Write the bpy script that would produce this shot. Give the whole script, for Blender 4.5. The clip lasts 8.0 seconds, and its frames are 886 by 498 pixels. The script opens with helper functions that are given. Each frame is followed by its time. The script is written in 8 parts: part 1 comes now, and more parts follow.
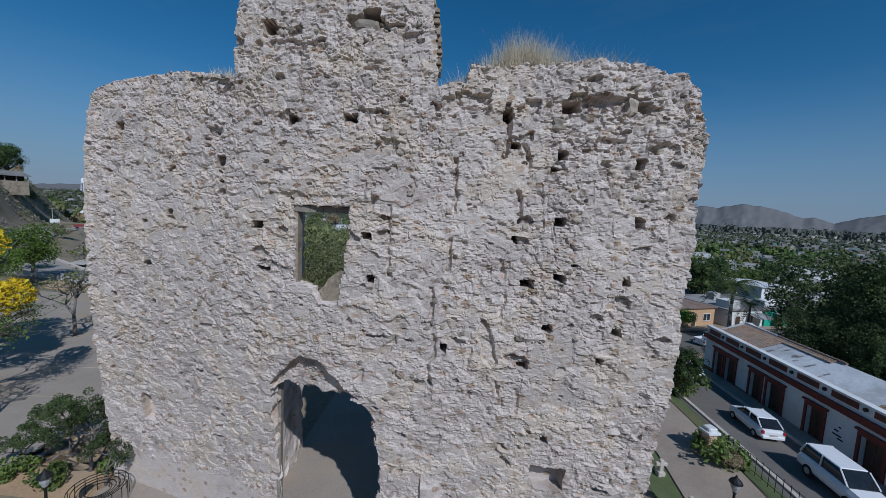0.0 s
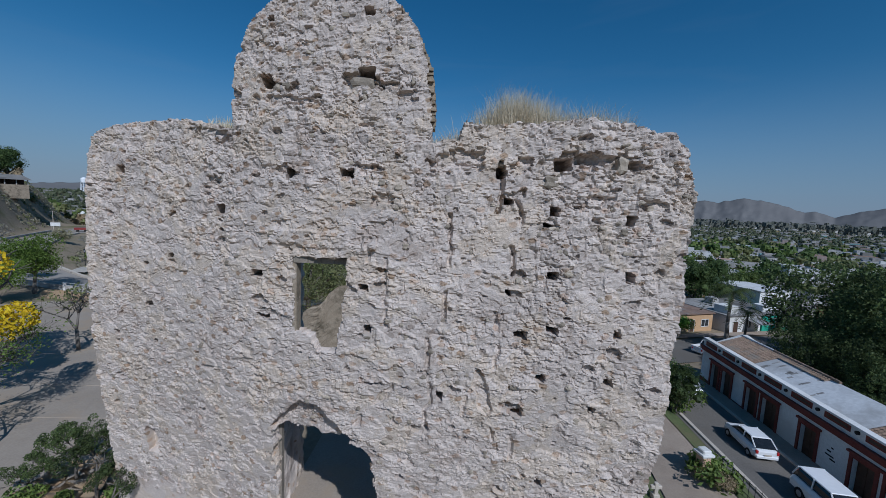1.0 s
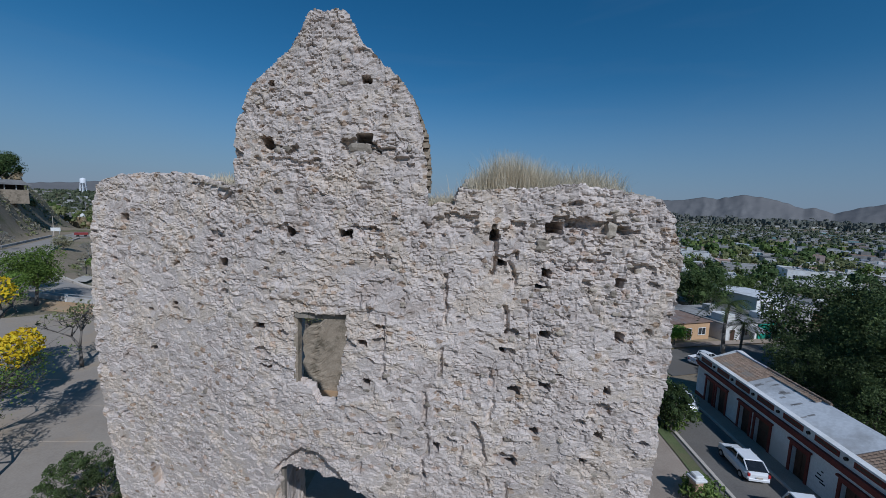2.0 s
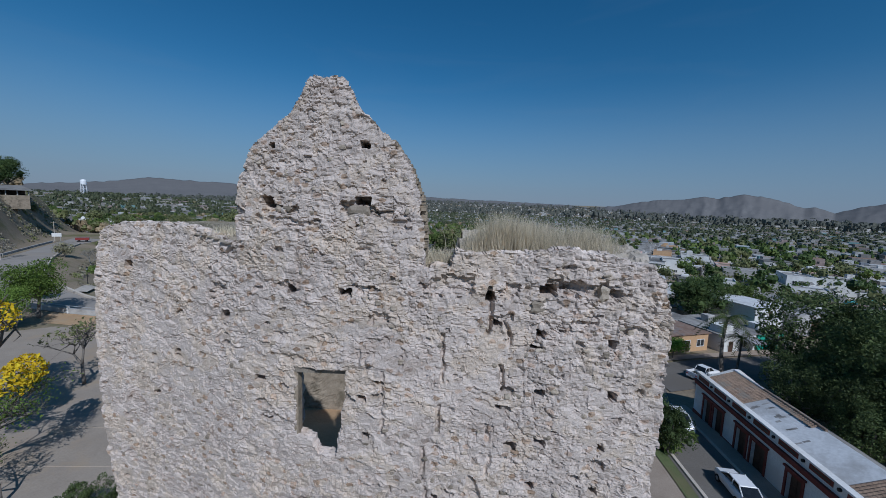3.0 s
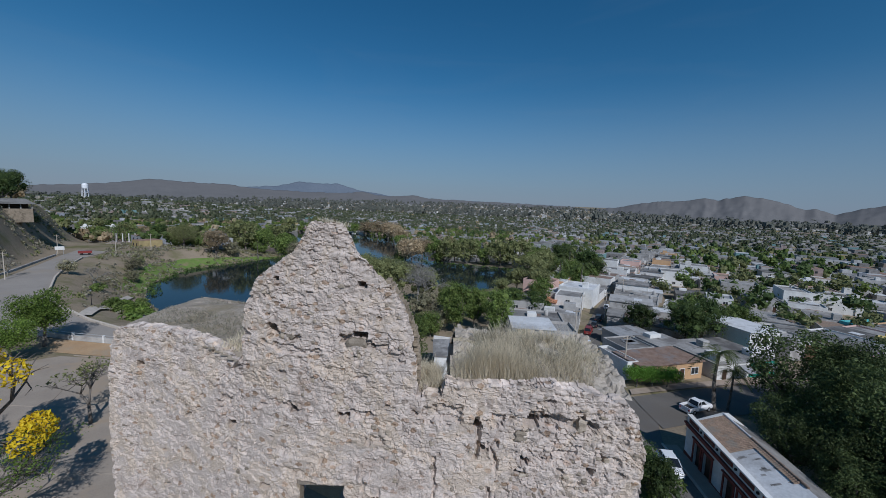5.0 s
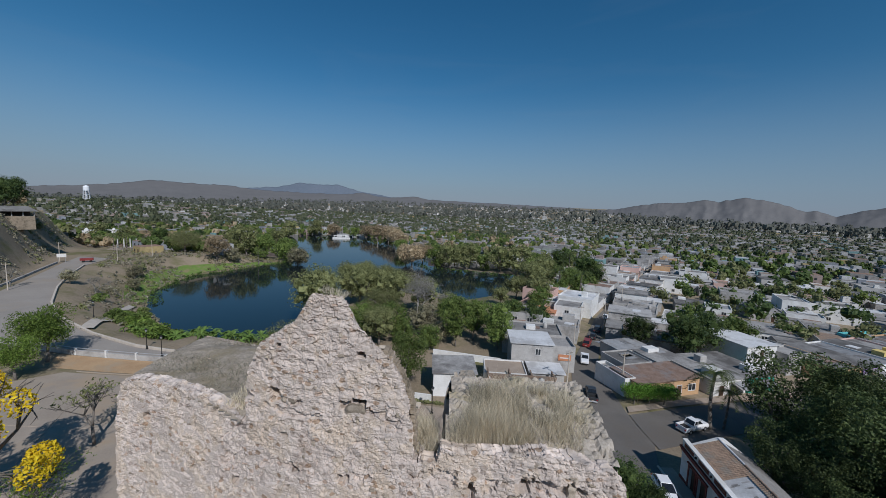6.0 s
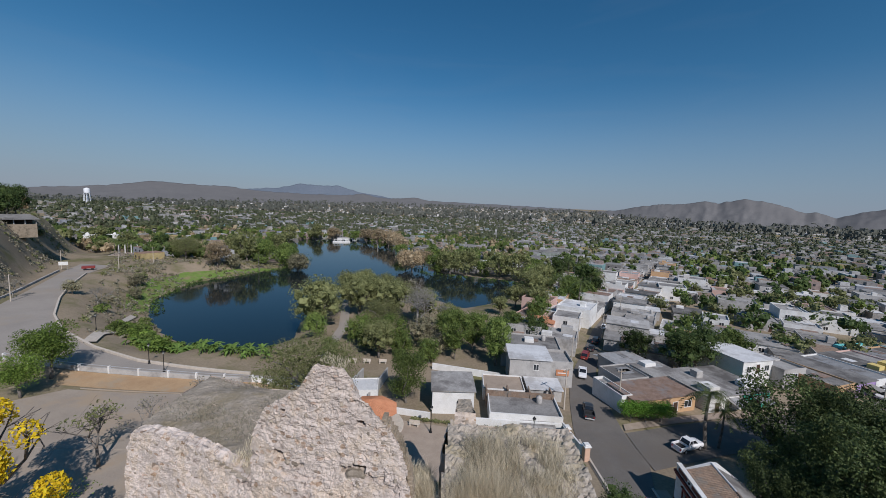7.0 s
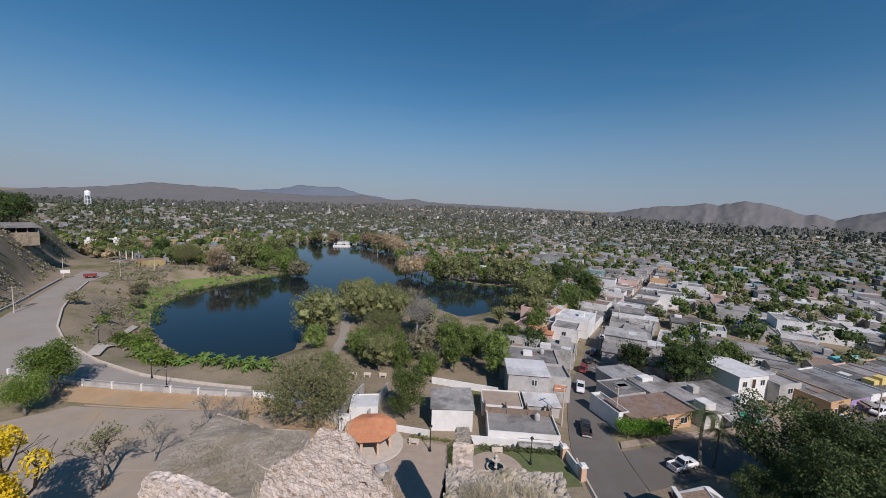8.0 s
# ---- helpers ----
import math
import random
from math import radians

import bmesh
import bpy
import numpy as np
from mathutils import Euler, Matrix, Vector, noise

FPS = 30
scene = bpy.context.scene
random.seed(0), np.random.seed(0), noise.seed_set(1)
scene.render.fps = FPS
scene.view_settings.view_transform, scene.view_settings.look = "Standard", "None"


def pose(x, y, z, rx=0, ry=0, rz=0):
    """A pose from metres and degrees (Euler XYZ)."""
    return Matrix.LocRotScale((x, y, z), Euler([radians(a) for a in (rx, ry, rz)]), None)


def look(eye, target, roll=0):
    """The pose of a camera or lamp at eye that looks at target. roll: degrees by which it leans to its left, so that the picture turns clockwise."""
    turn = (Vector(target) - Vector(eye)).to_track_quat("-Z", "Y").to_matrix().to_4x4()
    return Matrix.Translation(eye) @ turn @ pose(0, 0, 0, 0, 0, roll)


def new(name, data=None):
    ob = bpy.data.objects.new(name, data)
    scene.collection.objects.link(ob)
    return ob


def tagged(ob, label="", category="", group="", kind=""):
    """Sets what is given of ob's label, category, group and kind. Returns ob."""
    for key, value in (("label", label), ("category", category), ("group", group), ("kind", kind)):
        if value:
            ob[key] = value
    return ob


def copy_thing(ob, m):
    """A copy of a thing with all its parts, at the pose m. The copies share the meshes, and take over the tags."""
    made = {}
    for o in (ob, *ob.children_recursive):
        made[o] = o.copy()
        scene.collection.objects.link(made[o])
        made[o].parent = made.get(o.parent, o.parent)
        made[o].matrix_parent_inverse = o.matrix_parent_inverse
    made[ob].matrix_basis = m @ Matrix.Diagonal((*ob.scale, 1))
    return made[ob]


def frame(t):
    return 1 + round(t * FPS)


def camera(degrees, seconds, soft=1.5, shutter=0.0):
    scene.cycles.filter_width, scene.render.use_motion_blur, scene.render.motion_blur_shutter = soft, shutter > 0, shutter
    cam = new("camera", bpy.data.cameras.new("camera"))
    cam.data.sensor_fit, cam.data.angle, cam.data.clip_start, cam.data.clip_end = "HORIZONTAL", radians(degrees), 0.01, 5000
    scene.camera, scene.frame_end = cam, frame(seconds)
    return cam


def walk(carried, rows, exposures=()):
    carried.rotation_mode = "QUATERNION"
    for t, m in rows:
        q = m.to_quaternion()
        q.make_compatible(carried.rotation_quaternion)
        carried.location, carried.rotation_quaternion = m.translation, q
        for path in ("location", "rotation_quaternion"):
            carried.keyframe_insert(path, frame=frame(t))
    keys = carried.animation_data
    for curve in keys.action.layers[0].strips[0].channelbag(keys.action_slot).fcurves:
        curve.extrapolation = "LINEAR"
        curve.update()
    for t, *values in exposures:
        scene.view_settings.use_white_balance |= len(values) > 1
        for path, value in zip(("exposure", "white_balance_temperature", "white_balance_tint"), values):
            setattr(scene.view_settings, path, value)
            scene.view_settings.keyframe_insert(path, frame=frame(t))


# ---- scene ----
# a drone climbs in front of a ruined church front: seconds, place, yaw, pitch, lean
cam = camera(99.25, 8.0, soft=0.6)
PATH = [
    (0.0, 0.598, 1.015, 16.066, 0.35, -5.65, 2.89),
    (0.5, 0.658, 0.957, 17.099, 0.38, -5.96, 2.71),
    (1.0, 0.697, 0.932, 18.160, 0.38, -6.25, 2.54),
    (1.5, 0.715, 0.852, 19.285, 0.36, -6.49, 2.38),
    (2.0, 0.752, 0.697, 20.506, 0.33, -6.61, 2.26),
    (3.5, 0.812, 0.605, 24.054, 0.39, -6.68, 2.17),
    (4.0, 0.862, 0.465, 25.405, 0.40, -6.69, 2.14),
    (4.5, 0.930, 0.232, 26.817, 0.42, -6.64, 2.16),
    (6.0, 1.073, -0.258, 31.328, 0.52, -6.42, 2.27),
    (6.5, 1.135, -0.527, 32.956, 0.55, -6.37, 2.28),
    (7.0, 1.149, -0.769, 34.685, 0.54, -6.32, 2.30),
    (7.5, 1.128, -1.041, 36.384, 0.53, -6.25, 2.34),
    (8.0, 1.115, -1.411, 38.066, 0.54, -6.15, 2.38),
]
walk(cam, [(t, pose(x, y, z, 0, 0, yaw) @ pose(0, 0, 0, 90 + pitch, 0, 0) @ pose(0, 0, 0, 0, 0, roll)) for t, x, y, z, yaw, pitch, roll in PATH],
     [(0.0, -0.26, 5400, 10), (2.0, -0.27, 5430, 10), (4.5, -0.25, 5600, 11), (6.0, -0.12, 6000, 12), (7.0, 0.03, 6200, 15), (8.0, 0.16, 6450, 19)])

# ---- light ----
SUN_ELEV = radians(41.5)
SUN_FROM = Vector((0.42, -0.91, 0)).normalized()
world = bpy.data.worlds.new("sky")
scene.world = world
world.use_nodes = True
wn = world.node_tree.nodes
wl = world.node_tree.links
wn.clear()
w_out = wn.new("ShaderNodeOutputWorld")
w_bg = wn.new("ShaderNodeBackground")
w_sky = wn.new("ShaderNodeTexSky")
w_sky.sky_type = "NISHITA"
w_sky.sun_disc = False
w_sky.sun_elevation = SUN_ELEV
w_sky.sun_rotation = math.atan2(SUN_FROM.x, SUN_FROM.y)
w_sky.air_density = 1.0
w_sky.dust_density = 0.1
w_sky.ozone_density = 4.0
w_bg.inputs["Strength"].default_value = 0.057
# thin cirrus wisps, low over the western horizon
w_co = wn.new("ShaderNodeTexCoord")
w_map = wn.new("ShaderNodeMapping")
w_map.inputs["Scale"].default_value = (1.6, 1.6, 9.0)
w_map.inputs["Rotation"].default_value = (0.25, 0.1, 0.4)
w_noise = wn.new("ShaderNodeTexNoise")
w_noise.inputs["Scale"].default_value = 1.7
w_noise.inputs["Detail"].default_value = 7
w_noise.inputs["Distortion"].default_value = 0.8
w_ramp = wn.new("ShaderNodeValToRGB")
w_ramp.color_ramp.elements[0].position, w_ramp.color_ramp.elements[0].color = 0.52, (0, 0, 0, 1)
w_ramp.color_ramp.elements[1].position, w_ramp.color_ramp.elements[1].color = 0.85, (0.06, 0.06, 0.06, 1)
w_mix = wn.new("ShaderNodeMix")
w_mix.data_type = "RGBA"
w_mix.inputs["B"].default_value = (5.2, 5.6, 6.0, 1)
wl.new(w_co.outputs["Generated"], w_map.inputs["Vector"])
wl.new(w_map.outputs["Vector"], w_noise.inputs["Vector"])
wl.new(w_noise.outputs["Fac"], w_ramp.inputs["Fac"])
wl.new(w_ramp.outputs["Color"], w_mix.inputs["Factor"])
w_hsv = wn.new("ShaderNodeHueSaturation")
w_hsv.inputs["Saturation"].default_value = 1.27
w_hsv.inputs["Hue"].default_value = 0.488
w_hsv.inputs["Value"].default_value = 1.16
wl.new(w_sky.outputs["Color"], w_hsv.inputs["Color"])
wl.new(w_hsv.outputs["Color"], w_mix.inputs["A"])
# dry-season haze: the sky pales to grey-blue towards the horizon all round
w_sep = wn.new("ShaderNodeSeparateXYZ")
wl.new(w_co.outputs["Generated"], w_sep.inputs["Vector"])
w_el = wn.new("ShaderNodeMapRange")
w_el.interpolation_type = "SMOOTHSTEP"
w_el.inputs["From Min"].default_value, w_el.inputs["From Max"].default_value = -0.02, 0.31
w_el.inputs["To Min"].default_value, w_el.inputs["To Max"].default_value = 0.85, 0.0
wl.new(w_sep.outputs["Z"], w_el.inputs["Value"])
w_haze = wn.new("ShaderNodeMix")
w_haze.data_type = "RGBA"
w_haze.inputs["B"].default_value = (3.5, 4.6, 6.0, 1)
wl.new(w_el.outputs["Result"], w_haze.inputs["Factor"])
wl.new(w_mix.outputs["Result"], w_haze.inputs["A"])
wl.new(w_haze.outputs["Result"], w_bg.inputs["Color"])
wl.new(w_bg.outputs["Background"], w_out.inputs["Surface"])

sun_data = bpy.data.lights.new("sun", "SUN")
sun_data.energy = 3.7
sun_data.angle = radians(0.53)
sun_data.color = (1.0, 0.96, 0.9)
sun = new("sun", sun_data)
sun_dir = Vector((SUN_FROM.x * math.cos(SUN_ELEV), SUN_FROM.y * math.cos(SUN_ELEV), math.sin(SUN_ELEV)))
sun.matrix_world = look(Vector((0, 0, 80)) + sun_dir * 20, (0, 0, 80))

# ---- materials ----


def ramp_node(nodes, a, b, lo=0.35, hi=0.65):
    r = nodes.new("ShaderNodeValToRGB")
    r.color_ramp.elements[0].position, r.color_ramp.elements[0].color = lo, (*a, 1)
    r.color_ramp.elements[1].position, r.color_ramp.elements[1].color = hi, (*b, 1)
    return r


def material(name, dark, light, scale=1.0, rough=0.9, bump=0.25, fine=12.0, metal=0.0, stain=None, vary=0.0, tint=False, spec=0.3):
    """Two scales of noise in world metres between two colours, with relief; stain: a third colour in blotches; vary: by piece."""
    m = bpy.data.materials.new(name)
    m.use_nodes = True
    n, l = m.node_tree.nodes, m.node_tree.links
    bsdf = n["Principled BSDF"]
    bsdf.inputs["Roughness"].default_value = rough
    bsdf.inputs["Metallic"].default_value = metal
    bsdf.inputs["Specular IOR Level"].default_value = spec
    geo = n.new("ShaderNodeNewGeometry")
    big = n.new("ShaderNodeTexNoise")
    big.inputs["Scale"].default_value = scale
    big.inputs["Detail"].default_value = 6
    big.inputs["Roughness"].default_value = 0.65
    small = n.new("ShaderNodeTexNoise")
    small.inputs["Scale"].default_value = scale * fine
    small.inputs["Detail"].default_value = 4
    l.new(geo.outputs["Position"], big.inputs["Vector"])
    l.new(geo.outputs["Position"], small.inputs["Vector"])
    mixf = n.new("ShaderNodeMath")
    mixf.operation = "MULTIPLY_ADD"
    mixf.inputs[1].default_value = 0.45
    l.new(small.outputs["Fac"], mixf.inputs[0])
    half = n.new("ShaderNodeMath")
    half.operation = "MULTIPLY"
    half.inputs[1].default_value = 0.55
    l.new(big.outputs["Fac"], half.inputs[0])
    l.new(half.outputs[0], mixf.inputs[2])
    ramp = ramp_node(n, dark, light)
    l.new(mixf.outputs[0], ramp.inputs["Fac"])
    colour = ramp.outputs["Color"]
    if stain:
        st = n.new("ShaderNodeTexNoise")
        st.inputs["Scale"].default_value = scale * 0.45
        st.inputs["Detail"].default_value = 8
        st.inputs["Roughness"].default_value = 0.7
        l.new(geo.outputs["Position"], st.inputs["Vector"])
        sr = ramp_node(n, (0, 0, 0), (1, 1, 1), 0.5, 0.62)
        l.new(st.outputs["Fac"], sr.inputs["Fac"])
        mx = n.new("ShaderNodeMix")
        mx.data_type = "RGBA"
        mx.inputs["B"].default_value = (*stain, 1)
        l.new(sr.outputs["Color"], mx.inputs["Factor"])
        l.new(colour, mx.inputs["A"])
        colour = mx.outputs["Result"]
    if vary or tint:
        hsv = n.new("ShaderNodeHueSaturation")
        mr = n.new("ShaderNodeMapRange")
        mr.inputs["To Min"].default_value = 1 - vary
        mr.inputs["To Max"].default_value = 1 + vary
        if tint:
            at = n.new("ShaderNodeAttribute")
            at.attribute_name = "tint"
            l.new(at.outputs["Fac"], mr.inputs["Value"])
        else:
            oi = n.new("ShaderNodeObjectInfo")
            l.new(oi.outputs["Random"], mr.inputs["Value"])
        l.new(mr.outputs["Result"], hsv.inputs["Value"])
        l.new(colour, hsv.inputs["Color"])
        colour = hsv.outputs["Color"]
    l.new(colour, bsdf.inputs["Base Color"])
    if bump:
        bp = n.new("ShaderNodeBump")
        bp.inputs["Strength"].default_value = bump
        bp.inputs["Distance"].default_value = 0.05
        l.new(mixf.outputs[0], bp.inputs["Height"])
        l.new(bp.outputs["Normal"], bsdf.inputs["Normal"])
    return m


def leaf_material(name, dark, light, vary=0.35):
    m = bpy.data.materials.new(name)
    m.use_nodes = True
    n, l = m.node_tree.nodes, m.node_tree.links
    bsdf = n["Principled BSDF"]
    bsdf.inputs["Roughness"].default_value = 0.6
    bsdf.inputs["Specular IOR Level"].default_value = 0.25
    geo = n.new("ShaderNodeNewGeometry")
    ramp = ramp_node(n, dark, light, 0.0, 1.0)
    l.new(geo.outputs["Random Per Island"], ramp.inputs["Fac"])
    oi = n.new("ShaderNodeObjectInfo")
    mr = n.new("ShaderNodeMapRange")
    mr.inputs["To Min"].default_value = 1 - vary
    mr.inputs["To Max"].default_value = 1 + vary
    l.new(oi.outputs["Random"], mr.inputs["Value"])
    hsv = n.new("ShaderNodeHueSaturation")
    l.new(mr.outputs["Result"], hsv.inputs["Value"])
    l.new(ramp.outputs["Color"], hsv.inputs["Color"])
    tr = n.new("ShaderNodeBsdfTranslucent")
    l.new(hsv.outputs["Color"], tr.inputs["Color"])
    l.new(hsv.outputs["Color"], bsdf.inputs["Base Color"])
    mx = n.new("ShaderNodeMixShader")
    mx.inputs["Fac"].default_value = 0.3
    l.new(bsdf.outputs["BSDF"], mx.inputs[1])
    l.new(tr.outputs["BSDF"], mx.inputs[2])
    l.new(mx.outputs["Shader"], n["Material Output"].inputs["Surface"])
    return m


def attr_material(name, rough=0.9, noise_scale=0.6, amount=0.35):
    """Takes its paint from the mesh's own colour attribute 'paint', broken up with weathering noise."""
    m = bpy.data.materials.new(name)
    m.use_nodes = True
    n, l = m.node_tree.nodes, m.node_tree.links
    bsdf = n["Principled BSDF"]
    bsdf.inputs["Roughness"].default_value = rough
    bsdf.inputs["Specular IOR Level"].default_value = 0.25
    at = n.new("ShaderNodeAttribute")
    at.attribute_name = "paint"
    geo = n.new("ShaderNodeNewGeometry")
    nz = n.new("ShaderNodeTexNoise")
    nz.inputs["Scale"].default_value = noise_scale
    nz.inputs["Detail"].default_value = 7
    nz.inputs["Roughness"].default_value = 0.7
    l.new(geo.outputs["Position"], nz.inputs["Vector"])
    mr = n.new("ShaderNodeMapRange")
    mr.inputs["From Min"].default_value, mr.inputs["From Max"].default_value = 0.3, 0.7
    mr.inputs["To Min"].default_value, mr.inputs["To Max"].default_value = 1 - amount, 1 + amount * 0.5
    l.new(nz.outputs["Fac"], mr.inputs["Value"])
    hsv = n.new("ShaderNodeHueSaturation")
    l.new(mr.outputs["Result"], hsv.inputs["Value"])
    l.new(at.outputs["Color"], hsv.inputs["Color"])
    l.new(hsv.outputs["Color"], bsdf.inputs["Base Color"])
    return m


def wall_material(name):
    """Weathered lime render over rubble: cream and grey coats, rounded stones showing through, a creased and gritty skin."""
    m = bpy.data.materials.new(name)
    m.use_nodes = True
    n, l = m.node_tree.nodes, m.node_tree.links
    bsdf = n["Principled BSDF"]
    bsdf.inputs["Roughness"].default_value = 0.95
    bsdf.inputs["Specular IOR Level"].default_value = 0.1
    geo = n.new("ShaderNodeNewGeometry")

    def noise_tex(scale, detail, rough, stretch=(1, 1, 1), kind="FBM"):
        mp = n.new("ShaderNodeMapping")
        mp.inputs["Scale"].default_value = stretch
        l.new(geo.outputs["Position"], mp.inputs["Vector"])
        t = n.new("ShaderNodeTexNoise")
        t.noise_type = kind
        t.inputs["Scale"].default_value = scale
        t.inputs["Detail"].default_value = detail
        t.inputs["Roughness"].default_value = rough
        t.inputs["Distortion"].default_value = 0.6
        l.new(mp.outputs["Vector"], t.inputs["Vector"])
        return t
    big = noise_tex(0.5, 8, 0.7)
    coat = n.new("ShaderNodeValToRGB")
    e = coat.color_ramp.elements
    e[0].position, e[0].color = 0.3, (0.41, 0.324, 0.262, 1)
    e[1].position, e[1].color = 0.7, (0.68, 0.583, 0.51, 1)
    for pos, col in ((0.42, (0.566, 0.482, 0.425, 1)), (0.5, (0.616, 0.53, 0.468, 1)), (0.58, (0.59, 0.487, 0.392, 1))):
        k = e.new(pos)
        k.color = col
    l.new(big.outputs["Fac"], coat.inputs["Fac"])
    # rounded stones: some tan, some grey, most hidden
    warp = noise_tex(3.0, 3, 0.6)
    add = n.new("ShaderNodeVectorMath")
    add.operation = "MULTIPLY_ADD"
    add.inputs[1].default_value = (0.22, 0.22, 0.22)
    l.new(warp.outputs["Color"], add.inputs[0])
    l.new(geo.outputs["Position"], add.inputs[2])
    sq = n.new("ShaderNodeMapping")
    sq.inputs["Scale"].default_value = (1.0, 1.0, 1.55)
    l.new(add.outputs["Vector"], sq.inputs["Vector"])
    cell = n.new("ShaderNodeTexVoronoi")
    cell.inputs["Scale"].default_value = 2.6
    l.new(sq.outputs["Vector"], cell.inputs["Vector"])
    sep = n.new("ShaderNodeSeparateColor")
    l.new(cell.outputs["Color"], sep.inputs["Color"])
    tone = n.new("ShaderNodeValToRGB")
    tone.color_ramp.interpolation = "CONSTANT"
    e = tone.color_ramp.elements
    e[0].position, e[0].color = 0.0, (0.6, 0.5, 0.4, 1)
    e[1].position, e[1].color = 0.07, (0.62, 0.6, 0.58, 1)
    for pos, col in ((0.12, (0.86, 0.76, 0.68, 1)), (0.2, (1, 1, 1, 1))):
        k = e.new(pos)
        k.color = col
    l.new(sep.outputs["Red"], tone.inputs["Fac"])
    spot = n.new("ShaderNodeMapRange")
    spot.inputs["From Min"].default_value, spot.inputs["From Max"].default_value = 0.38, 0.46
    spot.inputs["To Min"].default_value, spot.inputs["To Max"].default_value = 0.9, 0.0
    l.new(cell.outputs["Distance"], spot.inputs["Value"])
    mul = n.new("ShaderNodeMix")
    mul.data_type = "RGBA"
    mul.blend_type = "MULTIPLY"
    l.new(spot.outputs["Result"], mul.inputs["Factor"])
    l.new(coat.outputs["Color"], mul.inputs["A"])
    l.new(tone.outputs["Color"], mul.inputs["B"])
    at = n.new("ShaderNodeAttribute")
    at.attribute_name = "tint"
    grit = noise_tex(9, 8, 0.75, (1, 1, 1.7))
    # broken chips: small cells of two sizes, each at its own level and tone
    def chips(scale):
        t = n.new("ShaderNodeTexVoronoi")
        t.inputs["Scale"].default_value = scale
        l.new(sq.outputs["Vector"], t.inputs["Vector"])
        s = n.new("ShaderNodeSeparateColor")
        l.new(t.outputs["Color"], s.inputs["Color"])
        return s.outputs
    small, mid = chips(12.0), chips(5.5)

    def weigh(a, factor, b):
        k = n.new("ShaderNodeMath")
        k.operation = "MULTIPLY_ADD"
        k.inputs[1].default_value = factor
        l.new(a, k.inputs[0])
        l.new(b, k.inputs[2])
        return k.outputs[0]
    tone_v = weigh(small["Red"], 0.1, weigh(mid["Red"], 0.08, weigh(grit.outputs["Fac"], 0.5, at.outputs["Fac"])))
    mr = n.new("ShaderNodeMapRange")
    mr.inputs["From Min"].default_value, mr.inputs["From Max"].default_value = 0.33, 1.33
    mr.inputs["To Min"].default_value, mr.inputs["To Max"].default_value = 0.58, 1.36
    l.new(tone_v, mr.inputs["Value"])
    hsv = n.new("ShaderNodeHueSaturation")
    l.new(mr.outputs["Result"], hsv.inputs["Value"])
    l.new(mul.outputs["Result"], hsv.inputs["Color"])
    l.new(hsv.outputs["Color"], bsdf.inputs["Base Color"])
    crease = noise_tex(2.3, 8, 0.72, (1, 1, 2.2), "RIDGED_MULTIFRACTAL")
    height = weigh(small["Green"], 0.12, weigh(mid["Green"], 0.1, weigh(crease.outputs["Fac"], -0.4, grit.outputs["Fac"])))
    bp = n.new("ShaderNodeBump")
    bp.inputs["Strength"].default_value = 0.75
    bp.inputs["Distance"].default_value = 0.05
    l.new(height, bp.inputs["Height"])
    l.new(bp.outputs["Normal"], bsdf.inputs["Normal"])
    return m


M_STONE = wall_material("flaked_render_rubble")
M_PIECE = material("field_stone", (0.22, 0.18, 0.135), (0.42, 0.36, 0.29), 2.0, 0.95, 0.5, 10, vary=0.35, spec=0.15)
M_RUBBLE_TOP = material("weathered_rubble_top", (0.23, 0.195, 0.152), (0.41, 0.355, 0.29), 0.9, 0.95, 0.5, 9, stain=(0.25, 0.21, 0.145), spec=0.1)
M_PALETOP = material("pale_rubble_top", (0.27, 0.235, 0.19), (0.5, 0.44, 0.375), 0.9, 0.95, 0.6, 9, stain=(0.34, 0.29, 0.2), spec=0.1)
M_STRAW = leaf_material("dry_straw", (0.54, 0.465, 0.33), (0.8, 0.71, 0.54), 0.1)
M_GREYGRASS = leaf_material("grey_dry_grass", (0.22, 0.2, 0.145), (0.38, 0.35, 0.26), 0.1)
M_GREEN = leaf_material("green_leaves", (0.07424, 0.1196, 0.0276), (0.224, 0.2867, 0.07475))
M_DARKGREEN = leaf_material("dark_leaves", (0.0336, 0.0594, 0.0189), (0.1008, 0.1404, 0.0399))
M_MANGO = leaf_material("mango_leaves", (0.035, 0.054, 0.02), (0.115, 0.15, 0.05), 0.35)
M_OLIVE = leaf_material("olive_leaves", (0.1306, 0.1449, 0.0546), (0.2911, 0.3036, 0.13), 0.18)
M_GREYLEAF = leaf_material("grey_leaves", (0.1755, 0.1664, 0.1), (0.351, 0.32, 0.2))
M_RUSSET = leaf_material("russet_leaves", (0.3, 0.225, 0.13), (0.5, 0.4, 0.26))
M_YELLOW = leaf_material("yellow_blossom", (0.62, 0.42, 0.01), (0.85, 0.66, 0.03), 0.05)
# two leaf colours dulled with painted haze, for plants far off
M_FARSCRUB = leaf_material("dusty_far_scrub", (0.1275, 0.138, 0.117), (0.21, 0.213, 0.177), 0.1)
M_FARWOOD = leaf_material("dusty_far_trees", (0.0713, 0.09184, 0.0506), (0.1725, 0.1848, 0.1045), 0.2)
M_PLAZALEAF = leaf_material("fresh_leaves", (0.075, 0.13, 0.02), (0.22, 0.31, 0.06), 0.2)
M_PALM = leaf_material("palm_fronds", (0.06, 0.09, 0.025), (0.15, 0.18, 0.06))
M_BANANA = leaf_material("banana_leaves", (0.09, 0.16, 0.03), (0.2, 0.3, 0.07))
M_HEDGE = leaf_material("clipped_hedge", (0.085, 0.19, 0.02), (0.19, 0.34, 0.05), 0.1)
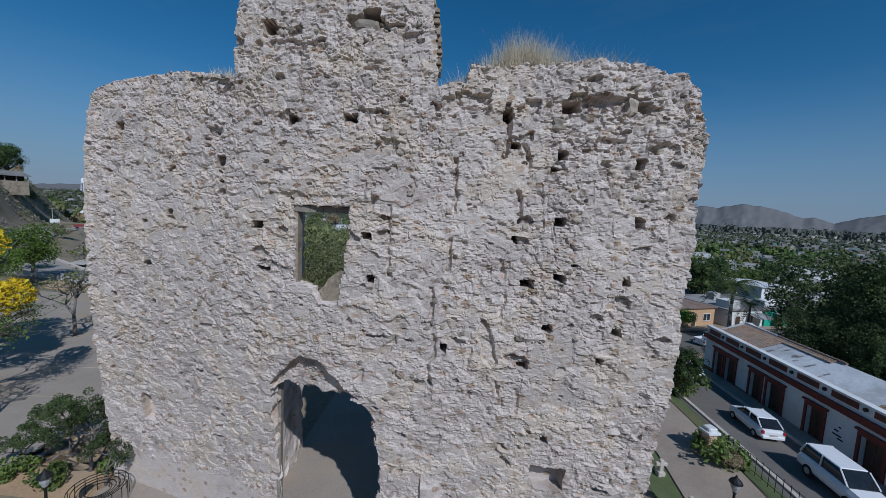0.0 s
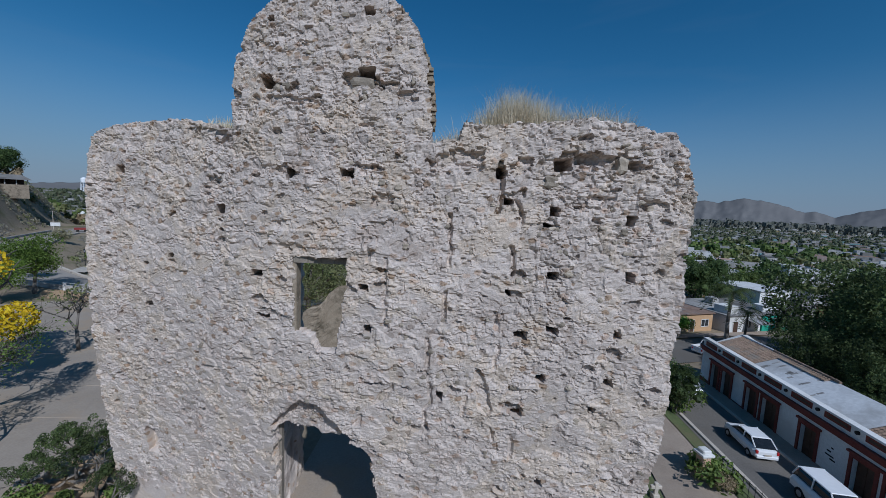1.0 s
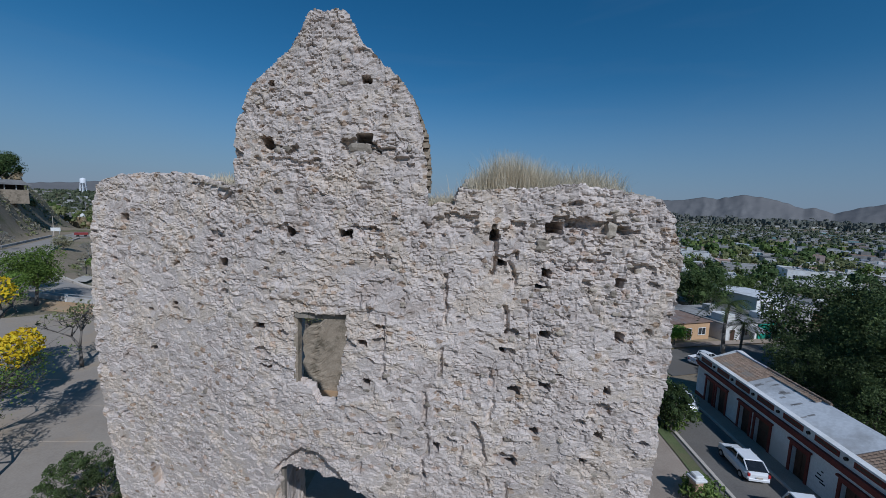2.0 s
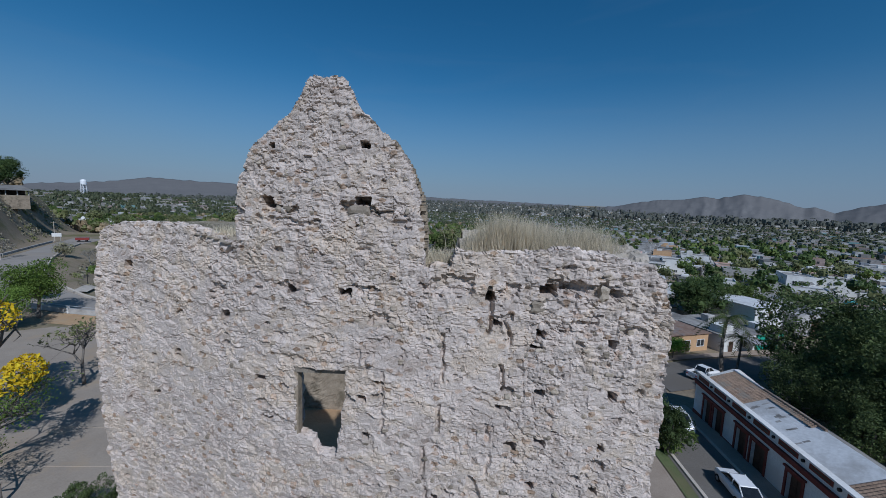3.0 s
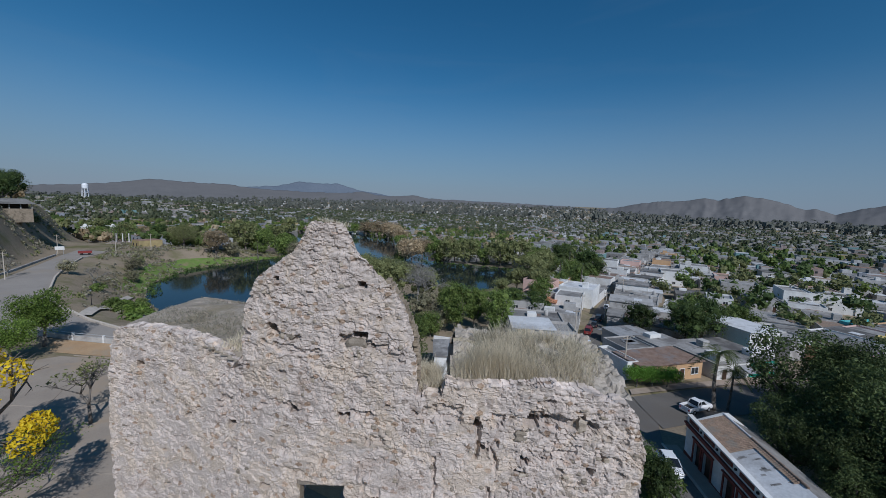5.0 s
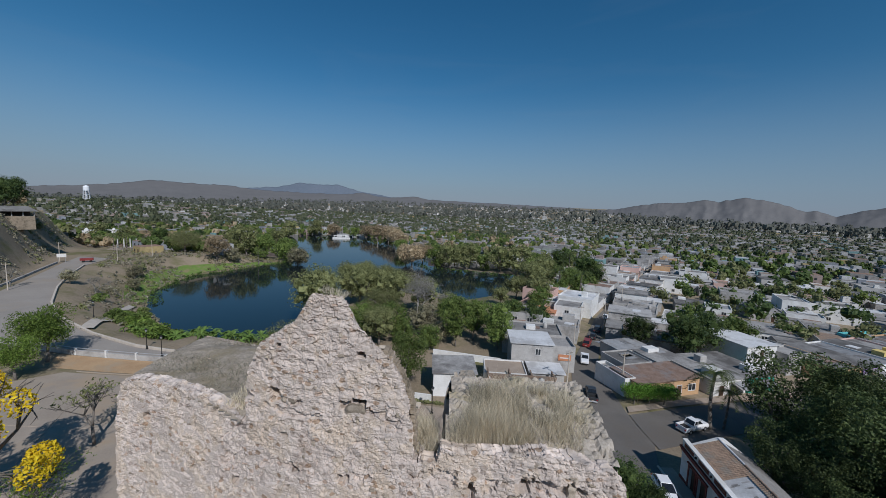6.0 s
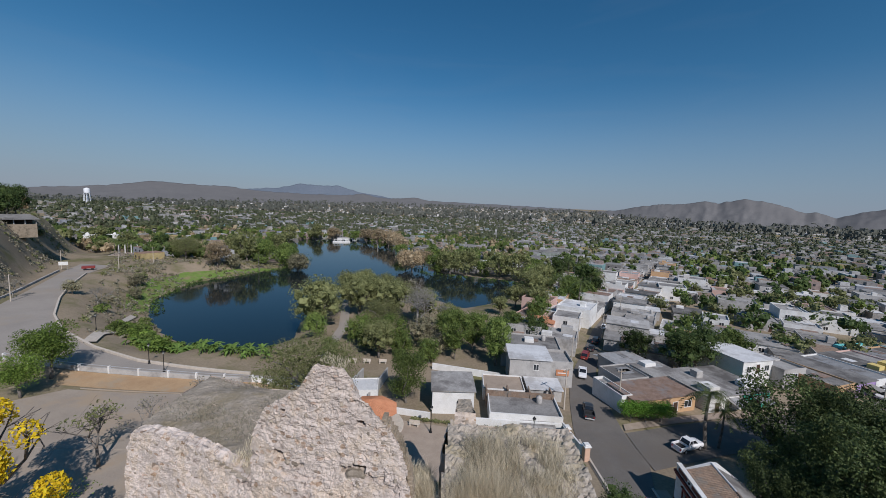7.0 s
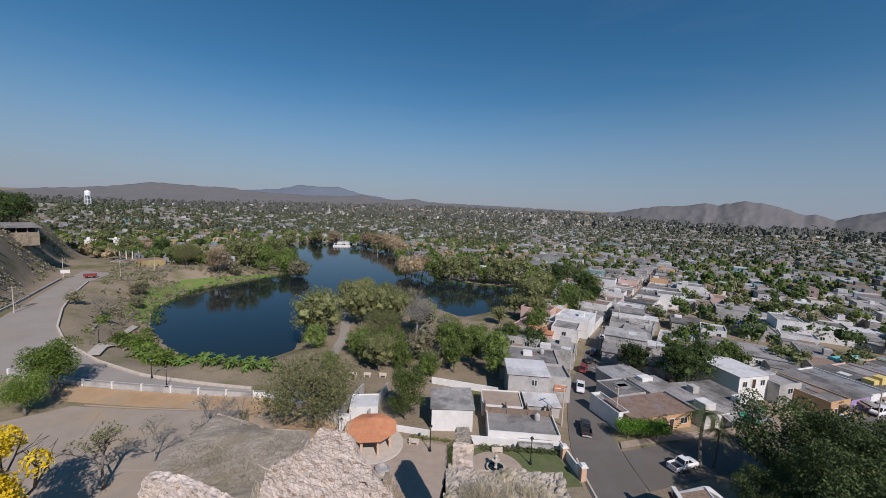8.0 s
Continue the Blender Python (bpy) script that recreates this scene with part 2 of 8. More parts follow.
M_BARK = material("bark", (0.1, 0.085, 0.07), (0.22, 0.195, 0.17), 3.0, 0.95, 0.6, 6)
M_PALEBARK = material("pale_bark", (0.3, 0.28, 0.25), (0.46, 0.44, 0.4), 3.0, 0.9, 0.4, 6)
M_SOIL = material("dry_ground", (0.22, 0.175, 0.122), (0.341, 0.275, 0.194), 0.08, 0.97, 0.4, 30, stain=(0.16, 0.15, 0.072), spec=0.1)
M_DIRT = material("ochre_dirt", (0.374, 0.24, 0.135), (0.506, 0.35, 0.207), 0.3, 0.97, 0.4, 20, stain=(0.396, 0.31, 0.216), spec=0.1)
M_PLAZA = material("worn_concrete", (0.295, 0.245, 0.197), (0.39, 0.327, 0.262), 0.25, 0.93, 0.15, 30, stain=(0.374, 0.29, 0.207), spec=0.2)
M_PAVER = material("paving_stone", (0.297, 0.235, 0.184), (0.407, 0.33, 0.261), 0.6, 0.93, 0.2, 20, vary=0.12, spec=0.2)
M_ASPHALT = material("street_concrete", (0.13, 0.118, 0.106), (0.19, 0.172, 0.152), 0.2, 0.92, 0.15, 40, stain=(0.155, 0.136, 0.116), spec=0.2)
M_ROAD = material("pale_road_concrete", (0.275, 0.245, 0.216), (0.363, 0.325, 0.284), 0.12, 0.92, 0.12, 50, stain=(0.33, 0.28, 0.225), spec=0.2)
M_TANWALL = material("tan_mud_wall", (0.24, 0.19, 0.135), (0.4, 0.33, 0.25), 1.2, 0.95, 0.3, 10, stain=(0.17, 0.14, 0.1), spec=0.1)
M_KERB = material("kerb_concrete", (0.44, 0.39, 0.324), (0.605, 0.53, 0.45), 1.0, 0.9, 0.2, 10)
M_GRASS = material("lawn", (0.085, 0.115, 0.045), (0.16, 0.18, 0.085), 0.7, 0.97, 0.6, 30, stain=(0.16, 0.15, 0.08), spec=0.1)
M_SHOREGRASS = material("green_shore_grass", (0.1, 0.17, 0.035), (0.19, 0.26, 0.07), 0.5, 0.97, 0.5, 20, stain=(0.24, 0.2, 0.11), spec=0.1)
M_WHITE = material("white_limewash", (0.62, 0.61, 0.58), (0.8, 0.79, 0.77), 0.4, 0.9, 0.1, 20, stain=(0.6, 0.58, 0.54))
M_GREYBLOCK = material("grey_cement_render", (0.35, 0.335, 0.315), (0.5, 0.48, 0.455), 0.5, 0.93, 0.2, 15, stain=(0.27, 0.255, 0.24))
M_FLATROOF = material("weathered_flat_roof", (0.19, 0.18, 0.17), (0.35, 0.335, 0.315), 0.35, 0.95, 0.25, 12, stain=(0.14, 0.13, 0.122), vary=0.3)
M_SHEET = material("grey_roof_sheet", (0.2, 0.2, 0.2), (0.36, 0.355, 0.35), 0.8, 0.6, 0.2, 14, stain=(0.15, 0.12, 0.1), vary=0.25)
M_RUSTSHEET = material("rusty_roof_sheet", (0.14, 0.085, 0.06), (0.28, 0.2, 0.155), 0.8, 0.8, 0.2, 14, stain=(0.2, 0.18, 0.17), vary=0.25)
M_DARKROOF = material("sooty_flat_roof", (0.09, 0.085, 0.08), (0.2, 0.19, 0.178), 0.4, 0.95, 0.25, 12, stain=(0.26, 0.245, 0.23), vary=0.25)
M_WHITEROOF = material("white_coated_roof", (0.5, 0.5, 0.5), (0.68, 0.68, 0.68), 0.4, 0.9, 0.1, 10, stain=(0.42, 0.41, 0.4))
M_OCHRE = material("ochre_wall", (0.48, 0.3, 0.16), (0.58, 0.38, 0.22), 0.6, 0.9, 0.1, 12)
M_SALMON = material("salmon_column_paint", (0.55, 0.36, 0.25), (0.66, 0.45, 0.33), 0.8, 0.85, 0.1, 12)
M_YELLOWWALL = material("yellow_wall", (0.6, 0.46, 0.16), (0.7, 0.55, 0.22), 0.6, 0.9, 0.1, 12)
M_TURQ = material("turquoise_wall", (0.1, 0.42, 0.44), (0.16, 0.52, 0.54), 0.6, 0.9, 0.1, 12)
M_GREENWALL = material("green_wall", (0.03, 0.3, 0.2), (0.06, 0.4, 0.28), 0.6, 0.9, 0.1, 12)
M_PURPLE = material("violet_wall", (0.3, 0.2, 0.42), (0.4, 0.3, 0.5), 0.6, 0.9, 0.1, 12)
M_PINK = material("pink_wall", (0.58, 0.38, 0.32), (0.68, 0.48, 0.42), 0.6, 0.9, 0.1, 12)
M_REDTILE = material("red_clay_tile", (0.4, 0.16, 0.08), (0.56, 0.26, 0.14), 1.2, 0.85, 0.3, 10, vary=0.15)
M_BROWNTILE = material("brown_clay_tile", (0.16, 0.11, 0.08), (0.36, 0.26, 0.19), 1.5, 0.9, 0.3, 8, stain=(0.22, 0.19, 0.16), vary=0.2)
M_MAROON = material("maroon_trim", (0.13, 0.03, 0.022), (0.2, 0.055, 0.04), 0.8, 0.8, 0.1, 12)
M_DOOR = material("dark_wood_door", (0.05, 0.028, 0.018), (0.1, 0.06, 0.04), 3.0, 0.6, 0.2, 8)
M_WOOD = material("old_timber", (0.18, 0.15, 0.12), (0.3, 0.26, 0.21), 2.0, 0.9, 0.3, 10)
M_IRON = material("black_iron", (0.015, 0.015, 0.016), (0.03, 0.03, 0.03), 3.0, 0.5, 0.1, 8, metal=0.4)
M_STEEL = material("galvanised_steel", (0.45, 0.46, 0.47), (0.58, 0.59, 0.6), 2.0, 0.5, 0.05, 8, metal=0.5)
M_TANKWHITE = material("white_tank_paint", (0.75, 0.76, 0.77), (0.85, 0.86, 0.87), 0.5, 0.6, 0.02, 8)
M_CARWHITE = material("white_car_paint", (0.72, 0.72, 0.73), (0.78, 0.78, 0.79), 0.5, 0.3, 0.0, 8, spec=0.5)
M_CARDARK = material("dark_car_paint", (0.03, 0.032, 0.036), (0.05, 0.052, 0.056), 0.5, 0.3, 0.0, 8, spec=0.5)
M_CARRED = material("red_car_paint", (0.2, 0.03, 0.03), (0.26, 0.05, 0.04), 0.5, 0.35, 0.0, 8, spec=0.5)
M_CARGLASS = material("tinted_glass", (0.012, 0.014, 0.016), (0.02, 0.022, 0.026), 0.5, 0.08, 0.0, 8, spec=0.6)
M_TYRE = material("tyre_rubber", (0.018, 0.018, 0.018), (0.03, 0.03, 0.03), 4.0, 0.85, 0.1, 8)
M_RIM = material("wheel_alloy", (0.4, 0.4, 0.41), (0.52, 0.52, 0.53), 3.0, 0.4, 0.0, 8, metal=0.7)
M_REDLAMP = material("red_lamp_lens", (0.35, 0.02, 0.02), (0.42, 0.03, 0.03), 3.0, 0.25, 0.0, 8)
M_LAMPGLASS = material("frosted_lamp_glass", (0.3, 0.3, 0.29), (0.4, 0.4, 0.39), 3.0, 0.3, 0.0, 8)
M_PANE = material("dark_window_pane", (0.02, 0.024, 0.028), (0.04, 0.045, 0.05), 1.0, 0.12, 0.0, 8, spec=0.6)
M_TOWN = attr_material("painted_town_walls")
# aerial haze is put into this scrub colour, lifting it to pale grey
M_HILL = material("hazed_dry_scrub_hill", (0.15, 0.147, 0.146), (0.19, 0.184, 0.18), 0.004, 1.0, 0.0, 25, stain=(0.165, 0.16, 0.158), spec=0.0)
# the blue of distance haze is mixed into this base colour
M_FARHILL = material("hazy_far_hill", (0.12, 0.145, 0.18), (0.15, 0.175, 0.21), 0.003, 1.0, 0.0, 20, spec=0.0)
M_BRANCHGREY = material("grey_twigs", (0.2, 0.185, 0.165), (0.32, 0.3, 0.27), 3.0, 0.95, 0.2, 6)

M_WATER = bpy.data.materials.new("lagoon_water")
M_WATER.use_nodes = True
wn2, wl2 = M_WATER.node_tree.nodes, M_WATER.node_tree.links
wb = wn2["Principled BSDF"]
wb.inputs["Base Color"].default_value = (0.011, 0.018, 0.02, 1)
wb.inputs["Roughness"].default_value = 0.06
wb.inputs["IOR"].default_value = 1.33
wgeo = wn2.new("ShaderNodeNewGeometry")
wnz = wn2.new("ShaderNodeTexNoise")
wnz.inputs["Scale"].default_value = 0.7
wnz.inputs["Detail"].default_value = 3
wbp = wn2.new("ShaderNodeBump")
wbp.inputs["Strength"].default_value = 0.06
wbp.inputs["Distance"].default_value = 0.1
wl2.new(wgeo.outputs["Position"], wnz.inputs["Vector"])
wl2.new(wnz.outputs["Fac"], wbp.inputs["Height"])
wl2.new(wbp.outputs["Normal"], wb.inputs["Normal"])

# ---- building blocks ----
rng = np.random.default_rng(7)


class Build:
    """Collects solids into one mesh."""

    def __init__(self):
        self.v, self.f = [], []

    def add(self, vs, fs):
        o = len(self.v)
        self.v += [tuple(p) for p in vs]
        self.f += [tuple(i + o for i in f) for f in fs]
        return self

    def box(self, x0, x1, y0, y1, z0, z1, c=0.0):
        """A box with its four upright edges and its top rim chamfered by c."""
        if c <= 0:
            vs = [(x, y, z) for z in (z0, z1) for x, y in ((x0, y0), (x1, y0), (x1, y1), (x0, y1))]
            return self.add(vs, [(3, 2, 1, 0), (4, 5, 6, 7), (0, 1, 5, 4), (1, 2, 6, 5), (2, 3, 7, 6), (3, 0, 4, 7)])
        ring = [(x0 + c, y0), (x1 - c, y0), (x1, y0 + c), (x1, y1 - c), (x1 - c, y1), (x0 + c, y1), (x0, y1 - c), (x0, y0 + c)]
        cx, cy = (x0 + x1) / 2, (y0 + y1) / 2
        sx, sy = 1 - 2 * c / max(x1 - x0, 1e-6), 1 - 2 * c / max(y1 - y0, 1e-6)
        top = [(cx + (x - cx) * sx, cy + (y - cy) * sy) for x, y in ring]
        vs = [(x, y, z0) for x, y in ring] + [(x, y, z1 - c) for x, y in ring] + [(x, y, z1) for x, y in top]
        fs = [tuple(range(7, -1, -1)), tuple(range(16, 24))]
        for k in (0, 8):
            fs += [(k + i, k + (i + 1) % 8, k + 8 + (i + 1) % 8, k + 8 + i) for i in range(8)]
        return self.add(vs, fs)

    def tube(self, p0, p1, r0, r1, seg=8):
        a, b = Vector(p0), Vector(p1)
        d = (b - a).normalized()
        u = d.orthogonal().normalized()
        w = d.cross(u)
        vs = []
        for p, r in ((a, r0), (b, r1)):
            vs += [p + (u * math.cos(k * math.tau / seg) + w * math.sin(k * math.tau / seg)) * r for k in range(seg)]
        fs = [(k, (k + 1) % seg, seg + (k + 1) % seg, seg + k) for k in range(seg)] + [tuple(range(seg - 1, -1, -1)), tuple(range(seg, 2 * seg))]
        return self.add(vs, fs)

    def lathe(self, profile, seg=12, centre=(0, 0, 0), turn=0.0):
        cx, cy, cz = centre
        vs = [(cx + r * math.cos(turn + k * math.tau / seg), cy + r * math.sin(turn + k * math.tau / seg), cz + z) for r, z in profile for k in range(seg)]
        fs = []
        for i in range(len(profile) - 1):
            fs += [(i * seg + k, i * seg + (k + 1) % seg, (i + 1) * seg + (k + 1) % seg, (i + 1) * seg + k) for k in range(seg)]
        fs += [tuple(range(seg - 1, -1, -1)), tuple((len(profile) - 1) * seg + k for k in range(seg))]
        return self.add(vs, fs)

    def prism(self, poly, z0, z1):
        n = len(poly)
        vs = [(x, y, z0) for x, y in poly] + [(x, y, z1) for x, y in poly]
        return self.add(vs, [tuple(range(n - 1, -1, -1)), tuple(range(n, 2 * n))] + [(i, (i + 1) % n, n + (i + 1) % n, n + i) for i in range(n)])

    def mesh(self, name, mat, smooth=False):
        me = bpy.data.meshes.new(name)
        me.from_pydata(self.v, [], self.f)
        me.materials.append(mat)
        if smooth:
            me.shade_smooth()
        me.update()
        return me


def np_mesh(name, v, f, mat, smooth=False):
    """A mesh from arrays: vertices (n, 3), and faces of one size (m, 3 or 4)."""
    me = bpy.data.meshes.new(name)
    v, f = np.asarray(v, np.float32), np.asarray(f, np.int32)
    me.vertices.add(len(v))
    me.vertices.foreach_set("co", v.ravel())
    me.loops.add(f.size)
    me.loops.foreach_set("vertex_index", f.ravel())
    me.polygons.add(len(f))
    me.polygons.foreach_set("loop_start", np.arange(0, f.size, f.shape[1], dtype=np.int32))
    me.update(calc_edges=True)
    me.materials.append(mat)
    if smooth:
        me.shade_smooth()
    else:
        me.shade_flat()
    return me


def part(name, shape, mat, parent, label="", smooth=False):
    """One mesh object under a thing or a part; shape: a Build, or a mesh."""
    ob = new(name, shape.mesh(name, mat, smooth) if isinstance(shape, Build) else shape)
    ob.parent = parent
    return tagged(ob, label) if label else ob


def thing(name, m, label, category, group=""):
    ob = new(name)
    ob.empty_display_size = 0.2
    ob.matrix_basis = m
    return tagged(ob, label, category, group)


def smooth01(a):
    a = np.clip(a, 0, 1)
    return a * a * (3 - 2 * a)


def value_noise(x, y, seed=0):
    """Smooth noise in -1..1 over arrays."""
    x, y = np.asarray(x, float), np.asarray(y, float)
    xi, yi = np.floor(x), np.floor(y)
    fx, fy = smooth01(x - xi), smooth01(y - yi)

    def h(a, b):
        s = np.sin(a * 127.1 + b * 311.7 + seed * 74.7) * 43758.5453
        return (s - np.floor(s)) * 2 - 1
    return (h(xi, yi) * (1 - fx) + h(xi + 1, yi) * fx) * (1 - fy) + (h(xi, yi + 1) * (1 - fx) + h(xi + 1, yi + 1) * fx) * fy


# ---- the lie of the land ----
LAKE_Z = -7.0
LAKE = [(-101, 127), (-88, 114), (-69, 101.5), (-52, 100), (-46, 110), (-50, 124), (-52, 145), (-46, 175), (-30, 190), (-8, 176), (9, 156), (26, 170),
        (46, 206), (38, 214), (-9, 229), (-29, 260), (-40, 320), (-56, 366), (-100, 405), (-135, 410), (-150, 365), (-118, 295), (-98, 267), (-98, 228), (-110, 201), (-121, 178), (-114, 145)]
LAKE_A = np.array(LAKE, float)


def lake_distance(x, y):
    """Distance from the shore, negative on the water."""
    x, y = np.asarray(x, float), np.asarray(y, float)
    best = np.full(x.shape, 1e9)
    inside = np.zeros(x.shape, bool)
    for i in range(len(LAKE_A)):
        (ax, ay), (bx, by) = LAKE_A[i], LAKE_A[(i + 1) % len(LAKE_A)]
        dx, dy = bx - ax, by - ay
        t = np.clip(((x - ax) * dx + (y - ay) * dy) / (dx * dx + dy * dy), 0, 1)
        best = np.minimum(best, np.hypot(x - ax - t * dx, y - ay - t * dy))
        cross = ((ay > y) != (by > y)) & (x < (bx - ax) * (y - ay) / (by - ay + 1e-12) + ax)
        inside ^= cross
    return np.where(inside, -best, best)


def ground_z(x, y):
    x, y = np.asarray(x, float), np.asarray(y, float)
    z = np.interp(y, [-300, 0, 25, 45, 60, 80, 110, 160, 230, 300, 700, 1500, 2300, 3300, 4000], [0.5, 0.1, -0.3, -1.0, -1.6, -2.4, -3.6, -5.2, -6.8, -8.6, -10.5, -8.0, 6.0, 42.0, 70.0])
    z = z + 1.1 * smooth01((x - 12) / 8) * smooth01((56 - y) / 20)
    z = z + 6.0 * smooth01((-x - 42) / 90) * smooth01((260 - y) / 60)
    left = -0.78 * (x + 114) - 0.63 * (y - 91)
    z = z + 22 * smooth01((left - 2) / 17) * smooth01((y - 55) / 45) * smooth01((300 - y) / 80)
    # the town to the west climbs a low rise
    z = z + 24 * np.exp(-(((x + 650) / 330) ** 2 + ((y - 690) / 330) ** 2))
    d = lake_distance(x, y)
    wide = np.where(x < -60, 24, 16)
    z = np.where(d < 0, LAKE_Z - 0.3 - 1.5 * smooth01(-d / 6), LAKE_Z - 0.3 + (z - LAKE_Z + 0.3) * smooth01((d + 1) / wide))
    return z


def gz(x, y):
    return float(ground_z(np.array([x]), np.array([y]))[0])


def on_ground(x, y, turn=0.0, lift=0.0):
    return pose(x, y, gz(x, y) + lift, 0, 0, turn)


def sheet(name, xs, ys, mat, lift=0.0, label="", rough=0.0):
    gx, gy = np.meshgrid(xs, ys)
    z = ground_z(gx, gy) + lift
    if rough:
        z = z + rough * value_noise(gx * 0.3, gy * 0.3, 3)
    v = np.stack([gx, gy, z], -1).reshape(-1, 3)
    nx, ny = len(xs), len(ys)
    i = np.arange((ny - 1) * nx).reshape(ny - 1, nx)[:, :-1].ravel()
    f = np.stack([i, i + 1, i + nx + 1, i + nx], -1)
    ob = new(name, np_mesh(name, v, f, mat, True))
    return tagged(ob, label, kind="structure")


def line_points(pts, step):
    """Points along a polyline, a step apart."""
    out = []
    for (ax, ay), (bx, by) in zip(pts[:-1], pts[1:]):
        n = max(1, int(math.hypot(bx - ax, by - ay) / step))
        out += [(ax + (bx - ax) * k / n, ay + (by - ay) * k / n) for k in range(n)]
    return out + [pts[-1]]


def strip(name, left, right, mat, lift, label, n=60, across=6):
    """A paved strip laid on the ground between two polylines."""
    def even(p):
        p = np.array(p, float)
        s = np.concatenate([[0], np.cumsum(np.hypot(*np.diff(p, axis=0).T))])
        q = np.linspace(0, s[-1], n)
        return np.stack([np.interp(q, s, p[:, 0]), np.interp(q, s, p[:, 1])], -1)
    a, b = even(left), even(right)
    w = np.linspace(0, 1, across)[None, :, None]
    g = a[:, None] * (1 - w) + b[:, None] * w
    z = ground_z(g[..., 0], g[..., 1]) + lift
    v = np.concatenate([g, z[..., None]], -1).reshape(-1, 3)
    i = np.arange((n - 1) * across).reshape(n - 1, across)[:, :-1].ravel()
    f = np.stack([i, i + across, i + across + 1, i + 1], -1)
    return tagged(new(name, np_mesh(name, v, f[:, ::-1], mat, True)), label, kind="structure")


def ribbon(name, pts, width, height, mat, label, kind="structure", step=3.0, lift=-0.15):
    """A kerb or low wall along a polyline, on the ground."""
    p = line_points(pts, step)
    b = Build()
    vs = []
    for i, (x, y) in enumerate(p):
        x0, y0 = p[max(i - 1, 0)]
        x1, y1 = p[min(i + 1, len(p) - 1)]
        d = math.hypot(x1 - x0, y1 - y0)
        nx, ny = -(y1 - y0) / d * width / 2, (x1 - x0) / d * width / 2
        z = gz(x, y)
        vs += [(x + nx, y + ny, z + lift), (x - nx, y - ny, z + lift), (x - nx, y - ny, z + height - 0.02), (x - nx * 0.8, y - ny * 0.8, z + height), (x + nx * 0.8, y + ny * 0.8, z + height), (x + nx, y + ny, z + height - 0.02)]
    fs = []
    for i in range(len(p) - 1):
        o = i * 6
        fs += [(o + k, o + (k + 1) % 6, o + 6 + (k + 1) % 6, o + 6 + k) for k in range(6)]
    n = (len(p) - 1) * 6
    fs += [(5, 4, 3, 2, 1, 0), tuple(range(n, n + 6))]
    b.add(vs, fs)
    ob = new(name, b.mesh(name, mat))
    return tagged(ob, label, kind=kind)


def uneven(near, far, step_near, step_far, lo, hi):
    """Grid lines, dense between near and far, wide outside."""
    inner = np.arange(near, far, step_near)
    out, x, s = [], near, step_near
    while x > lo:
        s = min(s * 1.25, step_far)
        x -= s
        out.append(x)
    low = out[::-1]
    out, x, s = [], inner[-1], step_near
    while x < hi:
        s = min(s * 1.25, step_far)
        x += s
        out.append(x)
    return np.concatenate([low, inner, out])


ground = sheet("ground", uneven(-220, 170, 2.5, 200, -4600, 4600), uneven(-30, 430, 2.5, 200, -600, 4300), M_SOIL, 0, "dry bare earth with scrub and stubble")

water = tagged(new("water", Build().add([(-175, 90, LAKE_Z), (70, 90, LAKE_Z), (70, 425, LAKE_Z), (-175, 425, LAKE_Z)], [(0, 1, 2, 3)]).mesh("water", M_WATER)), "still dark blue lagoon water", kind="structure")

# hills round the horizon: bearing in degrees, and rise of the ridge over the flat
def ridge(name, table, distance, foot, mat, label, seed, base_z):
    az = np.linspace(table[0][0], table[-1][0], 420)
    rise = np.interp(az, [t[0] for t in table], [t[1] for t in table])
    crest = 0.0010 * value_noise(az * 1.7, az * 0, seed) + 0.0005 * value_noise(az * 5, az * 0, seed + 1)
    rows = 34
    vs = []
    for k in range(rows):
        u = k / (rows - 1)
        dist = distance - foot * (1 - u)
        top = 38 + distance * (rise + crest * u ** 6)
        # spurs and gullies that wander as they run down
        fall = 1 - u
        spur = np.abs(value_noise(az * 0.5 + 1.1 * fall, az * 0 + fall * 2.2, seed + 2)) + 0.5 * np.abs(value_noise(az * 1.2 - 1.6 * fall, az * 0 + fall * 4.5, seed + 3)) + 0.25 * value_noise(az * 2.6 + 2.0 * fall, az * 0 + fall * 9, seed + 4)
        z = base_z + (top - base_z) * (u ** 1.35 - 0.17 * spur * u * fall ** 0.8)
        a = np.radians(az)
        vs.append(np.stack([dist * np.sin(a), dist * np.cos(a), z], -1))
    back = vs[-1] * np.array([1.05, 1.05, 1])
    back[:, 2] = -60
    vs.append(back)
    v = np.concatenate(vs)
    n = len(az)
    i = np.arange(rows * n).reshape(rows, n)[:, :-1].ravel()
    f = np.stack([i, i + 1, i + n + 1, i + n], -1)
    return tagged(new(name, np_mesh(name, v, f, mat, True)), label, kind="structure")


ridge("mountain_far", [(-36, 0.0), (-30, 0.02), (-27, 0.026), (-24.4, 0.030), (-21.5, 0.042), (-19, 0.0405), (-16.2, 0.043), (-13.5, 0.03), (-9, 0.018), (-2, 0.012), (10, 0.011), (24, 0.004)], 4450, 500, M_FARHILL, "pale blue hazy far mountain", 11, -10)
ridge("hills_west", [(-75, -0.004), (-58, -0.004), (-50, 0.0), (-47.9, 0.006), (-44, 0.013), (-41, 0.019), (-38.4, 0.0297), (-34.8, 0.0271), (-30.5, 0.027), (-26.5, 0.0205), (-19, 0.018), (-15, 0.0195), (-12.9, 0.026), (-10.5, 0.018), (-8.8, 0.0155), (-5.4, 0.0215), (-2.9, 0.0145), (3, 0.012), (9, 0.0105), (17, 0.0075), (26, -0.005)], 3600, 1300, M_HILL, "scrub-covered hills on the horizon, greyed by painted-in haze", 21, -12)
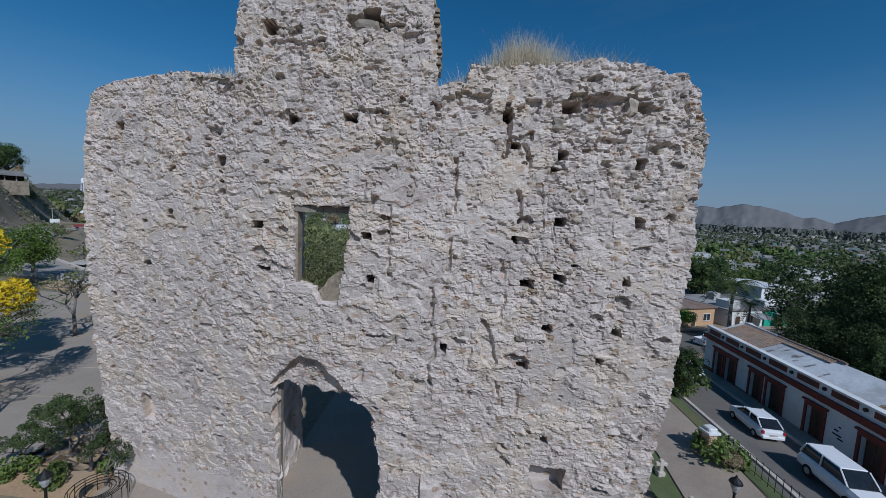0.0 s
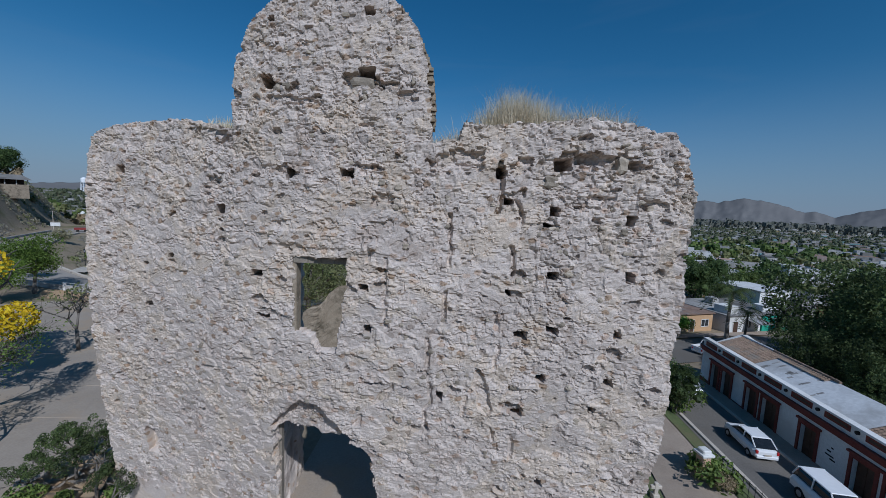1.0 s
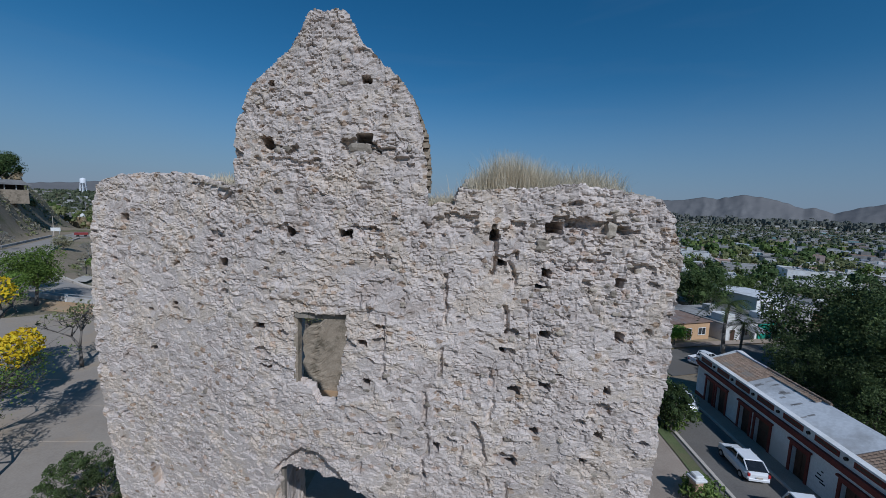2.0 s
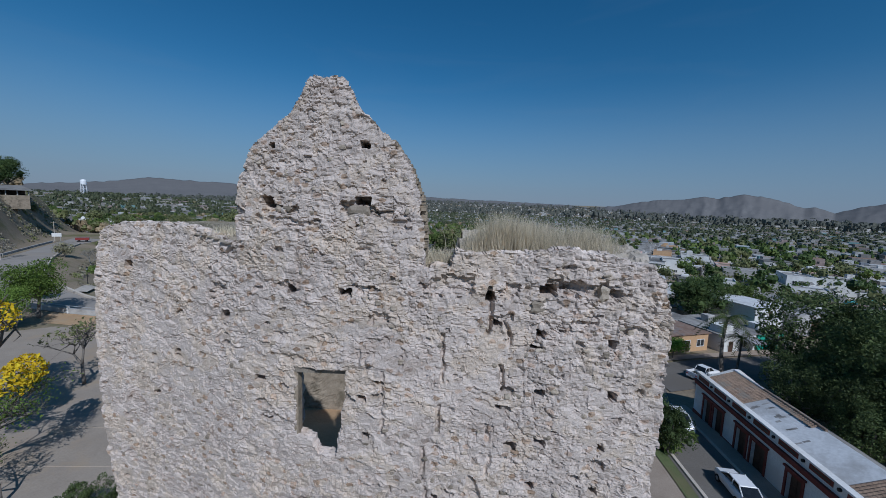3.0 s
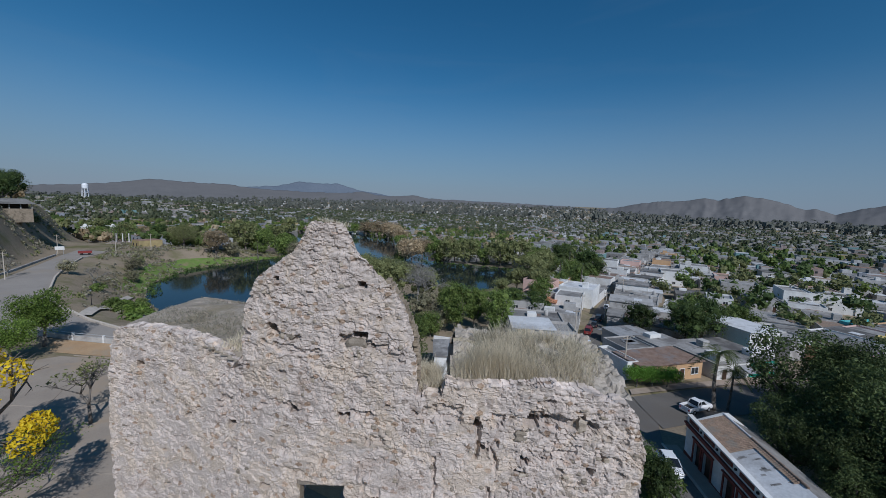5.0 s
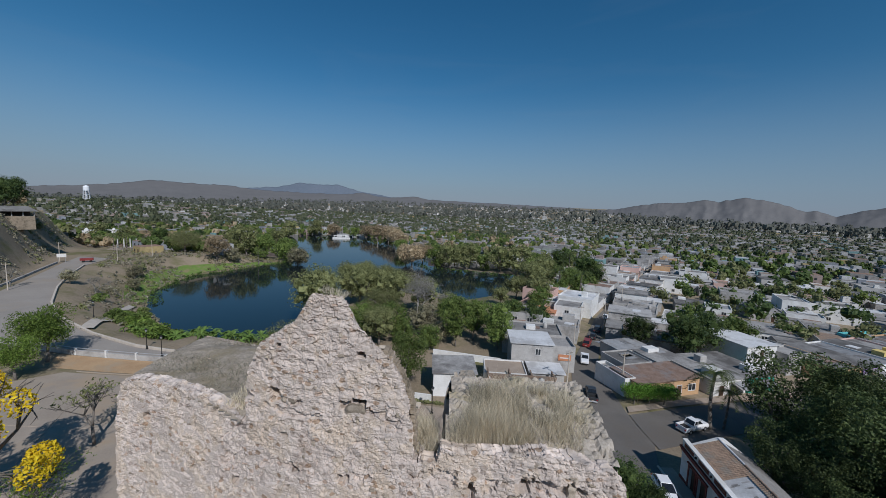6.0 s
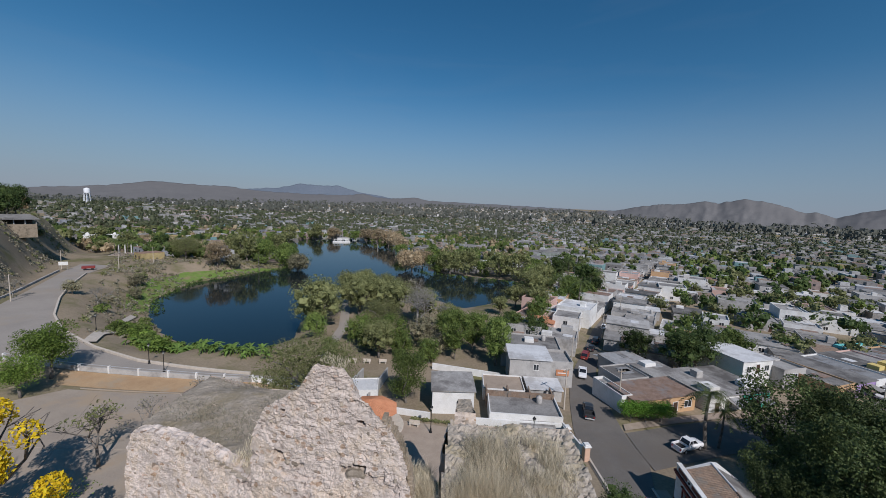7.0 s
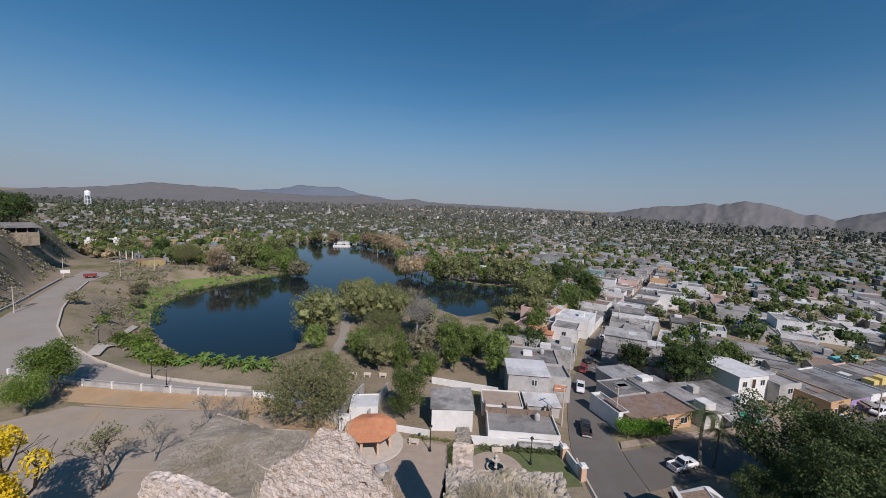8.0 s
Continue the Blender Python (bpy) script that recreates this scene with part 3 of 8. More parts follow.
ridge("mountains_east", [(17, -0.004), (23.8, 0.0078), (26.5, 0.0177), (28.8, 0.0256), (30, 0.0251), (32.5, 0.0302), (33.9, 0.0346), (35.1, 0.0303), (37.7, 0.0409), (39.3, 0.0358), (41.3, 0.0267), (43, 0.0147), (43.8, 0.0175), (45.4, 0.0082), (46.9, 0.0176), (48.7, 0.0257), (54, 0.045), (62, 0.02), (75, 0.0)], 3300, 1500, M_HILL, "dry mountain range, greyed by painted-in haze", 31, -45)

# ---- the ruined church front ----


def face_y(x, z):
    """The worn outer face: the west part bends back, the foot is cut away."""
    l = -0.5 * (np.sqrt((x + 6) ** 2 + 12) - (x + 6))
    lo = -0.5 * (np.sqrt((z - 12) ** 2 + 6) - (z - 12))
    return 14.3 - 0.073 * x - 0.5043 * l - 0.0138 * l * l + 0.0245 * (z - 16) - 0.2 * lo


def top_z(x):
    return np.interp(x, [-18.5, -17.4, -16.8, -15.5, -13.8, -10.9, -9.0, -8.12, -8.06, -7.9, -7.3, -6.25, -5.4, -4.95, -4.62, -4.42, -4.05, -3.1, -2.8, -2.6, -2.1, -1.35, -0.8, -0.4, -0.2, -0.02, 0.04, 0.08, 1.02, 1.12, 3.0, 5.1, 7.2, 8.1, 9.0, 9.6],
                     [19.0, 20.2, 20.9, 21.3, 21.5, 21.45, 21.1, 20.75, 22.7, 23.5, 24.8, 25.6, 26.2, 26.9, 27.45, 27.6, 27.5, 27.3, 26.9, 26.4, 25.9, 25.3, 24.7, 23.9, 23.1, 22.0, 21.6, 20.5, 20.55, 21.15, 21.2, 21.4, 21.2, 20.9, 20.1, 19])


def west_x(z):
    return np.interp(z, [-2, 1.3, 4, 7, 10, 13, 16, 18.7, 20.6], [-18.2, -18.0, -18.15, -17.85, -17.6, -17.35, -17.35, -17.25, -16.9])


def east_x(z):
    return np.interp(z, [-2, 5, 9, 12.8, 16.4, 19.3, 20.5], [9.1, 8.9, 8.95, 8.9, 9.0, 9.0, 8.7])


def inside_poly(x, z, poly):
    inside = np.zeros(np.shape(x), bool)
    for i in range(len(poly)):
        (ax, az), (bx, bz) = poly[i], poly[(i + 1) % len(poly)]
        if az == bz:
            continue
        inside ^= ((az > z) != (bz > z)) & (x < (bx - ax) * (z - az) / (bz - az) + ax)
    return inside


WINDOW = [(-5.15, 16.02), (-5.13, 12.98), (-4.4, 12.93), (-4.22, 12.32), (-3.42, 12.4), (-3.2, 13.45), (-3.1, 14.7), (-3.04, 16.1)]
DOORWAY = [(-6.5, -3), (-6.5, 8.15), (-5.95, 8.5), (-4.4, 8.3), (-3.3, 8.35), (-2.5, 8.25), (-2.0, 7.6), (-1.75, 5.5), (-1.75, -3)]
ARCH_SCAR = [(-6.6, 8.3), (-6.05, 9.1), (-5.6, 9.6), (-5.1, 9.95), (-4.3, 9.9), (-3.4, 9.1), (-2.6, 8.35), (-4.4, 8.1)]


def cells(x, z, w, h, seed, full=False):
    """Rubble courses: the distance to the joint and a number for each stone; full: also the place within the stone."""
    gx, gzv = x / w, z / h
    gx = gx + 0.35 * value_noise(x * 0.9, z * 0.9, seed)
    gzv = gzv + 0.3 * value_noise(x * 0.8 + 9, z * 0.8, seed + 1)
    ix, iz = np.floor(gx), np.floor(gzv)
    f1 = np.full(x.shape, 9.0)
    f2 = np.full(x.shape, 9.0)
    ident, second, ox, oz = (np.zeros(x.shape) for _ in range(4))
    for dx in (-1, 0, 1):
        for dz in (-1, 0, 1):
            cx, cz = ix + dx, iz + dz
            a = np.sin(cx * 127.1 + cz * 311.7 + seed) * 43758.5453
            b = np.sin(cx * 269.5 + cz * 183.3 + seed) * 43758.5453
            a, b = a - np.floor(a), b - np.floor(b)
            px, pz = gx - cx - 0.15 - 0.7 * a, gzv - cz - 0.2 - 0.6 * b
            d = np.hypot(px, pz)
            closer = d < f1
            f2 = np.where(closer, f1, np.minimum(f2, d))
            ident, second = np.where(closer, a, ident), np.where(closer, b, second)
            ox, oz = np.where(closer, px * w, ox), np.where(closer, pz * h, oz)
            f1 = np.where(closer, d, f1)
    return (f2 - f1, ident, second, ox, oz) if full else (f2 - f1, ident)


# scaffold holes: across, up, width, height
HOLES = [(-6.42, 22.7, 0.55, 0.42), (-2.38, 22.84, 0.6, 0.34), (-5.36, 19.22, 0.4, 0.3), (-3.08, 19.27, 0.5, 0.3), (-14.95, 19.32, 0.44, 0.34), (-8.75, 17.68, 0.4, 0.42), (-6.9, 15.2, 0.5, 0.3), (-2.3, 15.0, 0.42, 0.24),
         (-2.15, 13.42, 0.26, 0.28), (-6.62, 13.46, 0.5, 0.14), (2.55, 19.5, 0.36, 0.4), (4.65, 19.85, 0.6, 0.42), (4.45, 18.2, 0.32, 0.32), (7.0, 18.02, 0.32, 0.34), (4.3, 17.66, 0.4, 0.16), (2.89, 18.46, 0.3, 0.2), (4.55, 15.91, 0.36, 0.28), (7.15, 16.0, 0.3, 0.36), (3.04, 15.2, 0.22, 0.26),
         (5.18, 14.45, 0.24, 0.12), (3.56, 13.61, 0.5, 0.28), (4.68, 13.92, 0.38, 0.26), (6.93, 13.93, 0.26, 0.3), (4.35, 12.08, 0.34, 0.26), (6.78, 12.1, 0.3, 0.22), (3.68, 10.5, 0.34, 0.2), (6.36, 10.98, 0.24, 0.2), (0.7, 11.01, 0.22, 0.3), (4.75, 7.5, 0.28, 0.3),
         (8.2, 8.0, 0.22, 0.2), (-11.75, 15.46, 0.32, 0.2), (-13.4, 14.95, 0.34, 0.14), (-13.33, 13.01, 0.4, 0.18), (-15.7, 11.2, 0.3, 0.22), (-13.1, 11.15, 0.26, 0.24), (-1.05, 24.95, 0.22, 0.22), (-2.33, 24.97, 0.3, 0.26), (-6.2, 24.89, 0.2, 0.24)]
STEP = 0.048
fx = np.arange(-18.6, 9.7, STEP)
fz = np.arange(-2.0, 27.9, STEP)
X, Z = np.meshgrid(fx, fz)


def facets(w, h, seed, level, slope):
    """Broken stones: each a tilted flat face at its own depth."""
    j, a, b, ox, oz = cells(X, Z, w, h, seed, True)
    q1, q2 = np.sin(a * 911.0 + b * 37.0), np.sin(b * 733.0 + a * 71.0)
    return j, a, X - ox, Z - oz, level * (b - 0.5) + slope * (q1 * ox + q2 * oz)


def fbm(px, pz, seed, octaves=4, gain=0.55):
    """Layered smooth noise, about -1..1."""
    n, amp, f, tot = 0.0, 1.0, 1.0, 0.0
    for k in range(octaves):
        n = n + amp * value_noise(px * f + 3.7 * k, pz * f - 2.1 * k, seed + k)
        tot += amp
        amp *= gain
        f *= 2.07
    return n / tot


joint, stone_id, big_x, big_z, big_h = facets(0.5, 0.3, 3.0, 0.07, 0.28)
joint2, stone_id2, chip_x, chip_z, chip_h = facets(0.24, 0.14, 8.0, 0.075, 0.5)
joint3, stone_id3, bit_x, bit_z, bit_h = facets(0.15, 0.10, 14.0, 0.06, 0.6)
# where the render is gone and the rubble stands bare: the upper east corner, the top courses, patches elsewhere
worn = fbm(X * 0.45, Z * 0.5, 5, 5, 0.6)
bared = smooth01((X - 2.4 + 3.0 * worn) / 2.6) * smooth01((Z - 13.5 + 4.0 * worn) / 4.0)
bared = np.maximum(bared, 0.75 * smooth01((Z - 18.1 + 1.6 * worn) / 1.2) * smooth01((worn + 0.25) / 0.4))
bared = np.maximum(bared, 0.7 * smooth01((worn - 0.12) / 0.22))
bared = np.maximum(bared, 0.6 * smooth01((1.6 - np.hypot((X + 4.4) * 0.55, (Z - 10.2) * 0.9) + 1.2 * worn) / 0.8))
bared = np.clip(bared, 0.06, 1.0)
plaster = 1 - bared


def creases(fx_, fz_, width, seed, warp=0.5):
    """Thin wandering grooves along the level lines of a warped noise."""
    wx = X + warp / fx_ * value_noise(X * fx_ * 1.7, Z * fz_ * 1.7, seed + 5) + 0.3 * warp / fx_ * value_noise(X * fx_ * 4.1, Z * fz_ * 4.1, seed + 6)
    wz = Z + warp / fz_ * value_noise(X * fx_ * 1.9, Z * fz_ * 1.9, seed + 7) + 0.3 * warp / fz_ * value_noise(X * fx_ * 4.3, Z * fz_ * 4.3, seed + 8)
    return smooth01((width - np.abs(value_noise(wx * fx_, wz * fz_, seed))) / width)


WX = X + 0.16 * value_noise(X * 1.9, Z * 2.2, 301) + 0.06 * value_noise(X * 5.3, Z * 6.1, 302) + 0.025 * value_noise(X * 12, Z * 14, 303)
WZ = Z + 0.12 * value_noise(X * 2.1, Z * 2.0, 304) + 0.05 * value_noise(X * 5.7, Z * 5.9, 305) + 0.025 * value_noise(X * 13, Z * 13, 306)


def coat(f, stretch, seed, level, edge=0.07):
    """A skin of render that holds in places and ends in ragged edges."""
    return smooth01((fbm(WX * f, WZ * f * stretch, seed) - level) / edge)


ragged = smooth01((fbm(X * 0.7, Z * 0.9, 350, 3) + 0.1) / 0.35)
skin = 0.065 * coat(0.8, 1.5, 310, -0.12) + 0.045 * coat(1.8, 2.0, 320, 0.02) + (0.3 + 0.7 * ragged) * (0.032 * coat(3.6, 2.2, 330, 0.05, 0.14) + 0.018 * coat(7.0, 2.0, 340, 0.0, 0.25))
disp = bared * (0.62 * big_h + 0.52 * chip_h + 0.15 * bit_h) - bared * (0.05 * (joint < 0.07) + 0.03 * (joint2 < 0.1)) * (0.4 + 0.6 * ragged)
disp += plaster * (0.06 * big_h + 0.05 * chip_h)
disp += (1 - 0.55 * bared) * skin + 0.05 * fbm(X * 0.4, Z * 0.4, 12, 3)
disp -= 0.07 * creases(0.8, 1.7, 0.06, 360) * ragged + 0.06 * creases(2.0, 4.6, 0.12, 380) * smooth01((fbm(X * 1.1, Z * 1.3, 355, 2) + 0.05) / 0.25)
# stones and lumps fallen out here and there, each leaving its own hollow
pit = np.zeros_like(disp)
for pw, ph, share, r0, r1, deep, sd in ((1.0, 0.55, 0.1, 0.04, 0.1, 0.16, 71), (0.42, 0.26, 0.08, 0.02, 0.045, 0.09, 75), (1.7, 0.9, 0.09, 0.06, 0.16, 0.16, 79)):
    pj, pa_, pb, pox, poz = cells(X, Z, pw, ph, sd, True)
    size = r0 + r1 * pb + 0.45 * (r0 + r1) * value_noise(X * 0.7 / pw * 3, Z * 2.1 / pw * 3, sd + 1)
    pit = np.maximum(pit, ((pa_ < share) & (np.hypot(pox * 0.6, poz + 0.25 * pox * (pb - 0.5)) < size)) * deep * (0.6 + 0.6 * pb))
disp -= pit


def dent(mask, depth):
    global disp
    disp -= depth * mask


def band(z0, half, xa, xb, depth, seed, cover=0.1):
    """An eroded course: stones fallen out one by one along a level."""
    wav = z0 + 0.25 * value_noise(chip_x * 0.8, chip_x * 0, seed)
    out = half + 0.12 * value_noise(chip_x * 2, chip_z * 2, seed + 1) - np.abs(chip_z - wav)
    hit = (out > 0.03) & (chip_x > xa) & (chip_x < xb) & (value_noise(chip_x * 1.3, chip_z * 0.7, seed + 2) + cover > 0.12)
    dent(hit * (0.65 + 0.5 * stone_id2), depth * 0.62)


band(19.75, 0.3, -1.3, 8.4, 0.38, 40, 0.25)
band(18.7, 0.16, 1.5, 8.6, 0.22, 44, 0.0)
band(19.15, 0.14, -9.5, -2.0, 0.26, 48, 0.0)
band(17.35, 0.09, -7.6, -1.0, 0.15, 52, 0.3)
band(18.35, 0.28, -9.5, -6.3, 0.3, 86, -0.1)
band(18.2, 0.26, -3.6, 1.6, 0.3, 88, -0.1)
band(16.95, 0.07, -9.0, 1.0, 0.12, 56, 0.1)
band(21.9, 0.2, -6.4, -0.6, 0.26, 60, 0.15)
band(22.62, 0.17, -6.5, -5.1, 0.46, 64, 0.8)
band(22.62, 0.2, -3.3, -1.3, 0.46, 68, 0.8)
band(19.8, 0.18, 4.6, 7.6, 0.5, 84, 0.55)
band(20.7, 0.25, -3.4, -1.4, 0.24, 72, -0.05)
band(10.6, 0.08, -7.5, -1.5, 0.16, 76, 0.2)
band(11.5, 0.07, 1.2, 7.5, 0.1, 80, 0.1)
# upright joints of lost pilasters, and cracks
for px, za, zb, deep, sd in ((0.72, 13.2, 18.0, 0.2, 1), (3.15, 15.8, 18.6, 0.22, 2), (2.75, 12.2, 14.5, 0.16, 3), (1.55, 10.2, 13.2, 0.12, 4), (-1.45, 13.6, 16.2, 0.12, 5), (2.55, 18.0, 19.9, 0.3, 6), (0.25, 9.4, 13.3, 0.15, 7), (-4.1, 16.2, 17.4, 0.14, 8), (-2.2, 16.0, 17.2, 0.12, 9), (3.6, 8.5, 11, 0.12, 10)):
    path_x = px + 0.14 * value_noise(Z * 0.9, Z * 0, 90 + sd) + 0.05 * value_noise(Z * 3, Z * 0, 91 + sd)
    dent(smooth01((0.11 - np.abs(X - path_x)) / 0.07) * (Z > za) * (Z < zb) * smooth01((value_noise(Z * 1.1, Z * 0, 190 + sd) + 0.55) / 0.3), deep)
for (ax, az), (bx, bz), deep in (((-2.9, 9.1), (-1.1, 11.2), 0.14), ((2.1, 12.0), (2.9, 9.2), 0.16), ((-6.6, 9.0), (-6.2, 12.4), 0.1), ((-9.6, 19.6), (-8.4, 20.6), 0.2)):
    t = np.clip(((X - ax) * (bx - ax) + (Z - az) * (bz - az)) / ((bx - ax) ** 2 + (bz - az) ** 2), 0, 1)
    dist = np.hypot(X - ax - t * (bx - ax), Z - az - t * (bz - az)) + 0.2 * value_noise(X * 1.3, Z * 1.3, 33) + 0.08 * value_noise(X * 4.5, Z * 4.5, 34)
    dent(smooth01((0.1 - dist) / 0.08), deep)
# the old cornice over the window stands a little proud
disp += 0.10 * smooth01((0.35 - np.abs(Z - 16.75)) / 0.1) * (X > -6.3) * (X < -1.9) * smooth01((value_noise(X * 1.1, Z * 0, 99) + 0.6) / 0.3)
for hx, hz_, hw, hh in HOLES:
    ex, ez = 0.6 * X + 0.4 * bit_x, 0.6 * Z + 0.4 * bit_z
    edge = np.maximum(np.abs(ex - hx) / hw, np.abs(ez - hz_) / hh) * 2
    dent((edge < 1.0) * 1.0, 1.35 if hz_ < 20.6 else 1.0)
# square recess low on the east side, slot window low on the west, broken arch over the doorway
dent(smooth01((1.04 - np.maximum(np.abs(X - 5.05) / 0.66, np.abs(Z - 5.75) / 0.52)) / 0.06), 1.35)
dent(smooth01((1.06 - np.maximum(np.abs(X + 14.75) / 0.32, np.abs(Z - 4.95) / 0.75)) / 0.16), 0.5)
dent(inside_poly(X + 0.1 * value_noise(X * 3, Z * 3, 55), Z + 0.1 * value_noise(X * 3, Z * 3, 56), ARCH_SCAR) * 1.0, 0.45)

jx = X + 0.05 * value_noise(X * 3.1, Z * 3.3, 61)
jz = Z + 0.05 * value_noise(X * 2.9, Z * 3.7, 62)
jag = 0.09 * value_noise(X * 1.7, Z * 1.9, 63) + 0.07 * (stone_id - 0.5) + 0.03 * (stone_id2 - 0.5)
solid = (jz + jag < top_z(jx + jag * 0.6)) & (jx + jag > west_x(jz)) & (jx + jag < east_x(jz))
rag = 0.05 * value_noise(X * 4, Z * 4, 64)
solid &= ~inside_poly(X + rag, Z + rag, WINDOW) & ~inside_poly(X + rag * 1.6, Z + rag * 1.6, DOORWAY)
FY = face_y(X, Z) - disp


def wall_mesh(name, mask, back_y, mat, open_cut=True, drop=0.0):
    """The displaced face where mask holds, its edges carried back to the plane back_y, and a plain back."""
    nz, nx = mask.shape
    quad = mask[:-1, :-1] & mask[1:, :-1] & mask[:-1, 1:] & mask[1:, 1:]
    idx = np.arange(nz * nx).reshape(nz, nx)
    a, b, c, d = idx[:-1, :-1][quad], idx[:-1, 1:][quad], idx[1:, 1:][quad], idx[1:, :-1][quad]
    faces = [np.stack([a, b, c, d], -1)]
    # border edges of the quad mask
    pad = np.pad(quad, 1)
    core = pad[1:-1, 1:-1]
    edges = []
    m = core & ~pad[:-2, 1:-1]
    edges.append((idx[:-1, :-1][m], idx[:-1, 1:][m]))
    m = core & ~pad[2:, 1:-1]
    edges.append((idx[1:, 1:][m], idx[1:, :-1][m]))
    m = core & ~pad[1:-1, :-2]
    edges.append((idx[1:, :-1][m], idx[:-1, :-1][m]))
    m = core & ~pad[1:-1, 2:]
    edges.append((idx[:-1, 1:][m], idx[1:, 1:][m]))
    e0 = np.concatenate([e[0] for e in edges])
    e1 = np.concatenate([e[1] for e in edges])
    cut = np.abs(Z.reshape(-1) - SPLIT) < 0.001
    if open_cut:
        go = ~(cut[e0] & cut[e1])
        e0, e1 = e0[go], e1[go]
    front = np.stack([jx, FY, jz], -1).reshape(-1, 3)
    # tone drops in the pits and on low render, rises on proud render
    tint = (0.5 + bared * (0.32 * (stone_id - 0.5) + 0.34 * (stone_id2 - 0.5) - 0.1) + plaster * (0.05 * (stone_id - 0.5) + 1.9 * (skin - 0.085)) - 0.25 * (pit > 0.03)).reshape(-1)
    verts, tints = [front], [tint]
    base = len(front)
    layers = 7
    rim = np.unique(np.concatenate([e0, e1]))
    slot = np.full(base, -1)
    slot[rim] = np.arange(len(rim))
    last = rim
    by = back_y(front[rim, 0], front[rim, 2])
    for k in range(1, layers + 1):
        u = k / layers
        p = front[rim].copy()
        p[:, 1] = p[:, 1] * (1 - u) + by * u
        p[:, 2] -= drop * u * smooth01((p[:, 2] - 21.5) / 1.5)
        amp = 0.09 * (1 - (k == layers))
        p[:, 0] += amp * value_noise(p[:, 2] * 2.3, p[:, 1] * 2.3, 70 + k)
        p[:, 2] += amp * value_noise(p[:, 0] * 2.3, p[:, 1] * 2.3, 80 + k)
        verts.append(p)
        tints.append(0.5 + 0.5 * value_noise(p[:, 0] * 3 + p[:, 2] * 2, p[:, 1] * 3, 9))
        ring = base + np.arange(len(rim))
        faces.append(np.stack([last[slot[e1]], last[slot[e0]], ring[slot[e0]], ring[slot[e1]]], -1))
        last = ring
        base += len(rim)
    # the back, in larger pieces
    k = 6
    cm, CX, CZ = mask[::k, ::k], X[::k, ::k], Z[::k, ::k]
    cq = cm[:-1, :-1] & cm[1:, :-1] & cm[:-1, 1:] & cm[1:, 1:]
    ci = base + np.arange(cm.size).reshape(cm.shape)
    faces.append(np.stack([ci[1:, :-1][cq], ci[1:, 1:][cq], ci[:-1, 1:][cq], ci[:-1, :-1][cq]], -1))
    bv = np.stack([CX, back_y(CX, CZ), CZ], -1).reshape(-1, 3)
    bv[:, 2] -= drop * smooth01((bv[:, 2] - 21.5) / 1.5)
    verts.append(bv)
    tints.append(np.full(len(bv), 0.5))
    v, f, tt = np.concatenate(verts), np.concatenate(faces), np.concatenate(tints)
    used, inv = np.unique(f.ravel(), return_inverse=True)
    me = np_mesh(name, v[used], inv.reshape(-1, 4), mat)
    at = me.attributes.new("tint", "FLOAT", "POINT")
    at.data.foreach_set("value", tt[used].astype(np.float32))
    return me


def back_plane(x, z):
    """The wall is thinner round the window and the doorway."""
    near = smooth01((0.9 - np.hypot(np.maximum(np.abs(x + 4.0) - 0.95, 0), np.maximum(np.abs(z - 14.1) - 1.8, 0))) / 0.5)
    back = face_y(x, np.maximum(z, 12)) + 1.5 - 0.95 * near
    by_door = smooth01((1.3 - np.maximum(np.abs(x + 4.2) - 2.4, 0)) / 0.9) * smooth01((8.6 - z) / 0.6)
    return np.minimum(back, face_y(x, z) + 0.6 + 1.5 * (1 - by_door))


SPLIT = float(fz[int(22.5 / STEP)])
ruin = thing("church_ruin", pose(0, 0, 0), "ruined pale rubble-stone church front with a pointed gable", "ruin")
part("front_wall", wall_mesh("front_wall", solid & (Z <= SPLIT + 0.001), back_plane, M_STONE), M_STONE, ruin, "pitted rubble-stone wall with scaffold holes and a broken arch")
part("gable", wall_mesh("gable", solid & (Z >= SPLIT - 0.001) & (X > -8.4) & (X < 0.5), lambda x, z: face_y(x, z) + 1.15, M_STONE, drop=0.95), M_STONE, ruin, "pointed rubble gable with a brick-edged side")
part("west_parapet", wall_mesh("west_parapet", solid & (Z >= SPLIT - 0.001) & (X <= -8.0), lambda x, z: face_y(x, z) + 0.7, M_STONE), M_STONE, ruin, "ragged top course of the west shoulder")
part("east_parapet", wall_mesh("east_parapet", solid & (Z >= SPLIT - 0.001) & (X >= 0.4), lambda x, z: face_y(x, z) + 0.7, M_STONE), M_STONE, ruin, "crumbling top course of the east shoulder")


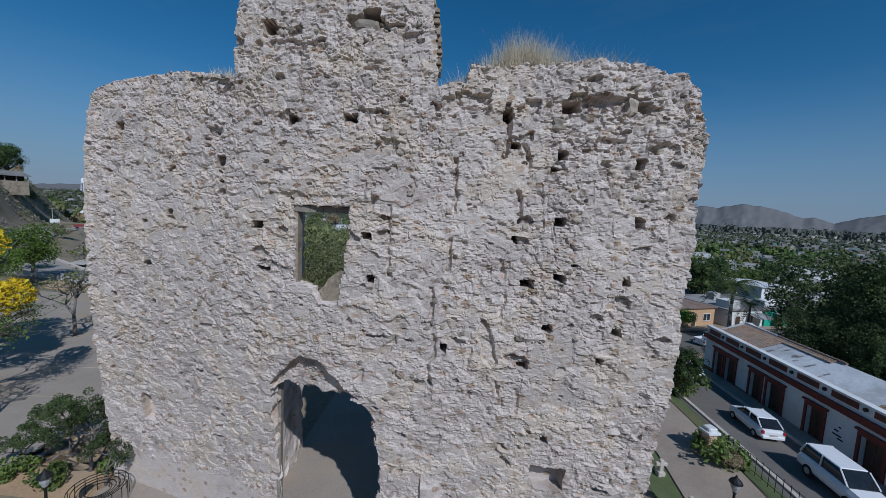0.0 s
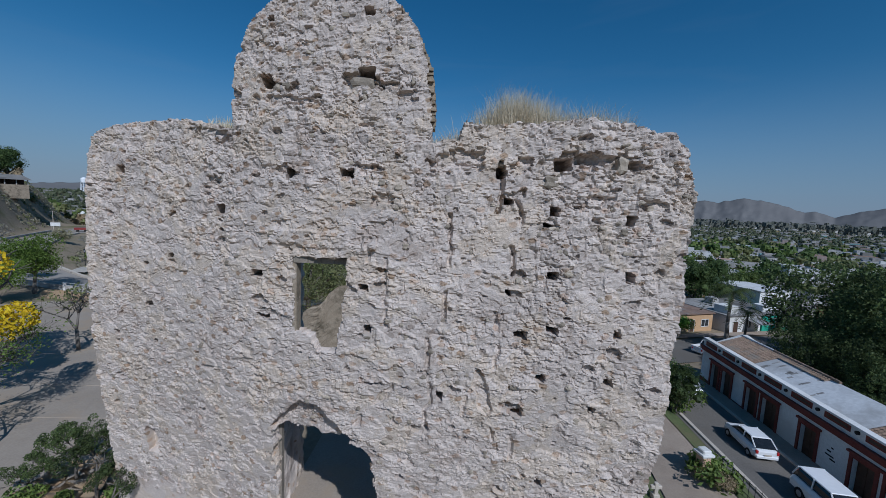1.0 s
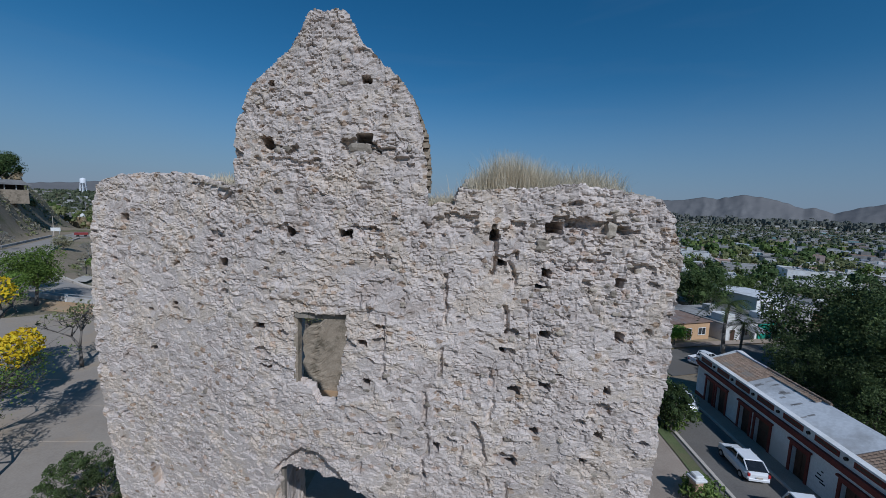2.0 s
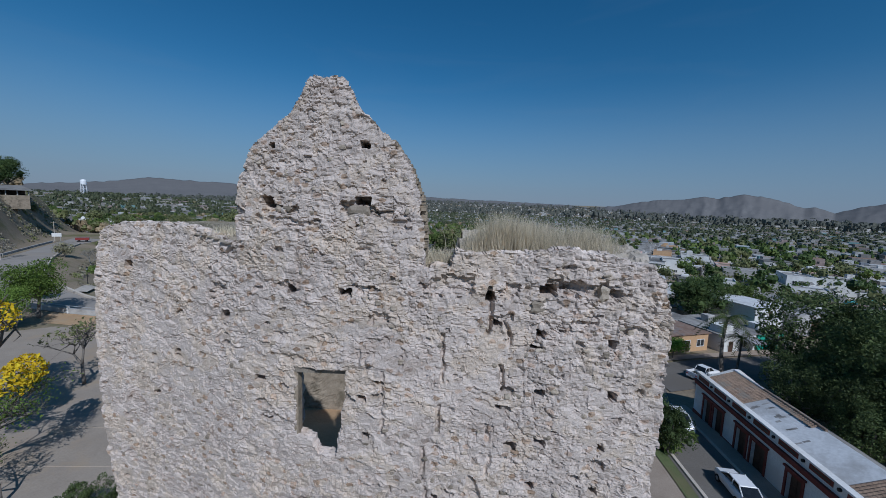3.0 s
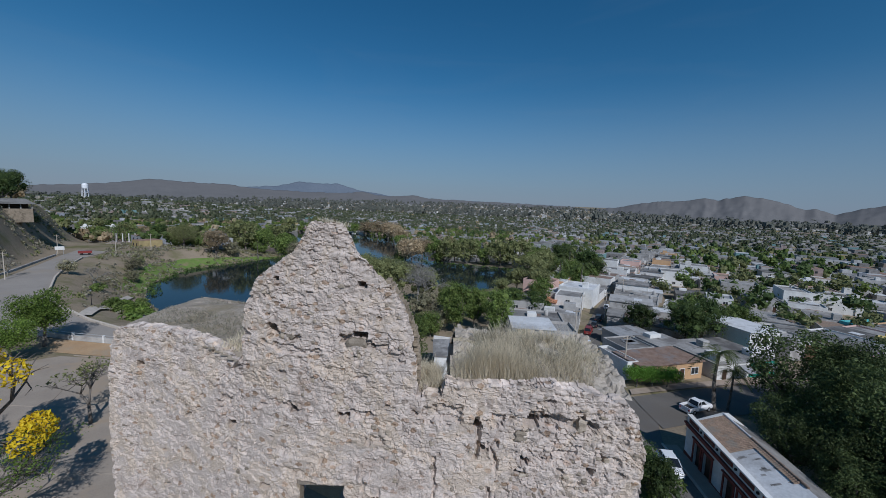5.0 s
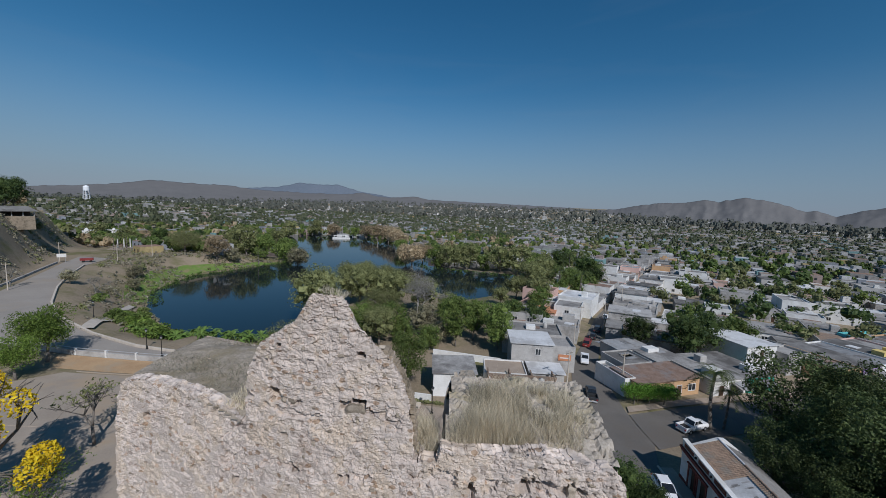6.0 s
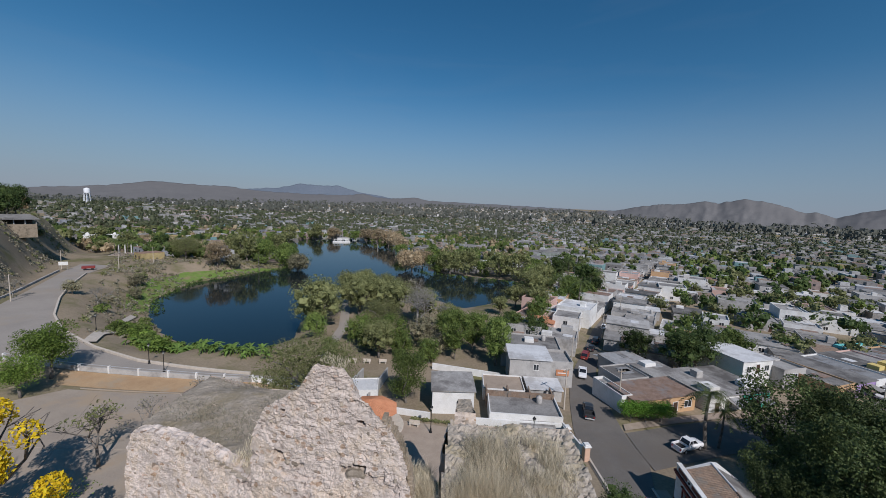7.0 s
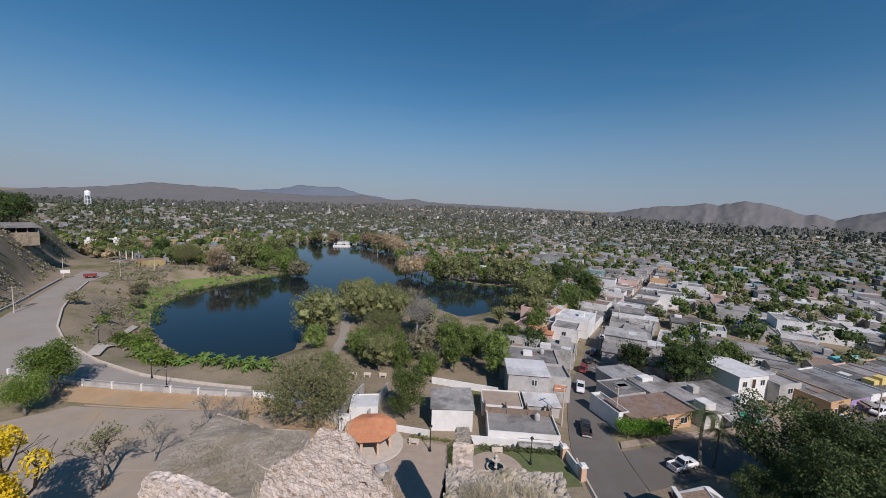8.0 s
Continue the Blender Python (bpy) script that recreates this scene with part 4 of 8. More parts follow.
def mass(name, corners, z0, top, seed, label, mat=None):
    """A rubble mass over a ground plan, its sides rough and its top uneven."""
    per = line_points(corners + [corners[0]], 0.3)[:-1]
    n = len(per)
    cx, cy = sum(p[0] for p in corners) / len(corners), sum(p[1] for p in corners) / len(corners)
    zs = np.arange(z0, 0.99, 0.02)
    levels = 54
    p = np.array(per)
    v, tint = [], []
    for k in range(levels):
        u = k / (levels - 1)
        z = z0 + (top(p[:, 0], p[:, 1]) - z0) * u
        s = np.cumsum(np.hypot(*np.diff(np.vstack([p, p[:1]]), axis=0).T))
        j, ident = cells(s, z, 0.6, 0.36, seed)
        out = 0.10 * np.minimum(j / 0.2, 1) + 0.16 * (ident - 0.5) + 0.15 * value_noise(s * 0.3, z * 0.3, seed) - 0.12
        if k == levels - 1:
            out -= 0.12
        d = np.stack([p[:, 0] - cx, p[:, 1] - cy], -1)
        d /= np.linalg.norm(d, axis=1, keepdims=True)
        v.append(np.stack([p[:, 0] + d[:, 0] * out, p[:, 1] + d[:, 1] * out, z], -1))
        tint.append(0.2 + 0.6 * ident)
    f = []
    i = np.arange(n)
    for k in range(levels - 1):
        f.append(np.stack([k * n + i, k * n + (i + 1) % n, (k + 1) * n + (i + 1) % n, (k + 1) * n + i], -1))
    v, f, tint = np.concatenate(v), np.concatenate(f), np.concatenate(tint)
    me = np_mesh(name, v, f, mat or M_STONE)
    me.attributes.new("tint", "FLOAT", "POINT").data.foreach_set("value", tint.astype(np.float32))
    part(name, me, mat or M_STONE, ruin, label)


def lid(name, corners, top, step, mat, seed, label, bumpy=0.16):
    """The uneven rubble and earth on top of a mass."""
    xs = np.arange(min(c[0] for c in corners) - step, max(c[0] for c in corners) + step, step)
    ys = np.arange(min(c[1] for c in corners) - step, max(c[1] for c in corners) + step, step)
    gx, gy = np.meshgrid(xs, ys)
    keep = inside_poly(gx, gy, corners)
    j, ident = cells(gx, gy, 0.4, 0.36, seed)
    z = top(gx, gy) + bumpy * (np.minimum(j / 0.25, 1) * 0.5 + (ident - 0.5) * 0.9) + 0.22 * value_noise(gx * 0.5, gy * 0.5, seed)
    q = keep[:-1, :-1] & keep[1:, :-1] & keep[:-1, 1:] & keep[1:, 1:]
    idx = np.arange(keep.size).reshape(keep.shape)
    f = np.stack([idx[:-1, :-1][q], idx[:-1, 1:][q], idx[1:, 1:][q], idx[1:, :-1][q]], -1)
    used, inv = np.unique(f.ravel(), return_inverse=True)
    v = np.stack([gx, gy, z], -1).reshape(-1, 3)
    part(name, np_mesh(name, v[used], inv.reshape(-1, 4), mat), mat, ruin, label)
    return v[used]


def west_top(x, y):
    return 20.95 + 0.02 * (x + 12) + 0.07 * np.clip(y - 19.5, 0, 3) - 0.04 * np.clip(y - 22.5, 0, 9)


def east_top(x, y):
    return 20.85 - 0.02 * (x - 5) + 0.22 * np.clip(y - 15.2, 0, 2.2) - 0.09 * np.clip(y - 17.4, 0, 9)


WEST = [(-17.2, 21.6), (-8.2, 17.9), (-8.4, 25.0), (-11.2, 25.2), (-16.9, 27.3)]
EAST = [(1.25, 15.9), (8.9, 15.5), (9.7, 22.3), (1.7, 22.0)]
mass("west_tower", [(-17.2, 24.0), (-8.2, 20.2), (-8.4, 25.0), (-11.2, 25.2), (-16.9, 27.3)], -1.5, west_top, 21.0, "thick rubble tower stump")
mass("east_tower", [(1.25, 18.4), (8.9, 18.4), (9.7, 22.3), (1.7, 22.0)], -1.5, east_top, 25.0, "thick rubble tower stump")
west_pts = lid("west_top", [(-16.9, 20.2), (-12, 17.9), (-8.1, 16.1), (-8.3, 25.0), (-11.2, 25.1), (-16.8, 27.1)], west_top, 0.2, M_RUBBLE_TOP, 31, "grey earth and rubble top", 0.05)
east_pts = lid("east_top", [(1.2, 14.6), (8.8, 14.35), (9.5, 22.2), (1.7, 21.9)], east_top, 0.16, M_PALETOP, 35, "loose rubble and earth top", 0.26)
pier_top = lambda x, y: 15.4 - 0.25 * (y - 33) + 0 * x
mass("rear_pier", [(2.6, 33.2), (4.6, 33.0), (4.4, 37.6), (2.9, 37.6)], -2.0, pier_top, 41.0, "free-standing rubble pier")
lid("pier_top", [(2.6, 33.2), (4.6, 33.0), (4.4, 37.6), (2.9, 37.6)], pier_top, 0.2, M_RUBBLE_TOP, 43, "weathered pier top")
mass("nave_wall", [(1.6, 21.5), (3.0, 21.5), (3.4, 33.0), (2.6, 33.0)], -2.0, lambda x, y: 10.5 - 0.35 * (y - 22) + 0.4 * np.sin(y * 1.3) + 0 * x, 47.0, "broken side wall of the nave")

gap_top = lambda x, y: 20.35 - 0.32 * (y - 15.4) + 0.25 * np.sin(y * 2.3) + 0 * x
mass("gap_fill", [(0.05, 15.5), (0.95, 15.5), (0.75, 19.6), (-0.9, 19.6)], -1.5, gap_top, 57.0, "slumped rubble between gable and tower stump")
lid("gap_top", [(0.0, 15.4), (1.0, 15.4), (0.8, 19.7), (-0.95, 19.7)], gap_top, 0.16, M_PALETOP, 59, "earth and rubble in the gap")
mass("rear_wall", [(-17, 41.2), (-9.2, 41.0), (-9.2, 42.2), (-17, 42.4)], -2.0, lambda x, y: 7.0 + 0.75 * (x + 13.1) + 0.3 * np.sin(x * 2.1), 53.0, "broken tan rear wall of the nave", M_TANWALL)

# timber lintel and rendered jamb of the window
b = Build()
yw = float(face_y(-4, 15.9))
b.box(-5.2, -2.95, yw + 0.22, yw + 0.58, 15.8, 16.06, 0.02)
for k in range(4):
    b.box(-5.1 + 0.51 * k, -5.1 + 0.51 * k + 0.48, yw + 0.18, yw + 0.22, 15.8, 16.04, 0.01)
part("window_lintel", b, M_WOOD, ruin, "weathered timber lintel")
b = Build()
b.box(-5.25, -5.08, yw + 0.24, yw + 0.72, 12.9, 15.79, 0.02)
part("window_jamb", b, M_TANWALL, ruin, "flat weathered window jamb")
b = Build()
yd = float(face_y(-6.5, 4.0))
b.box(-6.62, -6.48, yd + 0.15, yd + 0.45, -1.5, 8.1, 0.02)
part("door_post", b, M_WOOD, ruin, "old timber door post")

# brick edge on the gable's east side
bk = Build()
bk.box(-0.11, 0.11, -0.3, 0.3, -0.055, 0.055, 0.015)
brick_mesh = bk.mesh("brick", M_TANWALL)
for k in range(34):
    z = 21.0 + k * 0.125
    x = float(np.interp(z, [20, 21.8, 23.0, 24.2, 25.3], [0.03, 0.03, -0.12, -0.62, -1.42]))
    o = new("brick", brick_mesh)
    o.parent = ruin
    o.matrix_basis = pose(x - 0.02, float(face_y(x, z)) + 0.42 + 0.08 * math.sin(k * 2.3), z, 0, 0, 6 * math.sin(k * 1.7))


def rough_stone(name, seed, mat):
    """An irregular field stone about a metre across, to be scaled."""
    bm = bmesh.new()
    bmesh.ops.create_icosphere(bm, subdivisions=2, radius=0.5)
    r = random.Random(seed)
    ph = [r.uniform(0, 6) for _ in range(6)]
    for v in bm.verts:
        p = v.co.normalized()
        k = 1 + 0.16 * math.sin(p.x * 4 + ph[0]) + 0.14 * math.sin(p.y * 5 + ph[1]) + 0.12 * math.sin(p.z * 4.5 + ph[2])
        c = Vector((math.copysign(abs(p.x) ** 0.8, p.x), math.copysign(abs(p.y) ** 0.8, p.y), math.copysign(abs(p.z) ** 0.8, p.z)))
        v.co = c * 0.42 * k
    me = bpy.data.meshes.new(name)
    bm.to_mesh(me)
    bm.free()
    me.materials.append(mat)
    return me


stone_meshes = [rough_stone("stone", s, M_PIECE) for s in range(7)]
r = random.Random(5)
placed = 0
while placed < 290:
    x, z = r.uniform(-17, 8.8), r.uniform(1, 26.5)
    i, j = int(round((z + 2.0) / STEP)), int(round((x + 18.6) / STEP))
    if not solid[max(i - 4, 0):i + 5, max(j - 5, 0):j + 6].all() or (r.random() < plaster[i, j] * 0.35):
        continue
    w, h = r.uniform(0.16, 0.42), r.uniform(0.12, 0.27)
    o = new("stone", stone_meshes[placed % 7])
    o.parent = ruin
    o.matrix_basis = pose(x, FY[i, j] + 0.045, z, r.uniform(-8, 8), r.uniform(-14, 14), r.uniform(-10, 10)) @ Matrix.Diagonal((w, 0.18, h, 1))
    placed += 1
# the large pale block lodged under the gable's east hollow
for x, z, w, h in ((-2.55, 22.5, 0.95, 0.5), (-5.55, 22.45, 0.45, 0.4), (-5.95, 22.42, 0.4, 0.36), (6.6, 19.85, 0.45, 0.65), (4.3, 19.2, 0.7, 0.5)):
    o = new("stone", stone_meshes[int(abs(x) * 3) % 7])
    o.parent = ruin
    o.matrix_basis = pose(x, float(face_y(x, z)) + 0.12, z, 0, 5, 4) @ Matrix.Diagonal((w, 0.5, h, 1))


def grass_mesh(name, pts, mat, tall, width, lean, seed):
    """Blades: narrow bent triangles-and-quads standing on the given points."""
    g = np.random.default_rng(seed)
    n = len(pts)
    a = g.uniform(0, math.tau, n)
    h = tall * (np.interp(pts[:, 1], [15.5, 17.2, 18.5], [1.0, 0.72, 0.5]) if tall > 1.5 else 1.0) * g.uniform(0.35, 1.1, n) * (0.75 + 0.4 * value_noise(pts[:, 0] * 0.7, pts[:, 1] * 0.7, seed))
    side = np.stack([np.cos(a), np.sin(a), 0 * a], -1) * (width * g.uniform(0.6, 1.3, n))[:, None]
    bend = np.stack([g.normal(0, lean, n), g.normal(0, lean, n), 0 * a], -1) * h[:, None]
    up = np.array([0, 0, 1.0]) * h[:, None]
    v = np.stack([pts - side, pts + side, pts + side * 0.7 + up * 0.55 + bend * 0.35, pts - side * 0.7 + up * 0.55 + bend * 0.35, pts + up + bend + side * 0.15, pts + up + bend - side * 0.15], 1).reshape(-1, 3)
    o = np.arange(n)[:, None] * 6
    f = np.concatenate([o + np.array([[0, 1, 2, 3]]), o + np.array([[3, 2, 4, 5]])])
    return np_mesh(name, v, f, mat)


g = np.random.default_rng(3)
# a thick tuft at the front edge, then the field of grass behind it
n = 4200
gx = np.concatenate([g.normal(3.3, 0.75, n * 2 // 3), g.uniform(1.6, 7.4, n - n * 2 // 3)])
gy = 15.15 + np.abs(g.normal(0, 0.55, n))
tagged(new("dry_grass", grass_mesh("dry_grass", np.stack([gx, gy, east_top(gx, gy)], -1), M_STRAW, 1.7, 0.007, 0.22, 14)), "thick tuft of pale dry grass at the wall's edge", "grass", kind="stuff")
n = 30000
gx, gy = g.uniform(1.3, 9.0, n), g.uniform(14.7, 21.9, n)
cover = smooth01((gy - 15.1 - 0.5 * value_noise(gx * 0.9, gx * 0, 4)) / 1.3) * smooth01((8.9 - gx) / 2.2) * smooth01((21.9 - gy) / 1.5) * smooth01((gx - 1.2) / 0.8)
cover = np.maximum(cover, 0.9 * smooth01((5.6 - gx) / 1.5) * smooth01((gx - 1.7) / 1) * smooth01((gy - 15.1) / 0.4))
cover = np.maximum(cover, 0.35 * (gx < 7.6) * smooth01((gy - 15.2) / 0.7))
cover = cover * smooth01((8.2 + 0.9 * value_noise(gy * 0.8, gy * 0, 21) - gx) / 1.2) * smooth01((gx - 1.9 - 0.6 * value_noise(gy * 0.9, gy * 0, 22)) / 0.8) * smooth01((21.0 + 0.8 * value_noise(gx * 0.7, gx * 0, 23) - gy) / 1.4)
keep = (g.random(n) < cover) & (value_noise(gx * 0.8, gy * 0.8, 17) + 0.8 * value_noise(gx * 2.4, gy * 2.4, 18) > -0.35)
gp = np.stack([gx, gy, east_top(gx, gy) + 0.0], -1)[keep]
tagged(new("dry_grass", grass_mesh("dry_grass", gp[np.arange(len(gp)) % 5 > 0], M_STRAW, 1.35, 0.01, 0.35, 4)), "tall pale dry grass on the east tower stump", "grass", kind="stuff")
tagged(new("dry_grass", grass_mesh("dry_grass", gp[::5], M_GREYGRASS, 1.0, 0.011, 0.45, 34)), "grey withered grass on the east tower stump", "grass", kind="stuff")
n = 9000
gx, gy = g.uniform(-16.9, -8.2, n), g.uniform(17, 27, n)
keep = inside_poly(gx, gy, [(-16.8, 20.4), (-8.2, 16.6), (-8.4, 24.9), (-11.2, 25.0), (-16.7, 26.9)]) & (g.random(n) < 0.75)
tagged(new("dry_grass", grass_mesh("dry_grass", np.stack([gx, gy, west_top(gx, gy)], -1)[keep], M_GREYGRASS, 0.28, 0.014, 0.7, 5)), "short grey dry grass on the west tower stump", "grass", kind="stuff")
n = 900
gx = g.uniform(-9.6, -8.2, n)
gy = g.uniform(17.0, 20.5, n)
tagged(new("dry_grass", grass_mesh("dry_grass", np.stack([gx, gy, west_top(gx, gy)], -1), M_STRAW, 0.7, 0.013, 0.3, 6)), "tuft of dry grass beside the gable", "grass", kind="stuff")
n = 5000
gy = g.uniform(15.3, 19.6, n)
gx = g.uniform(0, 1, n) * np.interp(gy, [15.3, 19.6], [1.1, 1.6]) + np.interp(gy, [15.3, 19.6], [0.0, -0.85])
tagged(new("dry_grass", grass_mesh("dry_grass", np.stack([gx, gy, gap_top(gx, gy) - 0.05], -1), M_STRAW, 1.15, 0.012, 0.35, 7)), "dry grass in the gap between gable and tower stump", "grass", kind="stuff")
n = 260
gx = g.uniform(-4.4, -3.2, n)
tagged(new("dry_grass", grass_mesh("dry_grass", np.stack([gx, face_y(gx, 27) + g.uniform(0.2, 1.2, n), top_z(gx) - 0.1], -1), M_STRAW, 0.3, 0.012, 0.4, 8)), "few grass blades on the gable's tip", "grass", kind="stuff")
nave_floor = strip("nave_floor", [(-8.5, 15.5), (-8.5, 42.5)], [(1.6, 15.5), (2.4, 42.5)], M_PLAZA, 0.12, "dusty beaten floor of the open nave", 20, 8)

# ---- streets, plaza and paving ----
STREET_L = [(19.2, -14), (20.6, 21), (22.2, 34), (22.8, 50), (23.4, 58), (26, 68), (30, 81), (39, 98), (51, 122), (64, 143), (100, 195), (132, 245), (180, 318)]
STREET_R = [(24.0, -14), (25.9, 21), (27.5, 34), (28.9, 44), (31.6, 50), (32.0, 59), (33.2, 67), (36.4, 82), (45, 102), (57, 127), (70, 152), (107, 200), (141, 255), (188, 326)]
strip("road_street", STREET_L, STREET_R, M_ASPHALT, 0.09, "worn grey concrete street", 150, 8)
strip("road_cross", [(31.5, 48.5), (45, 53.5), (62, 59), (85, 63), (120, 74), (150, 84)], [(32.2, 58.6), (43.6, 62.2), (60, 66.2), (80, 70.5), (108, 82), (140, 95)], M_ASPHALT, 0.10, "worn grey concrete cross street", 60, 8)
strip("pavement_east", [(23.4, 0), (26.0, 21), (27.65, 34), (28.9, 44)], [(24.85, 0), (27.55, 21), (29.22, 34), (30.5, 44)], M_PAVER, 0.2, "raised concrete pavement along the colonial house", 40, 4)
strip("pavement_corner", [(32.4, 59.2), (43.6, 62.6), (60, 66.6), (80, 71)], [(33.0, 61.2), (43.0, 64.4), (59.4, 68.4), (79.4, 72.6)], M_PAVER, 0.22, "raised concrete pavement before the house row", 40, 4)
strip("pavement_garden", [(14.6, -5), (15.0, 20), (16.6, 30), (18.0, 40)], [(19.0, -5), (19.3, 20), (20.6, 30), (21.6, 40)], M_PAVER, 0.08, "paved footpath beside the ruin", 40, 6)
strip("lawn_strip", [(19.05, -5), (19.4, 20), (20.7, 30), (21.7, 40)], [(20.2, -5), (20.5, 20), (21.9, 30), (22.5, 40)], M_GRASS, 0.07, "narrow strip of grass behind the iron fence", 40, 4)
strip("lawn_bed", [(13.2, -5), (13.4, 20), (14.9, 30), (15.4, 36)], [(14.5, -5), (14.9, 20), (16.5, 30), (17.0, 36)], M_GRASS, 0.07, "narrow flower bed with grass", 40, 4)
strip("pavement_kiosk", [(-17, 43), (-17.5, 62)], [(3.5, 45), (2.5, 58)], M_PAVER, 0.07, "brown paved court round the kiosk", 20, 12)
strip("lawn_garden", [(3.5, 46), (3.5, 57.6)], [(22.2, 49), (20.6, 57.4)], M_GRASS, 0.06, "small lawn behind the garden wall", 20, 12)
fd = Build().lathe([(4.3, -0.5), (4.3, 0.06), (4.2, 0.09)], 40, (10.0, 52.3, gz(10.0, 52.3)))
tagged(new("pavement_fountain", fd.mesh("pavement_fountain", M_PAVER)), "round pale paving about the fountain", kind="structure")
strip("dirt_lot", [(-20, 57), (-37, 66.5), (-70, 64)], [(-19, 71), (-37, 72.5), (-74, 69.5)], M_DIRT, 0.05, "bare ochre dirt below the retaining wall", 40, 8)
strip("dirt_yard", [(-8, 33), (-22, 40), (-35, 66)], [(-9, 60), (-19, 66), (-33, 71)], M_DIRT, 0.04, "bare dirt yard", 30, 10)
strip("pavement_plaza", [(-17, 22), (-24, 40), (-37, 66)], [(-90, 12), (-84, 38), (-66, 63)], M_PLAZA, 0.06, "worn grey concrete plaza", 60, 40)
strip("pavement_foot", [(-20, 2), (-19.5, 17), (-17.5, 21.5), (-8, 18.5), (10, 17)], [(-6, 2), (-6, 10), (-4, 12), (0, 13), (12, 12)], M_PLAZA, 0.05, "concrete apron before the ruin", 40, 14)
for a, c in (((-58, 47.2), (-30, 49.3)), ((-36, 29.6), (-20, 30.6)), ((-64.5, 63.8), (-37.5, 66.3)), ((-42, 28), (-60, 62)), ((-22, 36.5), (-75, 33))):
    ribbon("trim", [a, c], 0.22, 0.1, M_PLAZA, "raised concrete strip in the plaza")
strip("road_west", [(-16, 74.5), (-39.4, 74.8), (-65, 76.8), (-78, 80.5), (-92, 87), (-103, 96), (-117, 111), (-133, 131), (-148, 152), (-158, 175)], [(-16, 72.6), (-37, 72.6), (-72, 70.6), (-92, 66), (-110, 84), (-122, 99), (-134, 117), (-148, 137), (-161, 155), (-174, 176)], M_ROAD, 0.10, "pale concrete road climbing past the lagoon", 90, 12)
ribbon("kerb", [(-39.4, 75.2), (-65, 77.2), (-78, 80.9), (-92, 87.4), (-103.4, 96.4), (-117.4, 111.4), (-133.4, 131.4), (-148.4, 152)], 0.45, 0.55, M_KERB, "low pale parapet along the road")
ribbon("kerb", [(-112.6, 82), (-124, 98), (-136, 116), (-150, 136), (-163, 155)], 0.5, 0.7, M_GREYBLOCK, "low grey wall below the hill")
ribbon("kerb", [(20.7, -5), (21.2, 21), (22.6, 34), (23.2, 50), (23.6, 56)], 0.3, 0.22, M_KERB, "concrete kerb")
ribbon("kerb", [(23.3, 0), (25.9, 21), (27.55, 34), (28.85, 44.3)], 0.25, 0.24, M_KERB, "concrete kerb")
strip("footpath", [(-80, 83.5), (-84, 90), (-86, 101), (-95, 108), (-101, 120)], [(-82, 82), (-86.5, 90), (-88, 101), (-97, 109), (-103, 120)], M_KERB, 0.5, "winding pale footpath down the bank", 40, 3)
strip("footpath_shore", [(-110, 176), (-100, 205), (-70, 212)], [(-116, 178), (-106, 209), (-72, 218)], M_DIRT, 0.08, "trodden shore path", 30, 3)
strip("footpath_bridge", [(-29, 86), (-31.5, 113), (-42, 156), (-44, 172)], [(-26.5, 86), (-28.5, 113), (-38.5, 156), (-40, 172)], M_ROAD, 0.1, "pale causeway path between trees", 40, 3)

strip("lawn_shore", [(-104, 128), (-116, 145), (-122, 165), (-124, 180), (-113, 203), (-101, 226)], [(-110, 126), (-124, 143), (-131, 165), (-131, 184), (-118, 206), (-106, 227)], M_SHOREGRASS, 0.12, "bright green grass along the lagoon shore", 50, 5)

# ---- plants ----
KINDS = {}


def leaf_cloud(seed, blobs, n, leaf, up=0.25, shape=1.0):
    """Leaves: small rhombs scattered over the given blobs (x, y, z, radius)."""
    q = np.random.default_rng(seed)
    c = np.array(blobs, float)
    w = c[:, 3] ** 2
    k = q.choice(len(c), n, p=w / w.sum())
    d = q.normal(size=(n, 3))
    d[:, 2] += up
    d /= np.linalg.norm(d, axis=1, keepdims=True)
    p = c[k, :3] + d * (c[k, 3] * q.uniform(0.55, 1.08, n) ** 0.6)[:, None]
    nrm = d + 0.7 * q.normal(size=(n, 3))
    nrm /= np.linalg.norm(nrm, axis=1, keepdims=True)
    t = np.cross(nrm, q.normal(size=(n, 3)))
    t /= np.linalg.norm(t, axis=1, keepdims=True)
    s = np.cross(nrm, t)
    ln = (leaf * q.uniform(0.6, 1.4, n))[:, None]
    wd = ln * 0.55 * shape
    v = np.stack([p - t * ln, p + s * wd + nrm * ln * 0.15, p + t * ln, p - s * wd + nrm * ln * 0.15], 1).reshape(-1, 3)
    return v, np.arange(n * 4).reshape(-1, 4)


CUBE = []
for ax_ in range(3):
    for sg_ in (-1, 1):
        for iu in (-1, 0):
            for iv in (-1, 0):
                quad_ = []
                for du, dv in ((0, 0), (1, 0), (1, 1), (0, 1)):
                    c3 = [0, 0, 0]
                    c3[ax_], c3[(ax_ + 1) % 3], c3[(ax_ + 2) % 3] = sg_, iu + du, iv + dv
                    quad_.append(tuple(c3))
                CUBE.append(quad_ if sg_ > 0 else quad_[::-1])
CUBE_V = sorted({v for q_ in CUBE for v in q_})
CUBE_F = np.array([[CUBE_V.index(v) for v in q_] for q_ in CUBE])
CUBE_V = np.array(CUBE_V, float)
CUBE_V /= np.linalg.norm(CUBE_V, axis=1, keepdims=True)
SPHERE_V, SPHERE_F = CUBE_V, CUBE_F


